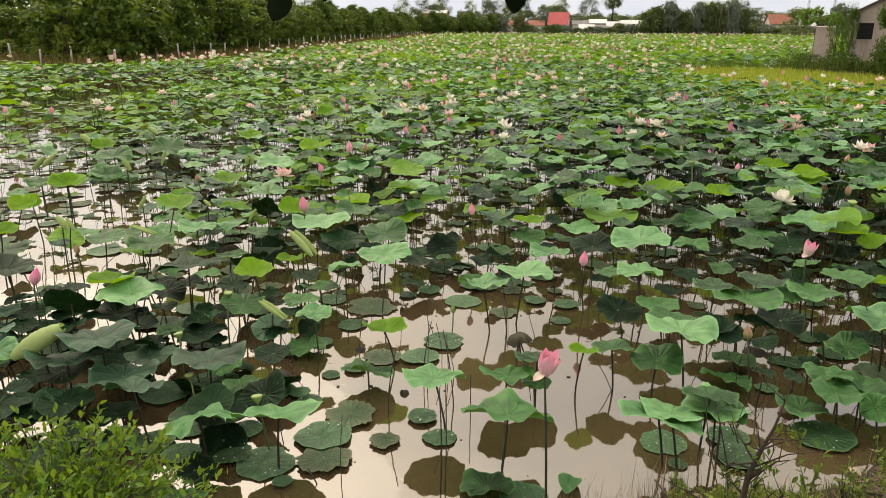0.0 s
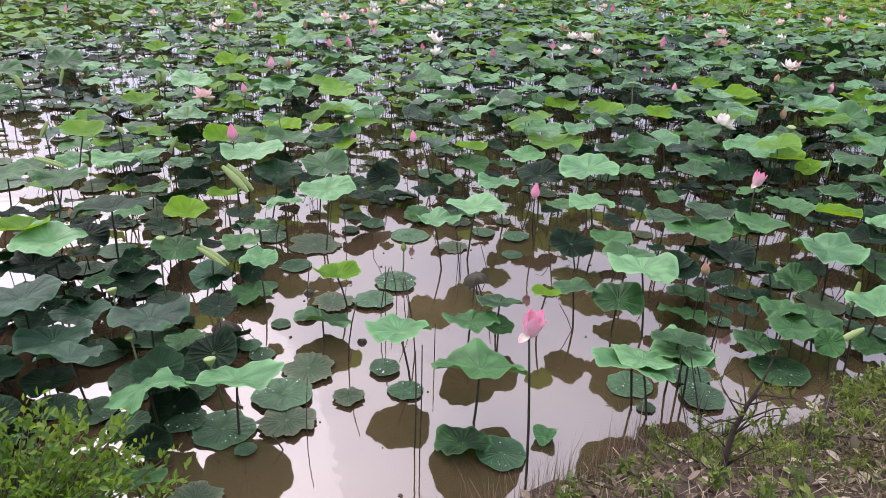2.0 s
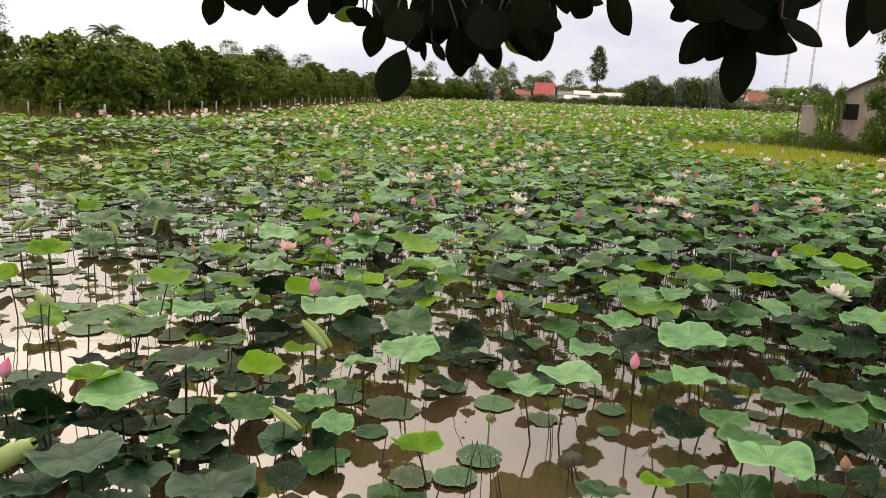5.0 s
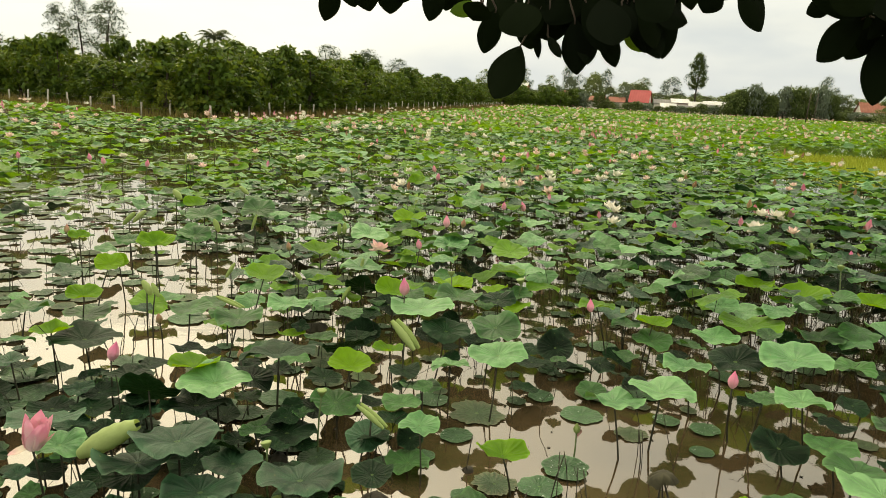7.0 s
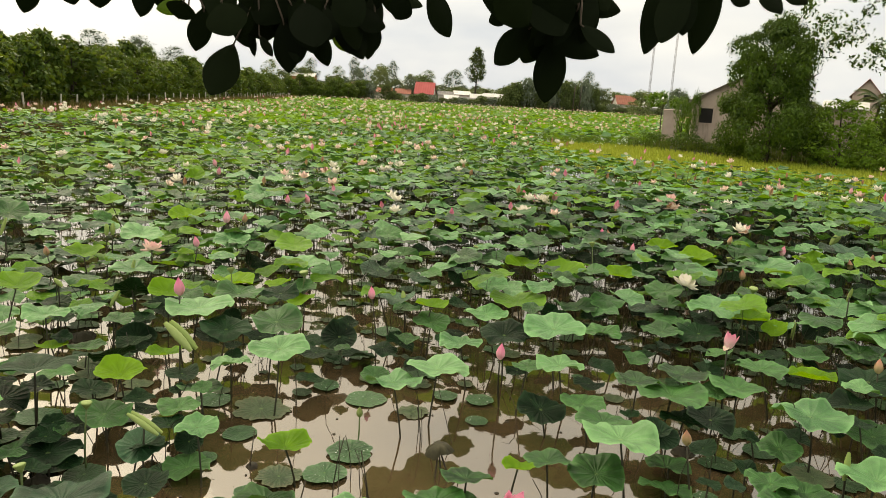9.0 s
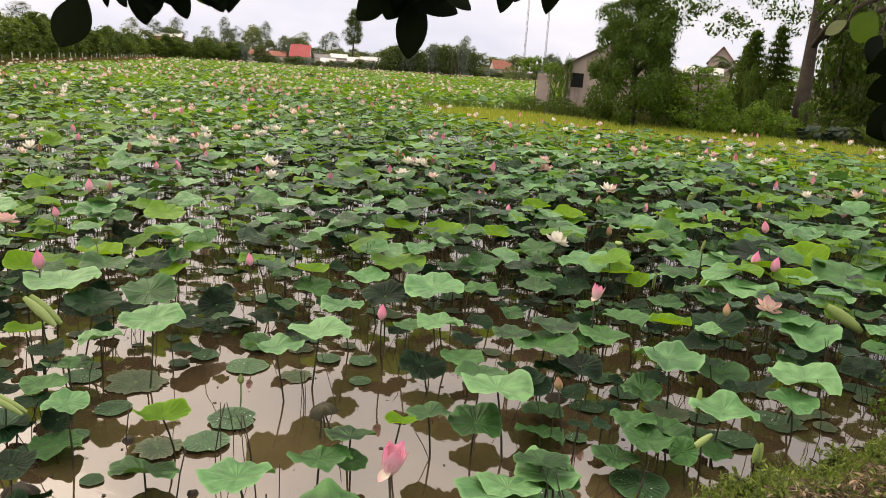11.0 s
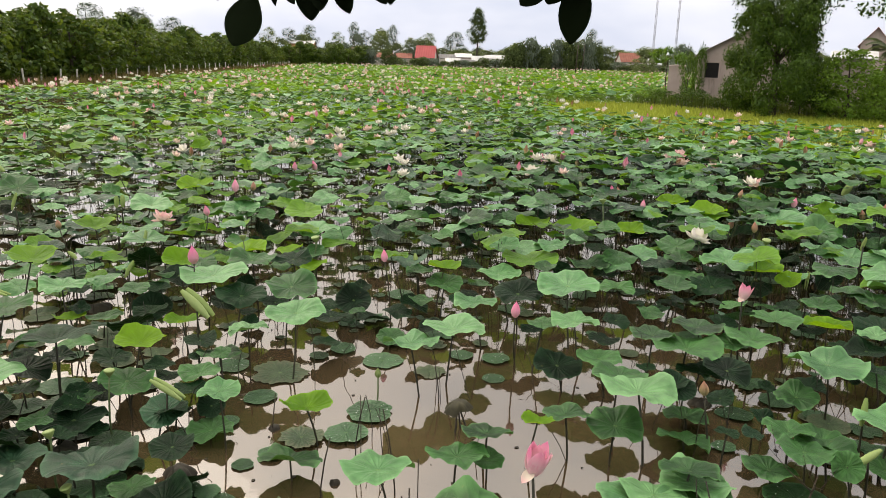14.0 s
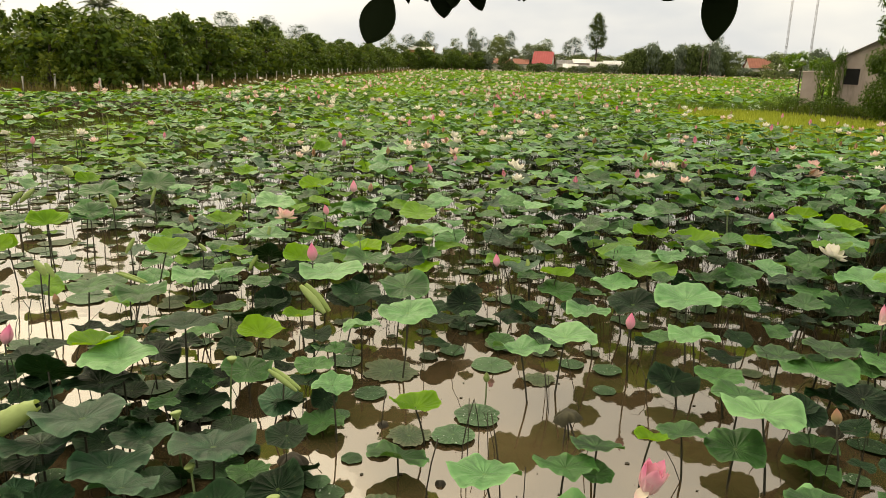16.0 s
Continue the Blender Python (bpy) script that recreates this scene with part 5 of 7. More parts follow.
# a low layer of near-black leaves, added to darken gaps under the crowded leaves
x, y, d = sector(4.2, 19, 8.5)
r = RNG.uniform(0.08, 0.17, len(x))
ok = ~((np.abs(x - 0.75) < 1.5) & (y < 6.6)) & ~((x > 1.0) & (x < 6.5) & (d < 7.2) & (RNG.uniform(0, 1, len(x)) < 0.6)) & (along(x, y, WAY_IN) > 1.8) & (RNG.uniform(0, 1, len(x)) < np.where((x < -0.8) & (y < 5.6), 0.6, np.where(x < -2.2, 0.28, np.where(x < 1.1, 0.26, 1.0))))
x, y, r = x[ok], y[ok], r[ok]
leaves_joined("low_lotus_leaves", "d", x, y, RNG.uniform(0.05, 0.30, len(x)) + 0.14 * (x > 0.8), r, [blade(2, 14, 150 + s, 0.12, 1.0) for s in range(4)], True, "low lotus leaves coloured near-black for the shade under taller ones", 0.3)

# a carpet of low and floating leaves in the corner beside the shrub
p = scattered([(-4.5, 2.9), (-0.5, 3.2), (-0.45, 5.4), (-4.8, 5.6)], 200)
r = RNG.uniform(0.07, 0.17, len(p))
i = thinned(p[:, 0], p[:, 1], r, 0.28)
p, r = p[i], r[i]
low = RNG.uniform(0, 1, len(p)) < 0.55
# the low ones take the colour with shade already in it
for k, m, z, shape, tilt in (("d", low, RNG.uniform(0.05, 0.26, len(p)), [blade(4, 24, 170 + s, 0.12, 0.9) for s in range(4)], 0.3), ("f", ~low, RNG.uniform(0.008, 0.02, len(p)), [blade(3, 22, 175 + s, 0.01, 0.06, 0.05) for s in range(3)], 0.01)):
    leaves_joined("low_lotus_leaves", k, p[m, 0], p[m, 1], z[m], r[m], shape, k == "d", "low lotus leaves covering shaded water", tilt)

# farther off, with fewer corners to a leaf
for near, far, thick, size, gap, segs, rings, stalks, weights in (
    (14.5, 36, 15.0, (0.11, 0.22), 0.44, 11, 2, True, {"d": 2, "k": 3, "g": 6, "b": 7, "m": 11, "y": 5}),
    (36, 80, 5.0, (0.17, 0.30), 0.0, 7, 1, False, {"g": 5, "b": 3, "m": 14, "y": 8}),
    (80, 190, 1.7, (0.22, 0.42), 0.0, 5, 1, False, {"g": 3, "b": 3, "m": 14, "y": 9}),
):
    x, y, d = sector(near, far, thick)
    r = RNG.uniform(*size, len(x))
    ok = RNG.uniform(0, 1, len(x)) < np.where(along(x, y, WAY_IN) < 1.5, 0.22, np.where((x < -4) & (d < 30), 0.75, 1.0))
    x, y, d, r = x[ok], y[ok], d[ok], r[ok]
    if gap:
        i = thinned(x, y, r, gap)
        x, y, d, r = x[i], y[i], d[i], r[i]
    z = np.clip(0.60 + 0.10 * patchy(x, y, 3.1, 5) + RNG.uniform(-0.22, 0.14, len(x)), 0.15, 0.95) * np.clip(0.5 + (along(x, y, WAY_IN) - 1.5) / 9, 0.5, 1.0)
    kind = share(x, y, weights)
    for k in weights:
        m = kind == k
        leaves_joined("lotus_leaves", k, x[m], y[m], z[m], r[m], [blade(rings, segs, 160 + s, 0.16 if k != "y" else 0.3, 1.1) for s in range(5)], stalks, "lotus leaves crowding the far pond", 0.17)


def far_flowers(x, y, z, size, mat, closed, name, label):
    """Simple flowers, eight pointed petals each, or buds of four."""
    n = 4 if closed else 9
    v, f = [], []
    for k in range(n):
        a = 2 * math.pi * k / n
        out, up, w = (0.14, 0.95, 0.17) if closed else ((0.50, 0.34, 0.20) if k % 2 else (0.34, 0.52, 0.18))
        c, s = math.cos(a), math.sin(a)
        b = len(v)
        v += [(0, 0, 0), (0.55 * out * c - w * s + 0.12 * closed * c, 0.55 * out * s + w * c + 0.12 * closed * s, 0.45 * up), (out * c * (0.2 if closed else 1), out * s * (0.2 if closed else 1), up), (0.55 * out * c + w * s + 0.12 * closed * c, 0.55 * out * s - w * c + 0.12 * closed * s, 0.45 * up)]
        f += [(b, b + 1, b + 2), (b, b + 2, b + 3)]
    v, f = np.array(v), np.array(f)
    uv = np.stack([0 * v[:, 2] + 0.5, v[:, 2] / v[:, 2].max()], -1)
    m = leaning(RNG.normal(0, 0.2, len(x)), RNG.uniform(0, 6.28, len(x)), RNG.uniform(0, 6.28, len(x))) * size[:, None, None]
    a, b, c = stamped(v, f, m, np.c_[x, y, z], uv)
    tagged(placed(name, mesh_of(name, a, b, c, False), mat), label, "lotus flowers", kind="stuff")


for near, far, thick, size in ((9.5, 24, 1.1, (0.12, 0.19)), (24, 60, 0.85, (0.15, 0.22)), (60, 165, 0.20, (0.18, 0.30))):
    x, y, d = sector(near, far, thick)
    ok = (edge_distance(x, y, MARSH_EDGE) > 0.5) & (along(x, y, WAY_IN) > 1.6) & (patchy(x, y, 2.2, 61) > RNG.uniform(-1.1, 0.5, len(x))) & (RNG.uniform(0, 1, len(x)) < np.where((x < -3) & (d < 24), 0.45, 1))
    x, y, d = x[ok], y[ok], d[ok]
    z = 0.84 + RNG.uniform(-0.10, 0.18, len(x))
    s = RNG.uniform(*size, len(x))
    pick = RNG.uniform(0, 1, len(x))
    for lo, hi, mat, closed, told in ((0, 0.34, PETAL_WHITE, False, "open white lotus flowers over the leaves"), (0.34, 0.66, PETAL_PALE, False, "open pale pink lotus flowers over the leaves"), (0.66, 0.84, PETAL_PINK, True, "closed pink lotus buds over the leaves"), (0.84, 1.01, PETAL_OLD, True, "faded reddish lotus buds over the leaves")):
        m = (pick >= lo) & (pick < hi)
        far_flowers(x[m], y[m], z[m], s[m] * (0.95 if closed else 1.35), mat, closed, "lotus_flowers", told)

# scrolls and seed pods here and there in the field
mixed = random.Random(77)
for k in range(64):
    far = mixed.uniform(6.5, 19.0)
    a = radians(mixed.uniform(-34, 36))
    x, y = 0.7 + far * math.sin(a), 1.0 + far * math.cos(a)
    if not inside(np.array(x), np.array(y), POND) or inside(np.array(x), np.array(y), MARSH_EDGE):
        continue
    if k % 8 < 5:
        way = (mixed.uniform(-0.08, 0.08), mixed.uniform(-0.08, 0.08), mixed.uniform(0.10, 0.2))
        rolled_leaf(x, y, 0.42 + 0.03 * far * 0.5 + mixed.uniform(-0.1, 0.2), way, mixed.uniform(0.035, 0.06), mixed.choice((1, 2, 2)))
    else:
        bloom("P", x, y, 0.5 + 0.02 * far + mixed.uniform(-0.1, 0.2), mixed.uniform(0.06, 0.085))

# bent, leafless stalks among the leaves
x, y, d = sector(4.2, 15, 3.0)
ok = ~((np.abs(x - 0.8) < 1.3) & (y < 5.6))
x, y, d = x[ok], y[ok], d[ok]
a, h, out = RNG.uniform(0, 6.28, len(x)), RNG.uniform(0.15, 0.62, len(x)), RNG.uniform(0.0, 0.32, len(x))
bow = np.array([(0.0, -0.3), (0.12, 0.45), (0.45, 0.82), (1.0, 1.0)])
ring = np.array([(math.cos(q), math.sin(q), 0) for q in (0, 2.09, 4.19)]) * 0.0036
v = np.stack([x[:, None] + out[:, None] * np.cos(a)[:, None] * bow[:, 0], y[:, None] + out[:, None] * np.sin(a)[:, None] * bow[:, 0], h[:, None] * bow[:, 1]], -1)
v = (v[:, :, None] + ring).reshape(-1, 3)
q = [(3 * k + j, 3 * k + (j + 1) % 3, 3 * k + 3 + (j + 1) % 3, 3 * k + 3 + j) for k in range(3) for j in range(3)]
f = np.array(q)[None] + (np.arange(len(x)) * 12)[:, None, None]
tagged(placed("bent_stalks", mesh_of("bent_stalks", v, f.reshape(-1, 4)), STALK), "thin bent leafless lotus stalks standing in the water", "stalks", kind="stuff")

# scraps of rotten leaf on the water
p = scattered([(-4.0, 3.4), (-0.5, 3.3), (0.6, 3.2), (2.0, 4.2), (4.5, 5.2), (6.0, 7.5), (-5.5, 8.5)], 420)
scrap = np.array([(0.5, 0.0, 0), (0.2, 0.42, 0), (-0.35, 0.3, 0), (-0.5, -0.1, 0), (-0.1, -0.45, 0), (0.0, 0.0, 0.06)])
v, f, _ = stamped(scrap, np.array([(0, 1, 5), (1, 2, 5), (2, 3, 5), (3, 4, 5), (4, 0, 5)]), leaning(np.zeros(len(p)), np.zeros(len(p)), RNG.uniform(0, 6.28, len(p))) * (0.006 + 0.03 * RNG.uniform(0, 1, len(p)) ** 3)[:, None, None], np.c_[p, 0 * p[:, 0] + 0.004])
tagged(placed("floating_scraps", mesh_of("floating_scraps", v, f, None, False), DEAD), "scraps of rotten leaf floating on the water", "debris", kind="stuff")


# ---- trees, fence and buildings ----
def leaf_cloud(centres, spread_by, per, size, seed, flat=0.75, long=1.9):
    """Many small folded leaves in clumps round the given centres. Vertices and triangles."""
    rng = np.random.default_rng(seed)
    c = np.repeat(centres, per, axis=0)
    n = len(c)
    ball = rng.normal(0, 1, (n, 3))
    ball *= (1.7 * rng.uniform(0, 1, n) ** 0.45 / (np.linalg.norm(ball, axis=1) + 1e-9))[:, None]
    p = c + ball * np.repeat(np.broadcast_to(spread_by, len(centres)), per)[:, None] * (1, 1, flat)
    s = rng.uniform(0.6, 1.25, n) * size
    a = rng.normal(0, 1, (n, 3))
    a[:, 2] -= 0.35
    a /= np.linalg.norm(a, axis=1)[:, None]
    b = np.cross(a, rng.normal(0, 1, (n, 3)))
    b /= np.linalg.norm(b, axis=1)[:, None] + 1e-9
    k = np.cross(a, b)
    w = s / long
    v = np.stack([p, p + a * (0.5 * s)[:, None] + b * (0.5 * w)[:, None] + k * (0.12 * w)[:, None], p + a * s[:, None], p + a * (0.5 * s)[:, None] - b * (0.5 * w)[:, None] + k * (0.12 * w)[:, None]], 1)
    f = np.array([(0, 1, 2), (0, 2, 3)])[None] + (np.arange(n) * 4)[:, None, None]
    return v.reshape(-1, 3), f.reshape(-1, 3)


def leafy(points, ways, size, seed, long=2.2):
    """Pointed oval leaves with a folded midrib, one at each point, facing roughly up and out along ways. Vertices and triangles."""
    rng = np.random.default_rng(seed)
    n = len(points)
    s = size * rng.uniform(0.6, 1.2, n)
    a = ways + rng.normal(0, 0.45, (n, 3))
    a /= np.linalg.norm(a, axis=1)[:, None] + 1e-9
    b = np.cross((0, 0, 1.0) + rng.normal(0, 0.35, (n, 3)), a)
    b /= np.linalg.norm(b, axis=1)[:, None] + 1e-9
    k = np.cross(a, b)
    form = np.array([(0, 0, 0), (0.22, 0.36, 0.10), (0.55, 0.5, 0.12), (0.85, 0.24, 0.02), (1.0, 0.0, -0.10), (0.85, -0.24, 0.02), (0.55, -0.5, 0.12), (0.22, -0.36, 0.10), (0.5, 0, 0)])
    v = points[:, None] + a[:, None] * (form[:, 0][None] * s[:, None])[..., None] + b[:, None] * (form[:, 1][None] * (s / long)[:, None])[..., None] + k[:, None] * (form[:, 2][None] * s[:, None] * 0.6)[..., None]
    f = np.array([(8, 0, 1), (8, 1, 2), (8, 2, 3), (8, 3, 4), (8, 4, 5), (8, 5, 6), (8, 6, 7), (8, 7, 0)])[None] + (np.arange(n) * 9)[:, None, None]
    return v.reshape(-1, 3), f.reshape(-1, 3)


def puff_cloud(centres, radius, per, size, seed, flat=0.8, long=1.9, droop=0.5):
    """Leaves that shingle rounded puffs: each lies along its puff's surface and hangs outwards and down. Vertices and triangles."""
    rng = np.random.default_rng(seed)
    m = len(centres)
    c = np.repeat(centres, per, axis=0)
    n = len(c)
    u = rng.normal(0, 1, (n, 3))
    axis = centres - (*np.mean(centres[:, :2], 0), np.percentile(centres[:, 2], 30))
    axis /= np.linalg.norm(axis, axis=1)[:, None] + 1e-9
    u = u / (np.linalg.norm(u, axis=1)[:, None] + 1e-9) + 0.55 * np.repeat(axis, per, axis=0) + (0, 0, 0.15)
    u /= np.linalg.norm(u, axis=1)[:, None] + 1e-9
    big = np.repeat(radius * rng.uniform(0.65, 1.3, m), per)
    p = c + u * (big * rng.uniform(0.45, 1.08, n) ** 0.6)[:, None] * (1, 1, flat)
    s = rng.uniform(0.6, 1.25, n) * size
    k = u + rng.normal(0, 0.38, (n, 3))
    a = rng.normal(0, 0.75, (n, 3)) + u * 0.25 - (0, 0, droop)
    a -= k * (np.sum(a * k, 1) / np.sum(k * k, 1))[:, None] * 0.85
    a /= np.linalg.norm(a, axis=1)[:, None] + 1e-9
    b = np.cross(k, a)
    b /= np.linalg.norm(b, axis=1)[:, None] + 1e-9
    k = np.cross(a, b)
    w = s / long
    v = np.stack([p, p + a * (0.45 * s)[:, None] + b * (0.5 * w)[:, None] - k * (0.14 * w)[:, None], p + a * s[:, None] - k * (0.10 * s)[:, None], p + a * (0.45 * s)[:, None] - b * (0.5 * w)[:, None] - k * (0.14 * w)[:, None]], 1)
    f = np.array([(0, 1, 2), (0, 2, 3)])[None] + (np.arange(n) * 4)[:, None, None]
    return v.reshape(-1, 3), f.reshape(-1, 3)


def crown_points(n, wide, low, high, seed, top=0.6, hollow=0.55):
    """Clump centres for a crown: more to the outside, lumpy, narrower towards the top."""
    rng = np.random.default_rng(seed)
    out = []
    lobes = rng.uniform(0, 6.28, 6)
    while len(out) < n:
        t = rng.uniform(0, 1)
        a = rng.uniform(0, 6.28)
        round_off = math.sqrt(max(0.0, 1 - ((t - 0.42) / 0.58) ** 2)) if t > 0.42 else 0.78 + 0.22 * t / 0.42
        reach = wide / 2 * (round_off * (1 - t * (1 - top)) + 0.04)
        reach *= 1 + 0.22 * math.sin(2 * a + lobes[0] + 3 * t) + 0.15 * math.sin(3 * a + lobes[1] - 5 * t) + 0.12 * math.sin(9 * t + lobes[2])
        r = reach * rng.uniform(hollow, 1) ** 0.7
        out.append((r * math.cos(a), r * math.sin(a), low + (high - low) * t + 0.06 * (high - low) * math.sin(3 * a + lobes[3])))
    return np.array(out)


def trunk_mesh(height, r, limbs, reach, seed, split=0.45):
    """A tapered, slightly crooked trunk with limbs."""
    rng = np.random.default_rng(seed)
    t = np.linspace(0, 1, 7)
    pts = np.c_[0.05 * height * np.sin(2.2 * t + seed) * t, 0.04 * height * np.sin(3.1 * t + 2 * seed) * t, height * t]
    pieces = [tube(pts, r * (1.25 - 1.05 * t), 8)]
    for k in range(limbs):
        s = rng.uniform(split, 0.92)
        at = np.array([np.interp(s, t, pts[:, q]) for q in range(3)])
        a, l = rng.uniform(0, 6.28), reach * rng.uniform(0.5, 1.0)
        end = at + (l * math.cos(a), l * math.sin(a), l * rng.uniform(0.3, 0.9))
        mid = (at + end) / 2 + (0, 0, 0.1 * l)
        pieces.append(tube([at, mid, end], r * (1.1 - s) * np.array((0.75, 0.5, 0.15)), 6))
    return mesh_of("trunk", *merged(*pieces))


def tree_kind(name, label, height, wide, low, r, clumps, per, size, mat, seed, top=0.6, limbs=6, clump=0.3, flat=0.75, long=1.9, hollow=0.55):
    """A tree built once, far below the ground plane's middle, to be copied to its places."""
    root = thing(name, (0, 0, 0), label, "tree", name.replace("_", " ") + "s")
    placed("trunk", trunk_mesh(height * 0.86, r, limbs, wide * 0.42, seed, max(0.2, low / height)), BARK, root)
    pts = crown_points(clumps, wide - 1.5 * clump, low + 0.8 * clump, height - 0.9 * clump, seed, top, hollow)
    placed("crown", mesh_of("crown", *puff_cloud(pts, 1.6 * clump, per, size, seed + 1, flat, long), None, False), mat, root)
    return root


def at(x, y, scale=(1, 1, 1), turn=0.0, z=None):
    z = float(ground_height(np.array(x, float), np.array(y, float))) - 0.03 if z is None else z
    return pose(x, y, z, 0, 0, turn) @ Matrix.Diagonal((*scale, 1))


def planted(kinds, places):
    """Copies of some kinds of tree at (x, y, height scale, width scale); the first of each kind is the model itself."""
    used = set()
    for n, (x, y, h, w) in enumerate(places):
        k = kinds[n % len(kinds)]
        m = at(x, y, (w, w, h), dice.uniform(0, 360))
        if k.name in used:
            copy_thing(k, m)
        else:
            used.add(k.name)
            k.matrix_basis = m
    for k in kinds:
        if k.name not in used:
            for ob in (*k.children, k):
                bpy.data.objects.remove(ob)


# the orchard behind the fence
ORCHARD_TOLD = "dense dark green orchard tree leafy almost to the ground"
orchard = [tree_kind("orchard_tree", ORCHARD_TOLD, 3.95, 3.3, 0.2, 0.09, 62, 34, 0.30, ORCHARD, 300 + s, 0.8, 5, 0.30, 0.9, 1.5, 0.35) for s in range(5)]
places = []
for row in range(2):
    for k in range(30):
        t = k / 29
        places.append((-21.6 - 4.6 * t**1.2 - 2.9 * row + dice.uniform(-0.4, 0.4), 36.5 + 2.6 * k + 0.9 * row + 25 * t * t + dice.uniform(-0.4, 0.4), dice.uniform(0.90, 1.12), dice.uniform(0.95, 1.2)))
    for k in range(11):
        places.append((-25.0 - 3.0 * k + dice.uniform(-0.4, 0.4), 39.6 + 1.15 * k + 3.0 * row + dice.uniform(-0.4, 0.4), dice.uniform(0.78, 1.14) * (1.06 if k > 3 else 1), dice.uniform(0.9, 1.15)))
for k in range(11):
    places.append((-27.5 + 1.6 * k + dice.uniform(-0.5, 0.5), 152 + 1.7 * k + dice.uniform(-1, 1), dice.uniform(0.95, 1.3), dice.uniform(1.0, 1.3)))
planted(orchard, places)

# pale young shrubs in front of the orchard
young = [tree_kind("young_tree", "small yellow-green young tree by the fence", 1.7, 1.3, 0.2, 0.03, 26, 16, 0.16, foliage_material("young_leaves", (0.0558, 0.0868, 0.0112), (0.1116, 0.1488, 0.0198), (0.186, 0.2232, 0.0372), (0.155, 0.186, 0.0186), 0.3, 0.5, 1.0), 330 + s, 0.7, 3, 0.16) for s in range(2)]
planted(young, [(-23.3, 35.6, 1.15, 1.15), (-21.5, 35.6, 0.85, 1.2), (-20.9, 36.6, 0.9, 1.1), (-25.4, 37.2, 1.1, 1.0), (-21.2, 37.6, 0.75, 1.2), (-29.5, 39.2, 0.9, 1.0), (-21.4, 41.0, 0.7, 0.9)])

# tall thin trees and a palm over the orchard
thin = [tree_kind("thin_tree", "tall thin tree with sparse grey-green leaves", 10.5, 3.4, 4.0, 0.12, 75, 30, 0.24, HAZY_GREY, 340 + s, 0.5, 8, 0.34, 0.9, 2.4, 0.2) for s in range(3)]
planted(thin, [(-54, 66, 0.98, 1.1), (-49, 64, 1.0, 1.0), (-51.5, 66, 0.85, 1.2), (-38, 92, 0.72, 1.5), (-33.5, 94, 0.66, 1.5), (-36, 100, 0.75, 1.4), (-31.5, 100, 0.62, 1.3), (-62, 72, 0.9, 1.2), (-66, 66, 0.8, 1.3)])


def palm_tree(x, y, height, spread_out, count=15, name="palm_tree", label="coconut palm with arching feathery fronds"):
    """A palm: a ringed leaning trunk and arching fronds with many leaflets."""
    root = thing(name, (x, y, float(ground_height(np.array(x), np.array(y)))), label, "palm tree", "palm trees")
    t = np.linspace(0, 1, 9)
    pts = np.c_[0.25 * t * t, 0.1 * t, height * t]
    placed("trunk", mesh_of("trunk", *tube(pts, 0.13 - 0.04 * t, 8)), BARK, root)
    for k in range(count):
        a, lift = 2.399 * k, 1.35 - 1.55 * k / count
        s = np.linspace(0, 1, 10)
        ways = np.c_[np.cos(a) * s * math.cos(lift * 0.6), np.sin(a) * s * math.cos(lift * 0.6), s * math.sin(lift) - 0.62 * s * s] * spread_out
        pieces = [tube(ways, 0.025 - 0.018 * s, 4)]
        side = np.array((-math.sin(a), math.cos(a), 0))
        for u in np.linspace(0.12, 0.98, 16):
            c = np.array([np.interp(u, s, ways[:, q]) for q in range(3)])
            l = spread_out * 0.30 * (1 - 0.55 * abs(2 * u - 0.9))
            ahead = np.array((math.cos(a), math.sin(a), -0.3)) * 0.05 * spread_out
            for e in (-1, 1):
                tip = c + e * side * l * 0.8 + ahead * 1.6 + (0, 0, -0.35 * l)
                pieces.append((np.array([c - ahead * 0.6, c + ahead * 0.6, tip]), np.array([(0, 1, 2)])))
        placed("frond", mesh_of("frond", *merged(*pieces), None, False), PALM, root, "", Matrix.Translation(pts[-1]))
    return root


palm_tree(-38.6, 65.0, 6.1, 1.9, 30)
palm_tree(25.5, 55.0, 3.2, 1.8)

# the fence: concrete posts and two sagging wires
post_v, post_f = tube([(0, 0, -0.1), (0, 0, 0.02), (0, 0, 0.93), (0, 0, 0.95)], (0.055, 0.055, 0.052, 0.04), 8)
POST_MESH = mesh_of("post", post_v, post_f, None, False)


def fence(points, spacing, label):
    """Posts along a bent line, with wires between them."""
    line = []
    for (x1, y1), (x2, y2) in zip(points, points[1:]):
        n = max(1, round(math.hypot(x2 - x1, y2 - y1) / spacing))
        line += [(x1 + (x2 - x1) * k / n, y1 + (y2 - y1) * k / n) for k in range(n)]
    root = thing("fence", (*line[0], 0), label, "fence", kind="")
    x0, y0 = line[0]
    tops = []
    for x, y in line:
        z = float(ground_height(np.array(x), np.array(y)))
        h = dice.uniform(0.72, 1.08)
        x, y = x + dice.uniform(-0.08, 0.08), y + dice.uniform(-0.08, 0.08)
        placed("post", POST_MESH, POST, root, "", pose(x - x0, y - y0, z, dice.uniform(-4, 4), dice.uniform(-4, 4), dice.uniform(0, 90)) @ Matrix.Diagonal((1, 1, h, 1)))
        tops.append((x - x0, y - y0, z + 0.82))
    for low in (0.0, 0.38):
        pts = [(x, y, z - low) for x, y, z in tops]
        placed("wire", mesh_of("wire", *tube(pts, 0.0022, 3)), STEEL, root)


fence([(-42, 43.0), (-20.6, 34.4)], 2.6, "row of pale concrete fence posts before the orchard")
fence([(-20.2, 34.6), (-21.2, 60), (-24.6, 150)], 2.35, "long row of pale concrete fence posts beside the pond")

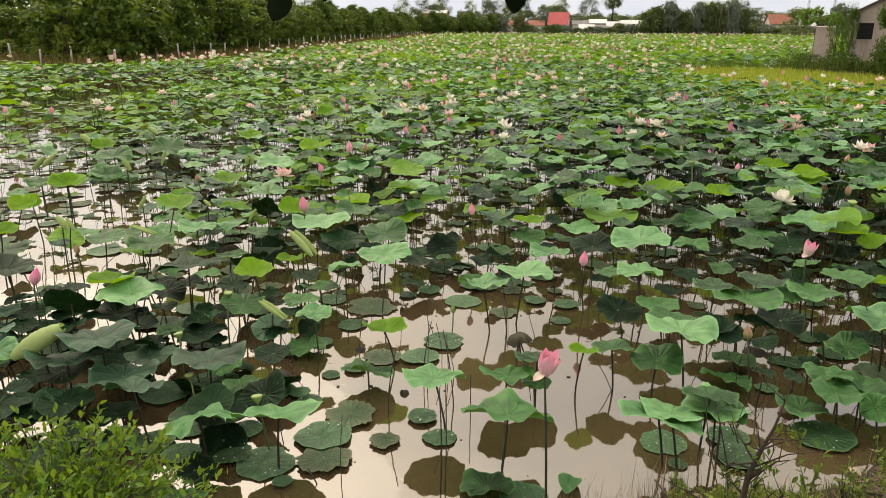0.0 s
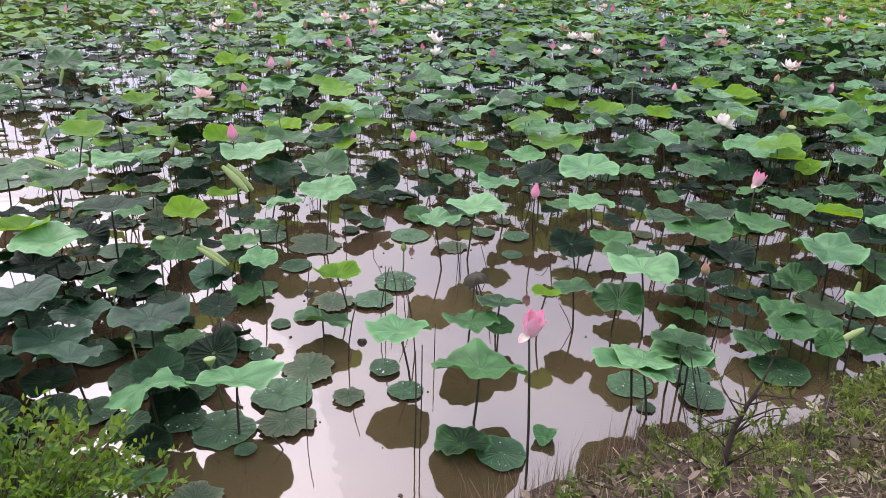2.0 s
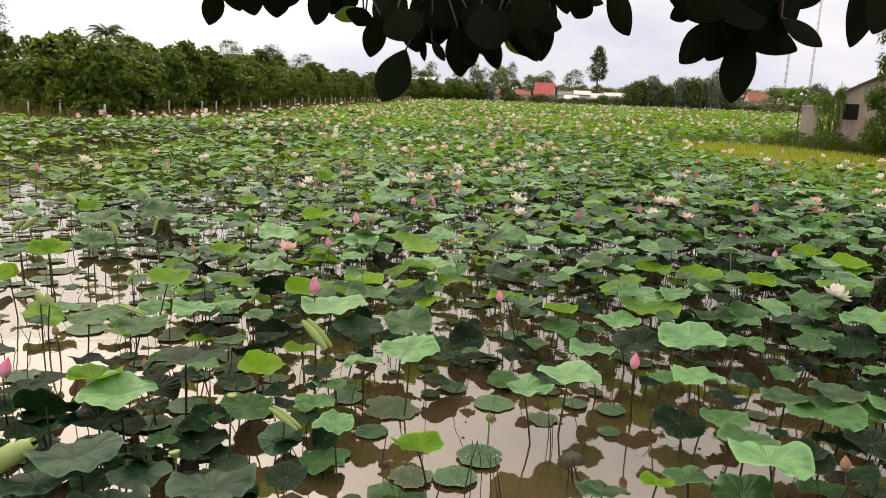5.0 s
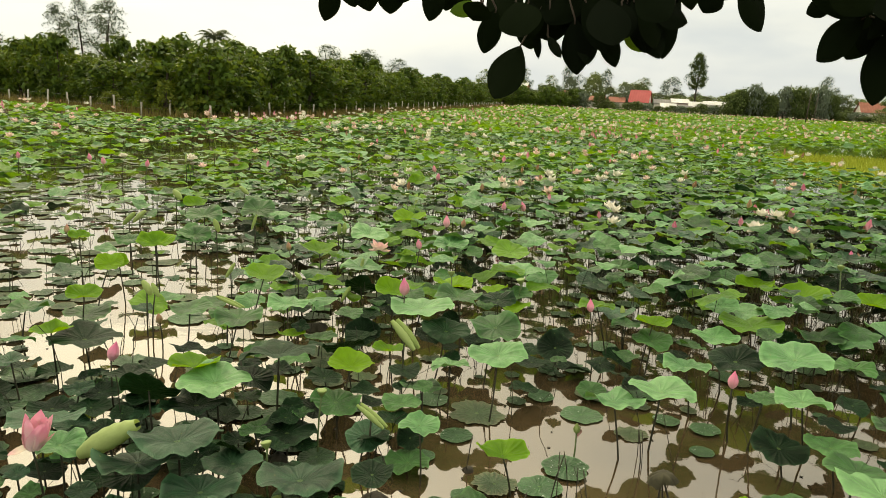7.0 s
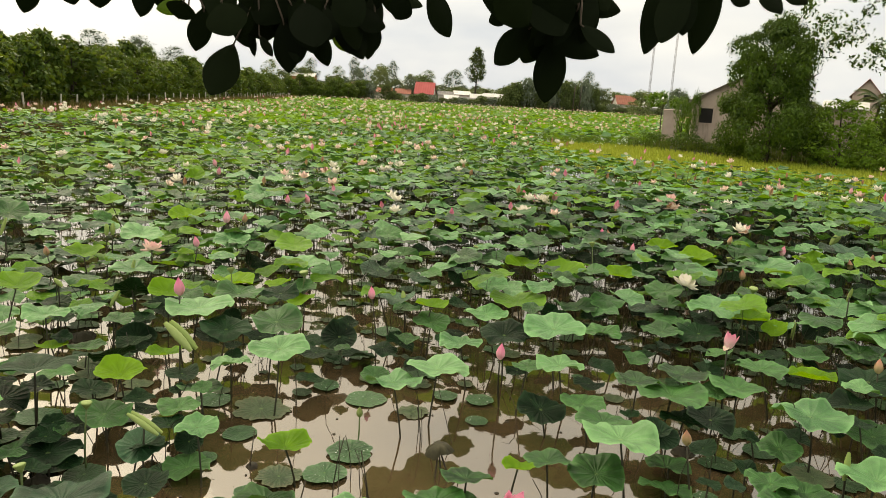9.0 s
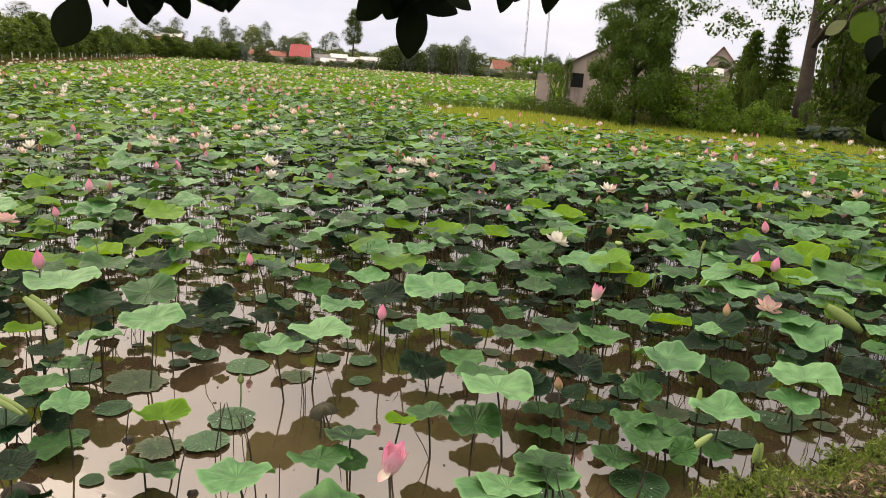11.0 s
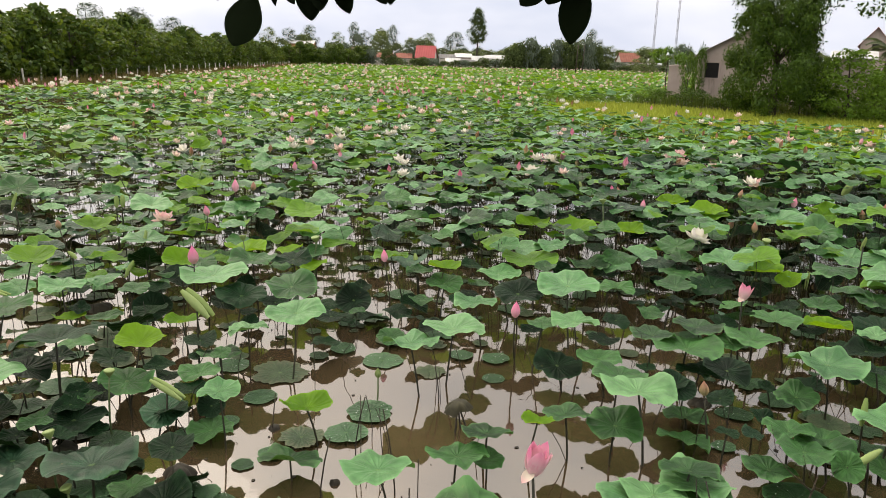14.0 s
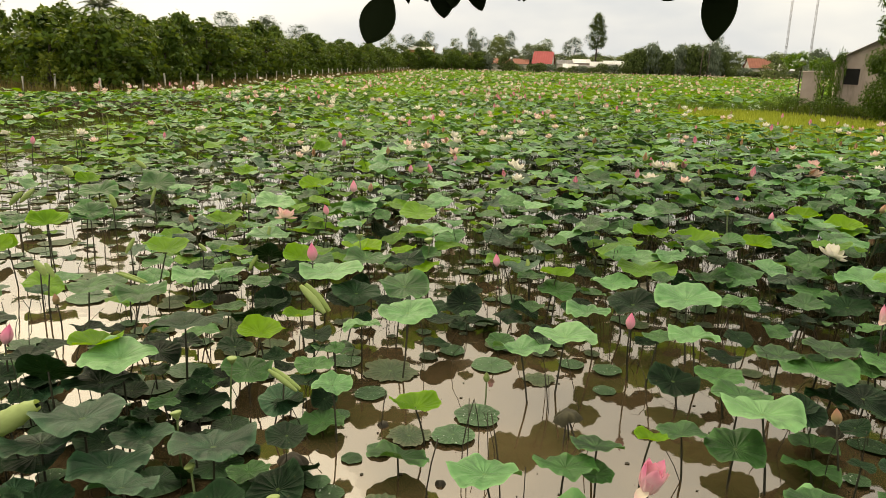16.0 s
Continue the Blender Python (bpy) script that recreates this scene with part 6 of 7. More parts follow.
VERGE = foliage_material("verge_grass", (0.0806, 0.0837, 0.0198), (0.1488, 0.1302, 0.0372), (0.2232, 0.1798, 0.0744), (0.155, 0.124, 0.0372), 0.25, 0.8, 0.3)
strip = [(-42, 38.3), (-19.7, 31.2), (-17.2, 36), (-18.0, 62), (-21.9, 150), (-25.2, 150), (-21.8, 62), (-21.0, 36), (-42, 44.5)]
p = scattered(strip, 20000)
tagged(placed("verge_grass", grass_mesh("verge_grass", p, ground_height(p[:, 0], p[:, 1]) - 0.02, (0.3, 0.75), (0.02, 0.05)), VERGE), "dry brownish grass along the fence", "grass", kind="stuff")

# trees and bushes on the far bank and beside the shed
FAR_TOLD = "rounded grey-green tree on the far bank, paled for haze"
far_round = [tree_kind("far_tree", FAR_TOLD, 7.0, 6.0, 0.6, 0.2, 90, 22, 0.44, HAZY_TREE if s % 2 else HAZY_GREY, 360 + s, 0.6, 6, 0.5, 0.8, 1.7, 0.4) for s in range(4)]
places = []
for k in range(72):
    x = -34 + 1.9 * k + dice.uniform(-1, 1)
    places.append((x, 188 + dice.uniform(-3, 18), dice.uniform(0.5, 1.05), dice.uniform(0.9, 1.4)))
places += [(3.0, 196, 1.45, 0.85), (-2.0, 194, 1.2, 0.6), (-15.5, 196, 1.35, 0.7), (-9.5, 198, 1.3, 1.0), (12, 197, 1.15, 0.9), (34, 180, 1.2, 0.8), (37.5, 181, 1.25, 0.8), (46, 152, 0.85, 0.9), (52, 150, 0.75, 1.0), (58, 146, 0.8, 1.0)]
planted(far_round, places)
bush = [tree_kind("far_bush", "low dark green bush on the far bank", 2.9, 3.6, 0.1, 0.06, 60, 24, 0.32, HAZY_GREY if s == 1 else BUSH, 380 + s, 0.75, 4, 0.4, 0.8, 1.7, 0.3) for s in range(3)]
places = [(-26 + 2.3 * k + dice.uniform(-0.8, 0.8), 167.2 + dice.uniform(0, 4), dice.uniform(0.8, 1.15) * (1.2 if k < 9 else 0.6 if k < 20 or 29 < k < 37 else 1.75), dice.uniform(0.8, 1.3) * (1.0 if 8 < k < 20 else 1.25)) for k in range(48)]
planted(bush, places)
tall = tree_kind("tall_crown_tree", "tall bare-stemmed tree with a dense dark crown", 13.6, 5.4, 6.0, 0.24, 150, 44, 0.32, BUSH, 395, 0.8, 9, 0.42, 1.0, 1.8, 0.15)
planted([tall], [(14.5, 184, 1.0, 1.0)])
for x, y, h, s in ((24.5, 181, 2.6, 2.6), (29.0, 180, 3.0, 2.8), (32.0, 183, 2.4, 2.4), (20.5, 182, 2.2, 2.2)):
    palm_tree(x, y, h, s, 13)


def conifer(x, y, height, wide):
    """A dark tiered conifer: level whorls of drooping needled branches."""
    root = thing("conifer", (x, y, float(ground_height(np.array(x), np.array(y)))), "dark tiered conifer with level branches", "tree", "conifers")
    placed("trunk", mesh_of("trunk", *tube([(0, 0, 0), (0, 0, height * 0.5), (0, 0, height)], (0.13, 0.08, 0.015), 7)), BARK, root)
    pts = []
    for k in range(13):
        t = k / 12
        r = wide / 2 * (1 - t) ** 0.8 + 0.1
        for j in range(8):
            a = 0.785 * j + 0.4 * k
            pts += [(r * u * math.cos(a), r * u * math.sin(a), height * (0.14 + 0.86 * t) - 0.10 * r * u) for u in (0.35, 0.65, 0.95)]
    placed("crown", mesh_of("crown", *leaf_cloud(np.array(pts), 0.12, 22, 0.26, 401, 0.35, 4.0), None, False), DARK_TREE, root)


conifer(25.9, 39.0, 4.9, 2.4)
conifer(27.8, 39.5, 5.3, 2.4)
conifer(26.9, 41.0, 4.3, 2.2)
conifer(24.2, 47.0, 4.6, 2.4)
palm_tree(31.5, 50.0, 3.3, 2.2, 13)

# the big leafy tree before the shed, its neighbours and the thicket
big = tree_kind("mango_tree", "big dense dark green tree on the bank before the shed", 6.9, 5.9, 0.75, 0.2, 165, 290, 0.20, DARK_TREE, 413, 0.76, 9, 0.40, 0.85, 2.8, 0.35)
planted([big], [(17.4, 35.6, 1.0, 0.86)])
pale = tree_kind("pale_tree", "yellow-green leafy tree beside the thicket", 3.9, 2.5, 0.1, 0.08, 90, 40, 0.17, VINE, 412, 0.75, 5, 0.26)
planted([pale], [(19.8, 33.6, 0.85, 1.1), (43.9, 60.0, 1.2, 2.2), (27.5, 46, 0.7, 1.2)])
mound = tree_kind("creeper_mound", "low mound of bright green creeper on the bank", 1.75, 2.3, 0.02, 0.03, 60, 36, 0.13, VINE, 417, 0.8, 3, 0.20, 0.85, 1.7, 0.3)
planted([mound], [(20.7, 32.9, 0.90, 1.0), (22.1, 32.3, 1.0, 1.0), (23.3, 31.9, 0.75, 0.9), (26.9, 30.2, 0.5, 0.9)])
thicket = [tree_kind("thicket_bush", "dense green bush on the pond bank", 1.9, 2.6, 0.05, 0.04, 60, 32, 0.135, DARK_TREE if s == 2 else THICKET, 420 + s, 0.8, 4, 0.22, 0.85, 1.9, 0.3) for s in range(3)]
planted(thicket, [
    (14.0, 42.6, 0.5, 0.6), (15.75, 42.6, 1.45, 0.5), (15.6, 41.2, 0.5, 0.9), (19.0, 38.6, 0.9, 0.9), (20.6, 36.6, 1.0, 1.0), (24.3, 39.5, 1.35, 1.0), (26.6, 38.4, 0.9, 1.0), (24.9, 32.5, 0.6, 0.8), (16.6, 39.9, 0.6, 0.8), (17.2, 38.6, 0.6, 0.8), (19.0, 36.2, 0.6, 0.9), (18.2, 36.9, 0.45, 0.9),
    (22.6, 34.2, 0.85, 1.1), (24.4, 34.2, 0.85, 1.0), (25.8, 32.0, 0.45, 0.9), (13.7, 44.8, 0.6, 0.6), (17.0, 44.2, 1.15, 0.55), (15.0, 44.0, 0.75, 0.6),
    (22.8, 36.4, 1.2, 1.1), (25.2, 37.5, 1.15, 1.1), (27.9, 34.0, 1.2, 1.1), (29.5, 31.0, 1.1, 1.3), (30.5, 36.0, 1.6, 1.4), (32.0, 27.5, 1.1, 1.3),
    (33.5, 41.0, 2.0, 1.4), (37, 36, 2.0, 1.6),
])
old = tree_kind("old_tree", "tall old tree with a thick leaning trunk", 12.5, 15.0, 4.5, 0.34, 230, 60, 0.20, DARK_TREE, 430, 0.9, 18, 0.36, 0.7, 1.8, 0.3)
planted([old], [(25.4, 33.6, 1.0, 1.0)])
woods = [tree_kind("wood_tree", "dark leafy tree behind the thicket", 6.0, 5.2, 0.4, 0.15, 110, 18, 0.40, DARK_TREE if s else HAZY_TREE, 432 + s, 0.75, 6, 0.36, 0.8, 1.7, 0.3) for s in range(2)]
planted(woods, [(36.5, 43.5, 1.2, 1.0), (28.6, 35.4, 1.15, 0.6), (31.0, 37.0, 1.3, 0.7), (33.2, 40.0, 1.5, 0.8), (36.5, 35.0, 1.3, 1.2), (41.0, 39.0, 1.5, 1.3), (33.5, 36.5, 1.0, 1.0), (33.0, 49.0, 0.45, 0.8), (40.5, 46.5, 0.95, 1.0), (42.5, 42.5, 1.1, 1.1), (46.0, 37.0, 1.1, 1.1), (45.5, 48.0, 1.2, 1.0), (49.0, 31.0, 1.1, 1.2), (34.5, 34.5, 0.8, 0.9), (38.5, 30.0, 0.9, 1.0), (29.9, 33.0, 0.55, 0.7), (32.0, 31.5, 0.6, 0.8), (37.5, 40.5, 0.85, 1.0), (40.5, 35.5, 0.9, 1.0), (28.0, 50.5, 0.4, 0.7)])
papaya = tree_kind("papaya_tree", "slender tree with a flat pale green crown", 3.6, 2.6, 2.5, 0.06, 26, 18, 0.30, SHRUB, 440, 0.95, 3, 0.2, 0.45)
planted([papaya], [(19.6, 57.9, 1.12, 1.05)])

p = np.concatenate([scattered([(12.5, 44), (14, 41), (18.2, 37.6), (20.6, 33.2), (24, 31.6), (26, 28.5), (27.5, 28.5), (25.5, 33), (21.5, 35), (19, 38.5), (15, 42.5)], 5200)])
z = ground_height(p[:, 0], p[:, 1])
tagged(placed("tall_grass", grass_mesh("tall_grass", p, z, (0.25, 0.75), (0.02, 0.045)), GRASS), "tall green and dry grass on the pond bank", "grass", kind="stuff")

# taro with large grey-green leaves
TARO = lotus_leaf_material("taro_leaf", (0.021, 0.036, 0.027), (0.036, 0.057, 0.042), (0.057, 0.081, 0.06), (0.048, 0.084, 0.03), 0.12)
TARO_MESH = [mesh_of("leaf", *blade(3, 16, 450 + s, 0.05, 1.2, 0.1, 0, 0.25)) for s in range(3)]
for k in range(26):
    x, y = 24.0 + 0.36 * k + dice.uniform(-0.5, 0.5) - 0.9, 30.6 - 0.42 * k * 0.6 + dice.uniform(-0.5, 0.7) + 0.4
    z = float(ground_height(np.array(x), np.array(y)))
    root = thing("taro_plant", (x, y, z), "taro plant with large grey-green leaves", "plant", "taro plants")
    for j in range(5):
        a, h = dice.uniform(0, 6.28), dice.uniform(0.35, 0.85)
        dx, dy = 0.3 * math.cos(a), 0.3 * math.sin(a)
        placed("stem", mesh_of("stem", *tube([(0, 0, -0.02), (dx * 0.5, dy * 0.5, h * 0.7), (dx, dy, h)], 0.012, 4)), STALK_GREEN, root)
        turn = leaning(dice.uniform(0.3, 0.9), a + 1.57, dice.uniform(0, 6.28)) * dice.uniform(0.16, 0.27)
        placed("leaf", TARO_MESH[j % 3], TARO, root, "", Matrix.Translation((dx, dy, h)) @ Matrix([list(map(float, q)) for q in turn]).to_4x4())


# ---- buildings ----
def gable_house(x, y, turn, wide, long, eaves, ridge, wall, roof, label, openings=(), over=0.25, name="house", base=0.3):
    """A gabled building: four walls with thickness, gable triangles, two roof sheets with ribs, framed near-black
    panels in place of shaded openings.
    """
    root = thing(name, (x, y, base), label, "building", turn=turn)
    w, l, t = wide / 2, long, 0.12
    for nm, lo, hi in (("wall", (-w, 0, 0), (w, t, eaves)), ("wall", (-w, l - t, 0), (w, l, eaves)), ("wall", (-w, t, 0), (-w + t, l - t, eaves)), ("wall", (w - t, t, 0), (w, l - t, eaves))):
        placed(nm, mesh_of(nm, *box(lo, hi), None, False), wall, root)
    for y0 in (0.0, l - t):
        v = np.array([(-w, y0, eaves), (w, y0, eaves), (0, y0, ridge), (-w, y0 + t, eaves), (w, y0 + t, eaves), (0, y0 + t, ridge)])
        f = np.array([(0, 1, 2), (3, 5, 4), (0, 2, 5), (0, 5, 3), (1, 4, 5), (1, 5, 2)])
        placed("gable", mesh_of("gable", v, f, None, False), wall, root)
    run, rise = w + over, (ridge - eaves) * (w + over) / w
    for side in (-1, 1):
        n = max(6, int((l + 2 * over) / 0.25))
        ys = np.linspace(-over, l + over, n)
        up = 0.03 * (np.arange(n) % 2)
        v = np.concatenate([np.c_[0 * ys, ys, ridge + 0.03 + up], np.c_[0 * ys + side * run, ys, ridge - rise + 0.03 + up], np.c_[0 * ys, ys, ridge - 0.02 + up], np.c_[0 * ys + side * run, ys, ridge - rise - 0.02 + up]])
        f = []
        for k in range(n - 1):
            a, b, c, d = k, k + 1, n + k + 1, n + k
            f += [(a, b, c), (a, c, d), (a + 2 * n, c + 2 * n, b + 2 * n), (a + 2 * n, d + 2 * n, c + 2 * n), (d, c, c + 2 * n), (d, c + 2 * n, d + 2 * n)]
        f += [(0, n, 3 * n), (0, 3 * n, 2 * n), (n - 1, 3 * n - 1, 4 * n - 1), (n - 1, 4 * n - 1, 2 * n - 1)]
        placed("roof", mesh_of("roof", v, np.array(f), None, False), roof, root)
    for cx, z0, ww, hh in openings:
        # the wall is uncut: a solid panel is painted with the indoor darkness
        win = placed("window", mesh_of("window", *box((cx - ww / 2, -0.012, z0), (cx + ww / 2, 0.05, z0 + hh)), None, False), SHADE_PANEL, root, "near-black panel standing in for a shaded window opening")
        rim = [box((cx - ww / 2 - 0.05, -0.035, z0 - 0.05), (cx + ww / 2 + 0.05, -0.014, z0)), box((cx - ww / 2 - 0.05, -0.035, z0 + hh), (cx + ww / 2 + 0.05, -0.014, z0 + hh + 0.05)), box((cx - ww / 2 - 0.05, -0.035, z0), (cx - ww / 2, -0.014, z0 + hh)), box((cx + ww / 2, -0.035, z0), (cx + ww / 2 + 0.05, -0.014, z0 + hh))]
        placed("window_frame", mesh_of("window_frame", *merged(*rim), None, False), wall, win)
    return root


gable_house(19.95, 43.6, -20.0, 6.2, 9.0, 2.55, 4.25, WALL, SHEET, "weathered grey-pink rendered shed with a dark sheet roof", ((-2.35, 1.2, 0.75, 0.85), (-0.6, 1.3, 0.6, 0.7)), name="shed", base=0.45)
gable_house(16.1, 45.6, -20.0, 0.95, 1.6, 1.85, 1.88, WALL, WALL, "tiny rendered outhouse beside the shed", (), 0.02, "outhouse", 0.4)
gable_house(4.2, 176, 80.0, 4.2, 4.3, 2.4, 4.9, HOUSE_WALL, RED_SHEET, "white house with a steep bright red roof", ((0, 0.9, 0.8, 0.9),), 0.2)
for x, y, w, l, e, r, roof, wall, told in (
    (8.6, 177.0, 4.6, 3.4, 2.3, 3.1, SHEET, HOUSE_WALL, "low house with a grey sheet roof"),
    (12.6, 179.0, 5.0, 3.6, 2.6, 3.4, WHITE_SHEET, WALL, "low house with a pale sheet roof"),
    (16.4, 177.5, 4.4, 3.2, 2.0, 2.9, WHITE_SHEET, HOUSE_WALL, "pale-roofed hut beside low houses"),
    (19.5, 174.0, 4.0, 3.6, 1.7, 2.4, SHEET, HOUSE_WALL, "low shed with a dark sheet roof"),
    (9.6, 172.5, 2.6, 3.0, 1.5, 2.3, WHITE_SHEET, HOUSE_WALL, "long low hut with a pale sheet roof"),
    (15.2, 174.0, 2.8, 2.6, 2.0, 2.9, WHITE_SHEET, HOUSE_WALL, "low pale house beside the pond"),
    (21.0, 178.0, 3.8, 5.0, 2.2, 3.2, WHITE_SHEET, HOUSE_WALL, "pale-roofed house behind bushes"),
    (32.5, 172.0, 3.6, 5.0, 2.0, 3.4, SHEET, WALL, "grey-roofed hut among palms"),
    (13.0, 173.0, 4.0, 3.0, 1.5, 2.1, SHEET, HOUSE_WALL, "small grey-roofed shed on the bank"),
    (-6.0, 182.0, 5.0, 6.0, 2.0, 3.1, RED_TILE, HOUSE_WALL, "house with a dull red tiled roof"),
    (-1.5, 186.0, 5.0, 3.5, 2.1, 3.2, RED_TILE, HOUSE_WALL, "house with a weathered red roof behind trees"),
    (-12.8, 184.0, 5.0, 3.6, 2.9, 4.2, RED_TILE, ORANGE, "orange-walled house with a red roof"),
    (-25.0, 186.0, 6.0, 5.5, 4.8, 5.6, WHITE_SHEET, ORANGE, "yellow-fronted building rising behind the orchard"),
    (52.0, 177.0, 5.0, 4.6, 2.6, 4.5, RED_TILE, HOUSE_WALL, "house with a red tiled roof among trees"),
    (56.5, 176.0, 4.0, 4.0, 2.2, 3.5, WHITE_SHEET, HOUSE_WALL, "small shed with a pale sheet roof"),
    (42.0, 180.0, 5.0, 5.0, 2.2, 3.6, SHEET, WALL, "grey-roofed hut among the bushes"),
):
    gable_house(x, y, 90.0, w, l, e, r, wall, roof, told, ((-0.8, 0.9, 0.7, 0.9), (1.0, 0.9, 0.7, 0.9)), 0.25)
gable_house(38.0, 62.0, -32.0, 2.2, 6.0, 4.0, 5.3, WALL, RED_TILE, "weathered gabled house behind the trees", ((0.0, 3.4, 0.5, 0.6),), 0.2, base=0.4)
gable_house(26.3, 43.0, 60.0, 1.6, 1.8, 2.6, 2.9, WALL, WHITE_SHEET, "small lean-to with a pale sheet roof", (), 0.3, "lean_to", 0.4)


def mast(x, y, height):
    """A slim lattice radio mast: three legs, rungs and braces."""
    root = thing("radio_mast", (x, y, 0.3), "slim steel lattice radio mast", "mast", "radio masts")
    feet = [(0.35 * math.cos(a), 0.35 * math.sin(a)) for a in (0.3, 2.4, 4.5)]
    for fx, fy in feet:
        placed("leg", mesh_of("leg", *tube([(fx, fy, 0), (fx * 0.7, fy * 0.7, height)], 0.05, 4)), STEEL, root)
    rungs = []
    for k in range(int(height / 1.2)):
        z = 1.2 * k
        for j in range(3):
            (ax, ay), (bx, by) = feet[j], feet[(j + 1) % 3]
            s = 1 - 0.3 * z / height
            rungs.append(tube([(ax * s, ay * s, z), (bx * s, by * s, z + 1.2)], 0.025, 3))
    placed("bracing", mesh_of("bracing", *merged(*rungs)), STEEL, root)


mast(82.0, 240.0, 34.0)
mast(77.0, 247.0, 33.0)


def pole(x, y, height, lean=0.0):
    ob = placed("wooden_pole", mesh_of("wooden_pole", *tube([(0, 0, -0.1), (lean, 0, height)], (0.10, 0.07), 7)), BARK, None, "", pose(x, y, 0.3))
    tagged(ob, "plain weathered pole on the far bank", "pole", "poles")


slender = [tree_kind("slender_tree", "slender grey-green tree on the far bank, paled for haze", 8.6, 4.6, 2.6, 0.14, 46, 40, 0.30, HAZY_GREY if q else HAZY_TREE, 460 + q, 0.85, 9, 0.46, 1.0, 1.9, 0.25) for q in range(3)]
planted(slender, [(-20.5, 192, 0.92, 1.0), (-15.8, 190, 1.15, 1.0), (-13.2, 193, 0.95, 1.1), (-8.6, 191, 1.05, 1.3), (-6.4, 194, 0.98, 1.0), (-1.5, 188, 0.80, 0.9), (2.6, 193, 1.05, 1.25), (9.5, 194, 0.85, 1.6), (38.0, 190, 0.92, 1.0), (40.8, 191, 0.98, 1.0), (43.5, 190, 0.98, 1.0), (46.2, 192, 0.92, 1.0), (48.5, 191, 0.80, 0.9), (-26.5, 188, 0.9, 1.1), (-31.0, 186, 1.0, 1.2), (-35.5, 182, 1.05, 1.2)])

pole(27.5, 130.0, 5.0, 0.25)
pole(33.0, 150.0, 5.5, 0.2)



# ---- the bough that hangs over the bank ----
bough = thing("overhanging_tree", (3.1, 0.1, 0.55), "tree whose leafy bough, coloured dark as if backlit, hangs over the bank", "tree")
placed("trunk", mesh_of("trunk", *tube([(0, 0, -0.2), (0.05, 0, 1.2), (-0.05, 0.1, 2.4), (-0.2, 0.3, 3.2)], (0.16, 0.13, 0.11, 0.08), 10)), BARK, bough)
placed("limb", mesh_of("limb", *tube([(-0.1, 0.2, 2.6), (-0.9, 1.2, 2.55), (-1.6, 2.1, 2.35), (-2.2, 2.3, 2.2), (-2.8, 2.35, 2.12)], (0.06, 0.04, 0.028, 0.018, 0.006), 8)), BARK, bough)
placed("limb", mesh_of("limb", *tube([(-0.05, 0.1, 2.3), (-0.6, 0.9, 2.35), (-1.25, 1.65, 2.2), (-1.45, 1.8, 2.0)], (0.04, 0.028, 0.016, 0.006), 8)), BARK, bough)
OVER_YOUNG = foliage_material("overhanging_young", (0.031, 0.0682, 0.0074), (0.0496, 0.093, 0.0112), (0.062, 0.1178, 0.0124), (0.0868, 0.155, 0.0124), 0.35, 0.4, 3.0)
OVER_PALE = foliage_material("overhanging_pale", (0.124, 0.1488, 0.0868), (0.1736, 0.1984, 0.1178), (0.2108, 0.2356, 0.1488), (0.186, 0.2232, 0.0992), 0.3, 0.4, 3.0)


def broad_leaf():
    """A blunt oval leaf with a midrib fold, from the origin along z, length 1, width 1."""
    v, f, rows = [], [], 17
    for i in range(rows):
        t = 0.5 - 0.5 * math.cos(math.pi * i / (rows - 1))
        w = 0.5 * max(0.0, math.sin(math.pi * t**1.12)) ** 0.72 + 0.006
        v += [(-w, 0.10 * w + 0.06 * t * t, t), (-0.5 * w, 0.02 + 0.06 * t * t, t), (0, -0.03 + 0.06 * t * t, t), (0.5 * w, 0.02 + 0.06 * t * t, t), (w, 0.10 * w + 0.06 * t * t, t)]
    for i in range(rows - 1):
        for j in range(4):
            a = i * 5 + j
            f += [(a, a + 1, a + 6), (a, a + 6, a + 5)]
    return mesh_of("leaf", np.array(v), np.array(f))


BROAD = {"d": (broad_leaf(), OVER_BACKLIT), "y": (broad_leaf(), OVER_YOUNG), "p": (broad_leaf(), OVER_PALE)}


def hanging_leaf(kind, foot, tip, wide):
    """One leaf of the bough, from its foot to its tip."""
    foot, tip = Vector(foot) - Vector((3.1, 0.1, 0.55)), Vector(tip) - Vector((3.1, 0.1, 0.55))
    way = tip - foot
    turn = way.to_track_quat("Z", "Y").to_matrix()
    facing = turn.inverted() @ Vector((0.2, -1, 0.15))
    spin = math.atan2(facing.x, -facing.y) + radians(dice.uniform(-22, 22))
    me, mat = BROAD[kind]
    m = Matrix.Translation(foot) @ turn.to_4x4() @ Matrix.Rotation(spin, 4, "Z") @ Matrix.Diagonal((wide, wide, way.length, 1))
    placed("leaf", me, mat, bough, "", m)
    up = foot + Vector((dice.uniform(-0.04, 0.04), dice.uniform(-0.03, 0.03), dice.uniform(0.05, 0.12)))
    placed("leafstalk", mesh_of("leafstalk", *tube([tuple(up), tuple(foot), tuple(foot + way * 0.1)], 0.002, 4)), BARK, bough)


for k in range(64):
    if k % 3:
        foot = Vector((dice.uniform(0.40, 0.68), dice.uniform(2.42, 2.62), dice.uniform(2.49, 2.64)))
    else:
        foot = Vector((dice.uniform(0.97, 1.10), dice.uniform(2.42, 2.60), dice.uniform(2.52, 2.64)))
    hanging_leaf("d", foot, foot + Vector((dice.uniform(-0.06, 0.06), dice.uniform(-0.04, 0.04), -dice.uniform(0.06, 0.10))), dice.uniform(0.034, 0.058))


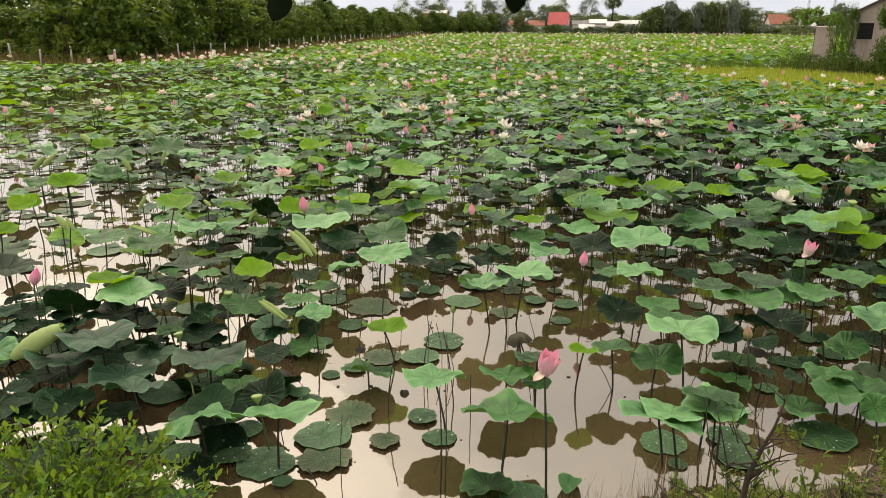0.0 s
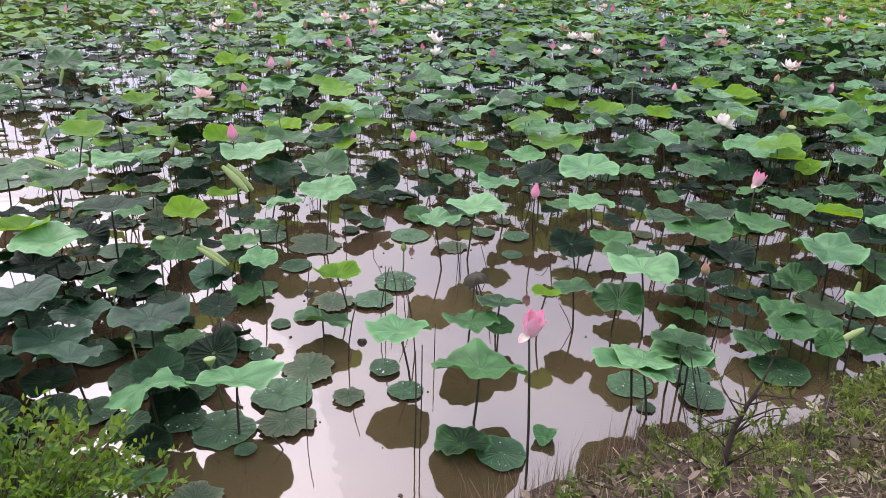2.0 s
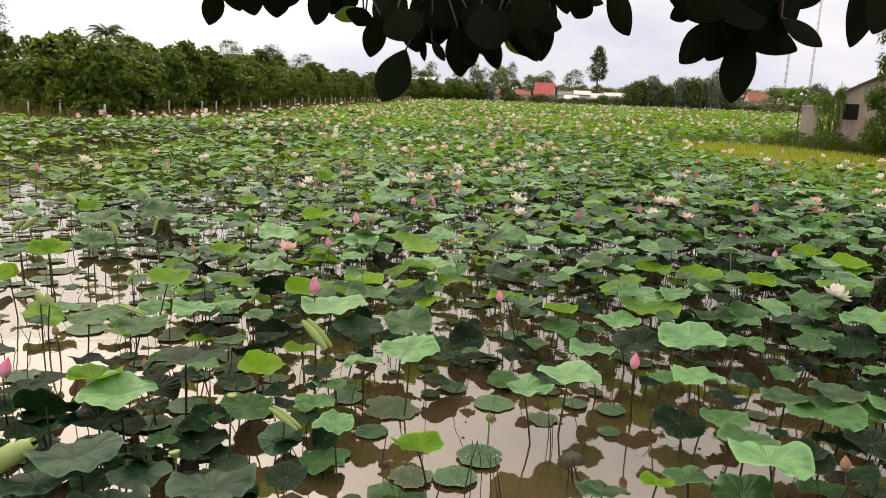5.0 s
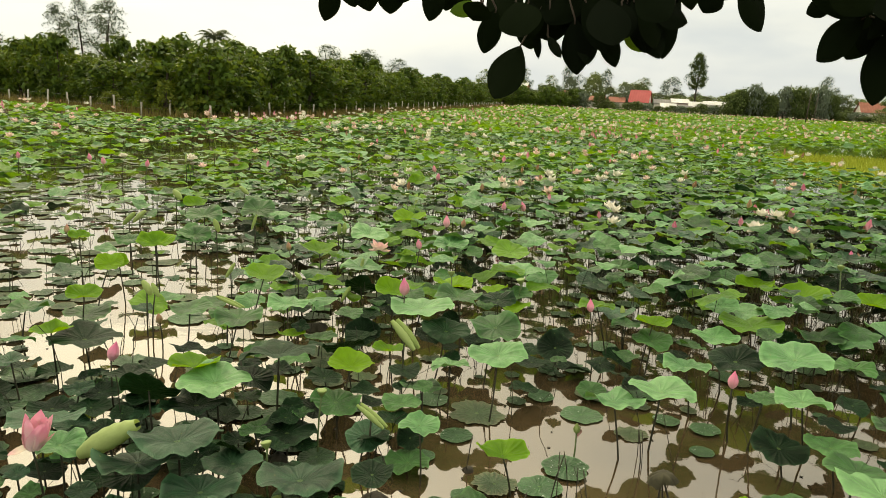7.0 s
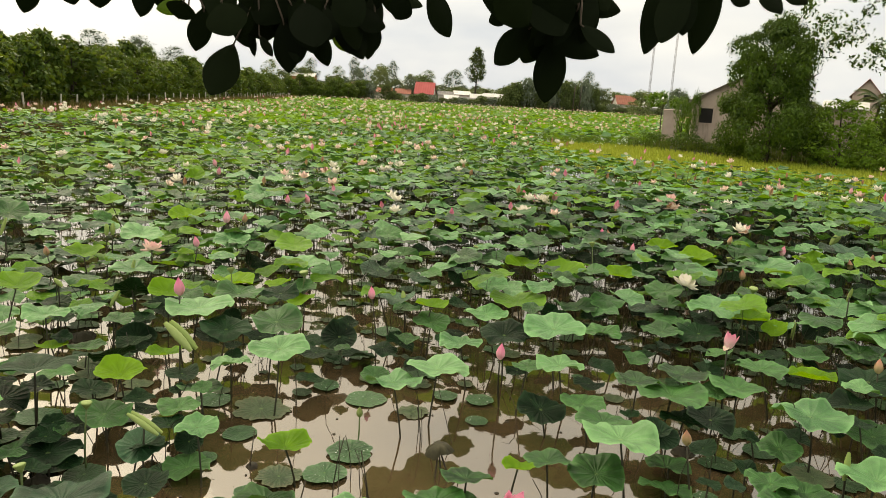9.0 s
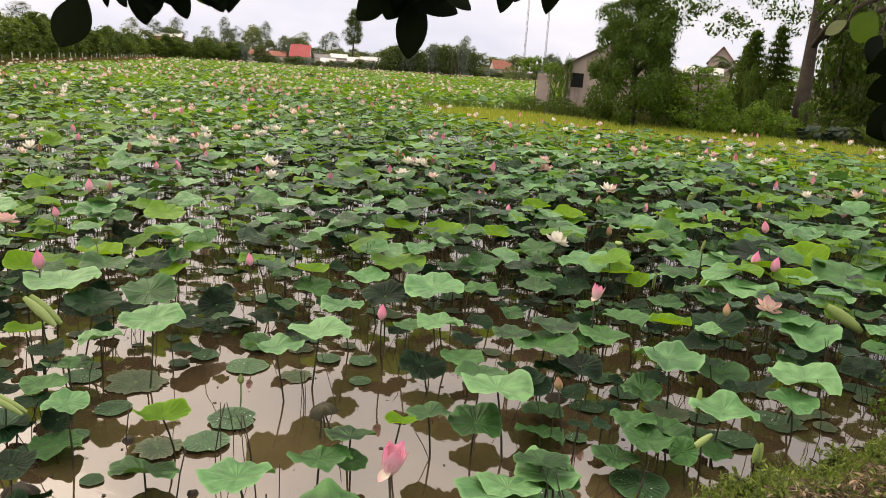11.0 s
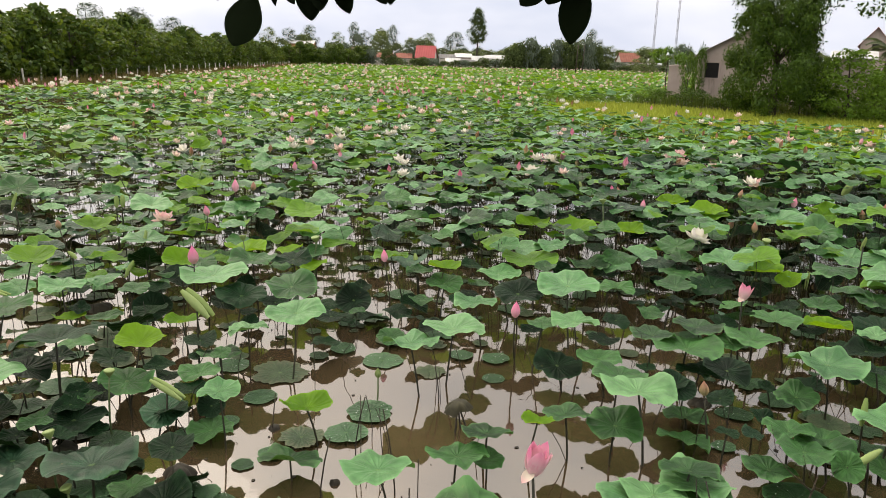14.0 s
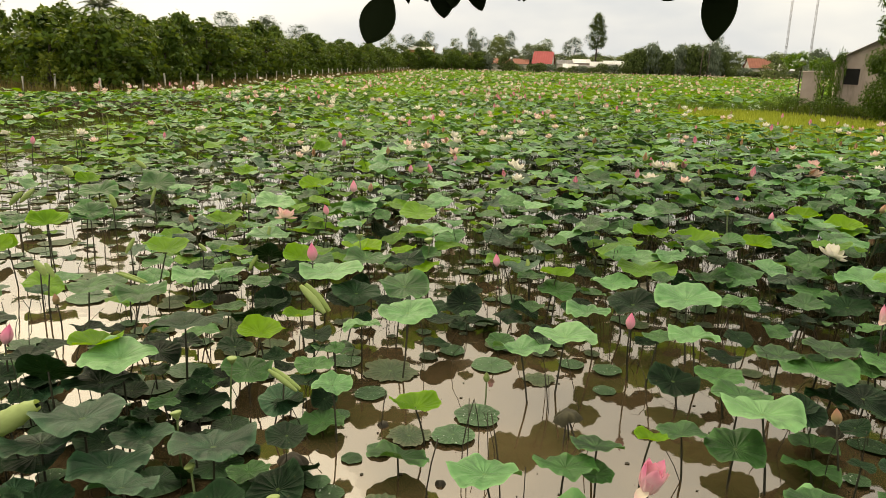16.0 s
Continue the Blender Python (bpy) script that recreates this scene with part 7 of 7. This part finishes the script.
hanging_leaf("y", (0.32, 2.39, 2.476), (0.26, 2.39, 2.466), 0.029)
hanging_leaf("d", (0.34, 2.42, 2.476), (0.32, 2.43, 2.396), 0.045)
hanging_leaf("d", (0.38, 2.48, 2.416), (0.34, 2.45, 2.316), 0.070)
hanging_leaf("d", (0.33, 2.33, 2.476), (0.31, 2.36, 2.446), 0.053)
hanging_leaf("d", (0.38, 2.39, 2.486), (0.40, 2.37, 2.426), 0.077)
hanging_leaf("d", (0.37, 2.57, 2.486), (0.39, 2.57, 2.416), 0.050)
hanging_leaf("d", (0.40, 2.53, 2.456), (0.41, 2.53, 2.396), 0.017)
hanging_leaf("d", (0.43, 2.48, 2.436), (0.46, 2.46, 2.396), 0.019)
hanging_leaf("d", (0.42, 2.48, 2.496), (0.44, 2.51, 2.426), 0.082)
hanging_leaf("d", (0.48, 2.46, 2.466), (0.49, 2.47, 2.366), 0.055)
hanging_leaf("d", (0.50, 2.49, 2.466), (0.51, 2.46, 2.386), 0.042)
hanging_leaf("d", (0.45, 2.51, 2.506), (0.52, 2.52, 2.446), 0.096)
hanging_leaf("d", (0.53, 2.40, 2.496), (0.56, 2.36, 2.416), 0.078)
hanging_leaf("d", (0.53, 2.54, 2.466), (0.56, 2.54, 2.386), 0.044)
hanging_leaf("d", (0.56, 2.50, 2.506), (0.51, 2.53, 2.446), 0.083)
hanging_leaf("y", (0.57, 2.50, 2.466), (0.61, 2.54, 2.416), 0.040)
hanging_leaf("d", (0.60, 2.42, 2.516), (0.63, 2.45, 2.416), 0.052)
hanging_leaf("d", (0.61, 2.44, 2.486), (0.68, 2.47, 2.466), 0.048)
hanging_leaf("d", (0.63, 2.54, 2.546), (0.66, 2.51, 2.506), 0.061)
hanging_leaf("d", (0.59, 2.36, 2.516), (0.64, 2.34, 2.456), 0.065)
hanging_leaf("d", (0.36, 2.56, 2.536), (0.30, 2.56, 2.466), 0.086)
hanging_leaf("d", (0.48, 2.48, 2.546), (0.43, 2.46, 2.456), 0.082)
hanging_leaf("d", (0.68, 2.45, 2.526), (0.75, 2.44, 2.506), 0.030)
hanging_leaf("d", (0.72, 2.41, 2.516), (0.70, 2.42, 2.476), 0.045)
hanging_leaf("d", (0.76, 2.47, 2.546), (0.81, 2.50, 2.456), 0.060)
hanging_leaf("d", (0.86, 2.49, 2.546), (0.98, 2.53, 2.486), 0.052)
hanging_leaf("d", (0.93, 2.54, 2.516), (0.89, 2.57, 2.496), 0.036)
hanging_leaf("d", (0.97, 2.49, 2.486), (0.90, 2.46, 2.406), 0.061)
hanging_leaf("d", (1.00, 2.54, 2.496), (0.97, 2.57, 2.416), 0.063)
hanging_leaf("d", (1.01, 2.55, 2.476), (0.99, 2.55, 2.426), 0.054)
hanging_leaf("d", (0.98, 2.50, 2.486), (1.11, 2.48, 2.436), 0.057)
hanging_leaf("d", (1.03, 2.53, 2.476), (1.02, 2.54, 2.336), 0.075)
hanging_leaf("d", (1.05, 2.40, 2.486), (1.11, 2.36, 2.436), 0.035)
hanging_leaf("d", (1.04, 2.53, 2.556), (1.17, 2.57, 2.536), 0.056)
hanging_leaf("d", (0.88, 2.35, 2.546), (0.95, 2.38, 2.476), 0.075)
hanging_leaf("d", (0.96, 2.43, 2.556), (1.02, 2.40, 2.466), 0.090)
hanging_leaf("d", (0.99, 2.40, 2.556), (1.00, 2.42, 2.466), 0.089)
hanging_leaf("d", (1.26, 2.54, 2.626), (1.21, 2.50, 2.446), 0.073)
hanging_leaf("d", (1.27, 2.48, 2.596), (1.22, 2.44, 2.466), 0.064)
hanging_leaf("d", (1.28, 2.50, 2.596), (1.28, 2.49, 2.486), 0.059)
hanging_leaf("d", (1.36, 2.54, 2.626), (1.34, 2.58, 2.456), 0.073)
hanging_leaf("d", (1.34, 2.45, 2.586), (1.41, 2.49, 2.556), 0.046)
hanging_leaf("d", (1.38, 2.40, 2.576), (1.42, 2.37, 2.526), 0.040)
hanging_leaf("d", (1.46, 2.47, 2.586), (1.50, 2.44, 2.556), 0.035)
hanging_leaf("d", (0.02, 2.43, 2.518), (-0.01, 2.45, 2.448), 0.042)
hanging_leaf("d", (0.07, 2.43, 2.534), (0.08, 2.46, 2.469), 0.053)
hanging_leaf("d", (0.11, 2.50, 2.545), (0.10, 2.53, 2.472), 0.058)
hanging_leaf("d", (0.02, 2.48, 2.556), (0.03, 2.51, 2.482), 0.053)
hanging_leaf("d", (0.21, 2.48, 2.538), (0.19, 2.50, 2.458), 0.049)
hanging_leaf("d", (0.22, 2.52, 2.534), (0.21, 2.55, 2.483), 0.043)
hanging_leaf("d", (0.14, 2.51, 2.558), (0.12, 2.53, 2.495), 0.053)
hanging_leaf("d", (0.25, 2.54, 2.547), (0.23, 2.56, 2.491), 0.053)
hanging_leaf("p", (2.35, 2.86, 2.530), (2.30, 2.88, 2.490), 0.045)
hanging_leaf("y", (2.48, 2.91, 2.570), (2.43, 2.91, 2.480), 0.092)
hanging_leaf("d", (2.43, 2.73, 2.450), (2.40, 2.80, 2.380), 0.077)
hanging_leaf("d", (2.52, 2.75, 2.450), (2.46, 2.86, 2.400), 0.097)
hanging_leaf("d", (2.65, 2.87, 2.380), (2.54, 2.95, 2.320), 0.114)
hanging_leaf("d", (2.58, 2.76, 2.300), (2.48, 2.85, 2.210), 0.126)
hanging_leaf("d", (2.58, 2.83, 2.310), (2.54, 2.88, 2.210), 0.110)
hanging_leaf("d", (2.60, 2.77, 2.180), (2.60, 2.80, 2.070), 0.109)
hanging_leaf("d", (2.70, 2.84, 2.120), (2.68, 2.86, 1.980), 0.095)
hanging_leaf("d", (2.60, 2.72, 2.070), (2.58, 2.78, 1.980), 0.072)
hanging_leaf("d", (2.45, 2.79, 2.530), (2.47, 2.74, 2.430), 0.070)
hanging_leaf("d", (2.63, 2.92, 2.580), (2.63, 2.92, 2.460), 0.115)
hanging_leaf("d", (2.49, 2.88, 2.500), (2.44, 2.85, 2.420), 0.073)
hanging_leaf("d", (2.57, 2.75, 2.230), (2.50, 2.82, 2.250), 0.108)
hanging_leaf("d", (2.50, 2.65, 2.360), (2.44, 2.73, 2.340), 0.120)


# ---- the near bank ----
BANK = [(0.2, 2.3), (1.05, 3.0), (1.5, 3.45), (2.4, 3.74), (3.3, 4.25), (4.2, 4.47), (5.5, 4.77), (7.2, 5.9), (7.5, 3.5), (4, 2.2), (1.5, 1.9)]


def on_bank(n, polygon=BANK):
    p = scattered(polygon, n)
    return p, ground_height(p[:, 0], p[:, 1])


p, z = on_bank(10000)
a, h = RNG.uniform(0, 6.28, len(p)), RNG.uniform(0.03, 0.17, len(p))
tilt = RNG.uniform(-0.25, 0.35, len(p))
w = RNG.uniform(0.001, 0.003, len(p))
u = np.stack([np.cos(a) * np.cos(tilt), np.sin(a) * np.cos(tilt), np.sin(tilt)], -1) * h[:, None]
s = np.stack([-np.sin(a), np.cos(a), 0 * a], -1) * w[:, None]
c = np.c_[p, z + 0.012 + 0.02 * RNG.uniform(0, 1, len(p))]
v = np.stack([c - u / 2 - s, c - u / 2 + s, c + u / 2 + s * 0.5 + (0, 0, 0.002), c + u / 2 - s * 0.5], 1)
f = np.array([(0, 1, 2), (0, 2, 3)])[None] + (np.arange(len(p)) * 4)[:, None, None]
tagged(placed("dry_straw", mesh_of("dry_straw", v.reshape(-1, 3), f.reshape(-1, 3)), STRAW), "dry brown straw lying on the bank", "straw", kind="stuff")

LITTER = foliage_material("leaf_litter", (0.016, 0.010, 0.006), (0.115, 0.070, 0.038), (0.50, 0.42, 0.32), (0.12, 0.08, 0.03), 0.1, 0.7, 1.5)
p, z = on_bank(9000)
ok = RNG.uniform(0, 1, len(p)) < np.clip(0.55 + 0.5 * patchy(p[:, 0], p[:, 1], 0.5, 41) + 0.5 * edge_distance(p[:, 0], p[:, 1], POND), 0.1, 1)
p, z = p[ok], z[ok]
curled = np.array([(0, -0.5, 0), (0.22, -0.1, 0.16), (0.0, 0.0, 0.02), (-0.22, -0.1, 0.16), (0.12, 0.3, 0.10), (0, 0.5, 0.08), (-0.12, 0.3, 0.10)])
v, f, _ = stamped(curled, np.array([(0, 1, 2), (0, 2, 3), (1, 4, 2), (2, 6, 3), (4, 5, 2), (2, 5, 6)]), leaning(RNG.normal(0, 0.6, len(p)), RNG.uniform(0, 6.28, len(p)), RNG.uniform(0, 6.28, len(p))) * RNG.uniform(0.012, 0.055, len(p))[:, None, None], np.c_[p, z + RNG.uniform(0.005, 0.03, len(p))])
tagged(placed("fallen_leaves", mesh_of("fallen_leaves", v, f, None, False), LITTER), "dead brown leaves scattered on the bank", "leaf litter", kind="stuff")

p, z = on_bank(26000)
green = patchy(p[:, 0], p[:, 1], 0.34, 51) + 0.25 * RNG.normal(0, 1, len(p)) - 0.9 * (edge_distance(p[:, 0], p[:, 1], POND) - 0.25) - 0.5 * (p[:, 0] < 1.9)
p, z = p[green > 0.08], z[green > 0.08]
tagged(placed("ground_cover", mesh_of("ground_cover", *leaf_cloud(np.c_[p, z + 0.02 + 0.04 * RNG.uniform(0, 1, len(p))], 0.02, 2, 0.027, 53, 0.8, 1.7), None, False), WEED), "low green weeds covering the bank", "weeds", kind="stuff")

p, z = on_bank(30000)
ok = patchy(p[:, 0], p[:, 1], 0.42, 31) + 0.3 * RNG.normal(0, 1, len(p)) - 0.9 * (edge_distance(p[:, 0], p[:, 1], POND) - 0.3) - 0.4 * (p[:, 0] < 1.9) > 0.05
tagged(placed("bank_grass", grass_mesh("bank_grass", p[ok], z[ok] - 0.01, (0.02, 0.10), (0.003, 0.008), 0.8), GRASS), "thin green grass on the bank", "grass", kind="stuff")
p, z = on_bank(900)
tagged(placed("dry_grass", grass_mesh("dry_grass", p, z - 0.01, (0.06, 0.24), (0.002, 0.004), 0.6), STRAW), "dry standing grass stems on the bank", "grass", kind="stuff")


p = scattered([(0.75, 2.85), (1.2, 3.25), (1.75, 3.75), (1.95, 3.6), (1.4, 3.1), (0.9, 2.7)], 420)
tagged(placed("reddish_grass", grass_mesh("reddish_grass", p, ground_height(p[:, 0], p[:, 1]) - 0.01, (0.10, 0.34), (0.0016, 0.003), 0.5), LITTER), "thin reddish dry grass at the water's edge", "grass", kind="stuff")


def weed(x, y, height, seed, mat=WEED, size=0.045, leaves=34):
    """A small leafy weed: a few stems with leaves along them."""
    z = float(ground_height(np.array(x), np.array(y)))
    root = thing("weed", (x, y, z), "small leafy green weed on the bank", "weed", "weeds on the bank")
    rng = np.random.default_rng(seed)
    pts = []
    for _ in range(4):
        a, l = rng.uniform(0, 6.28), height * rng.uniform(0.6, 1.1)
        end = np.array((0.35 * l * math.cos(a), 0.35 * l * math.sin(a), l))
        placed("stem", mesh_of("stem", *tube([(0, 0, -0.02), end * (0.5, 0.5, 0.55), end], (0.004, 0.003, 0.001), 4)), STALK_GREEN, root)
        pts += [end * (t, t, t) for t in rng.uniform(0.25, 1.0, leaves // 4)]
    pts = np.array(pts)
    out = rng.normal(0, 0.8, pts.shape) + pts / (np.linalg.norm(pts, axis=1)[:, None] + 1e-9) * (1, 1, 0.3)
    placed("foliage", mesh_of("foliage", *leafy(pts + rng.normal(0, 0.01, pts.shape), out, size * 1.15, seed), None, False), mat, root)


p, z = on_bank(480)
for k, (x, y) in enumerate(p[patchy(p[:, 0], p[:, 1], 0.6, 77) > -0.25][:240]):
    weed(float(x), float(y), dice.uniform(0.04, 0.17), 520 + k, WEED, dice.uniform(0.018, 0.042))

for k in range(30):
    x = dice.uniform(1.75, 4.6)
    y = float(np.interp(x, [1.45, 1.95, 2.4, 2.7, 3.3, 4.2, 5.5], [3.55, 3.72, 3.82, 3.95, 4.33, 4.55, 4.85])) - abs(dice.gauss(0.05, 0.28)) - 0.04
    weed(x, y, dice.uniform(0.07, 0.20), 800 + k, WEED, dice.uniform(0.020, 0.042), 44)

# the leafy shrub at the water's edge
shrub = thing("shrub", (-0.74, 2.60, 0.14), "dense leafy shrub with glossy light green shoots", "shrub")
pts, ways, tips, tipways = [], [], [], []
rng = np.random.default_rng(600)
for k in range(230):
    a, up = rng.uniform(0, 6.28), rng.uniform(0.1, 1.35)
    l = rng.uniform(0.40, 0.70)
    end = np.array((l * 1.08 * math.cos(a) * math.cos(up), l * 0.88 * math.sin(a) * math.cos(up), 0.04 + l * math.sin(up) * 0.92))
    placed("stem", mesh_of("stem", *tube([(0, 0, -0.1), end * (0.45, 0.45, 0.6), end], (0.007, 0.004, 0.0012), 4)), BARK, shrub)
    out = end / np.linalg.norm(end)
    for t in np.linspace(0.45, 0.98, 24):
        pts.append(end * t + rng.normal(0, 0.016, 3))
        q = rng.normal(0, 1, 3)
        ways.append(0.7 * q / np.linalg.norm(q) + 0.5 * out + (0, 0, 0.2))
    for t in np.linspace(0.94, 1.06, 6):
        tips.append(end * t + rng.normal(0, 0.010, 3))
        q = rng.normal(0, 1, 3)
        tipways.append(0.6 * q / np.linalg.norm(q) + 0.5 * out + (0, 0, 0.5))
placed("foliage", mesh_of("foliage", *leafy(np.array(pts), np.array(ways), 0.044, 601), None, False), SHRUB, shrub)
# fresh green raised further to paint light on the shrub's outer leaves
YOUNG_SHOOT = foliage_material("young_shoots", (0.045, 0.095, 0.008), (0.085, 0.16, 0.013), (0.17, 0.26, 0.028), (0.26, 0.38, 0.03), 0.32, 0.4, 3.0, 0.2)
placed("young_foliage", mesh_of("young_foliage", *leafy(np.array(tips), np.array(tipways), 0.042, 602), None, False), YOUNG_SHOOT, shrub, "pale fresh shoots, toned up for light on top")


def small_shrub(x, y, wide, high, seed, label):
    z = float(ground_height(np.array(x), np.array(y)))
    root = thing("shrub", (x, y, z), label, "shrub")
    for a in np.linspace(0, 5.5, 9):
        placed("stem", mesh_of("stem", *tube([(0, 0, -0.05), (0.25 * wide * math.cos(a), 0.25 * wide * math.sin(a), 0.5 * high), (0.45 * wide * math.cos(a), 0.45 * wide * math.sin(a), 0.9 * high)], (0.006, 0.004, 0.002), 4)), BARK, root)
    placed("foliage", mesh_of("foliage", *leaf_cloud(crown_points(40, wide, 0.3 * high, high, seed, 0.7, 0.3), 0.05, 12, 0.05, seed, 0.9, 2.0), None, False), SHRUB, root)


small_shrub(5.12, 4.86, 0.6, 0.6, 610, "small dark leafy shrub at the water's edge")
small_shrub(-1.9, 2.1, 0.9, 0.6, 611, "low leafy shrub on the bank")

# a dry sapling with a few leaves left
sap = thing("dry_sapling", (1.97, 3.16, 0.12), "thin brown sapling with bare forked twigs and few leaves", "sapling")
SAP_BARK = plain_material("sapling_bark", (0.012, 0.008, 0.005), (0.042, 0.031, 0.018), 9.0, 0.95, 0.8, 0.006, 60.0)
SAP_LEAF = foliage_material("sapling_leaves", (0.03, 0.055, 0.008), (0.08, 0.125, 0.018), (0.17, 0.21, 0.035), (0.2, 0.26, 0.03), 0.3, 0.5, 3.0)
stem = np.array([(0, 0, -0.03), (0.02, 0.01, 0.10), (0.045, 0.03, 0.22), (0.06, 0.05, 0.36), (0.10, 0.07, 0.47), (0.15, 0.09, 0.58), (0.19, 0.10, 0.76)])
placed("stem", mesh_of("stem", *tube(stem, (0.019, 0.016, 0.014, 0.012, 0.010, 0.006, 0.002), 8)), SAP_BARK, sap)
rng = np.random.default_rng(640)
tufts, tuftways = [], []
for k in range(22):
    s0 = rng.uniform(0.12, 0.95)
    at0 = np.array([np.interp(s0, np.linspace(0, 1, 7), stem[:, q]) for q in range(3)])
    a, l = rng.uniform(0, 6.28), rng.uniform(0.12, 0.34) * (1.15 - 0.6 * s0)
    end = at0 + (l * math.cos(a), l * math.sin(a), l * rng.uniform(0.25, 0.9))
    mid = (at0 + end) / 2 + rng.normal(0, 0.018, 3)
    r0 = 0.0065 * (1.15 - 0.75 * s0)
    placed("twig", mesh_of("twig", *tube([at0, mid, end], (r0, r0 * 0.6, 0.0009), 5)), SAP_BARK, sap)
    for j in range(2):
        fork = mid + (end - mid) * rng.uniform(0, 0.7)
        tip = fork + rng.normal(0, 0.05, 3) + (0, 0, 0.05)
        placed("twig", mesh_of("twig", *tube([fork, (fork + tip) / 2 + rng.normal(0, 0.006, 3), tip], (r0 * 0.5, r0 * 0.35, 0.0007), 4)), SAP_BARK, sap)
        if k % 4 == 1 or at0[2] < 0.12:
            for _ in range(5):
                tufts.append(tip + rng.normal(0, 0.014, 3))
                tuftways.append(rng.normal(0, 0.6, 3) + (0, 0, 0.3))
placed("foliage", mesh_of("foliage", *leafy(np.array(tufts), np.array(tuftways), 0.042, 641, 3.0), None, False), SAP_LEAF, sap)

# large pale dead leaves, sticks and a heap of dry brown brushwood on the bank
p, z = on_bank(1100)
curl = leafy(np.c_[p, z + 0.022], RNG.normal(0, 1, (len(p), 3)) * (1, 1, 0.25), 0.07, 650, 2.0)
tagged(placed("dead_leaves", mesh_of("dead_leaves", *curl, None, False), LITTER), "large dry curled leaves lying on the bank", "leaf litter", kind="stuff")
sticks = []
p, z = on_bank(150)
for (x, y), h in zip(p, z):
    a, l = RNG.uniform(0, 6.28), RNG.uniform(0.12, 0.45)
    d = np.array((math.cos(a), math.sin(a), RNG.uniform(-0.05, 0.25))) * l / 2
    c = np.array((x, y, h + 0.03))
    sticks.append(tube([c - d, c + RNG.normal(0, 0.012, 3), c + d], RNG.uniform(0.002, 0.006), 5))
tagged(placed("dry_sticks", mesh_of("dry_sticks", *merged(*sticks)), SAP_BARK), "dry brown sticks scattered on the bank", "sticks", kind="stuff")
heap = [(2.55, 3.35), (3.3, 3.9), (4.4, 4.3), (5.2, 4.2), (5.0, 3.0), (3.2, 2.7)]
p = scattered(heap, 5200)
z = ground_height(p[:, 0], p[:, 1]) + 0.16 * np.clip(edge_distance(p[:, 0], p[:, 1], heap) / 0.35, 0, 1) * RNG.uniform(0, 1, len(p))
BROWN = foliage_material("brown_brush", (0.014, 0.009, 0.005), (0.085, 0.058, 0.032), (0.40, 0.31, 0.20), (0.15, 0.09, 0.03), 0.12, 0.8, 1.5)
tagged(placed("dry_brush", mesh_of("dry_brush", *leafy(np.c_[p, z], RNG.normal(0, 1, (len(p), 3)) * (1, 1, 0.5), 0.052, 652, 4.0), None, False), BROWN), "heap of dry brown brush and leaves", "brush", kind="stuff")

# soft light green herbs along the water's edge
edge_x = 1.6 + 3.6 * RNG.uniform(0, 1, 620) ** 0.8
edge_y = np.interp(edge_x, [1.05, 1.45, 1.95, 2.4, 2.7, 3.3, 4.2, 5.5], [3.2, 3.55, 3.72, 3.82, 3.95, 4.33, 4.55, 4.85]) - np.abs(RNG.normal(0.05, 0.22, 620)) - 0.05
ok = patchy(edge_x, edge_y, 0.3, 91) > 0.0
edge = np.c_[edge_x, edge_y][ok]
base = np.c_[edge, ground_height(edge[:, 0], edge[:, 1])]
tall = 0.015 + 0.085 * RNG.uniform(0, 1, len(edge)) ** 2
up = np.repeat(base, 12, axis=0) + np.c_[RNG.normal(0, 0.022, (len(edge) * 12, 2)), np.repeat(tall, 12) * RNG.uniform(0.15, 1, len(edge) * 12)]
HERB = foliage_material("edge_herbs", (0.0425, 0.0723, 0.0102), (0.1105, 0.1615, 0.0255), (0.2210, 0.2720, 0.0595), (0.2125, 0.2890, 0.0425), 0.32, 0.5, 2.0)
tagged(placed("edge_herbs", mesh_of("edge_herbs", *leafy(up, RNG.normal(0, 0.7, up.shape) + (0, 0, 0.5), 0.040, 655, 3.4), None, False), HERB), "soft light green herbs along the water's edge", "herbs", kind="stuff")
tagged(placed("edge_grass", grass_mesh("edge_grass", edge[::2], base[::2, 2] - 0.01, (0.03, 0.14), (0.003, 0.007), 0.5), HERB), "taller green grass at the water's edge", "grass", kind="stuff")
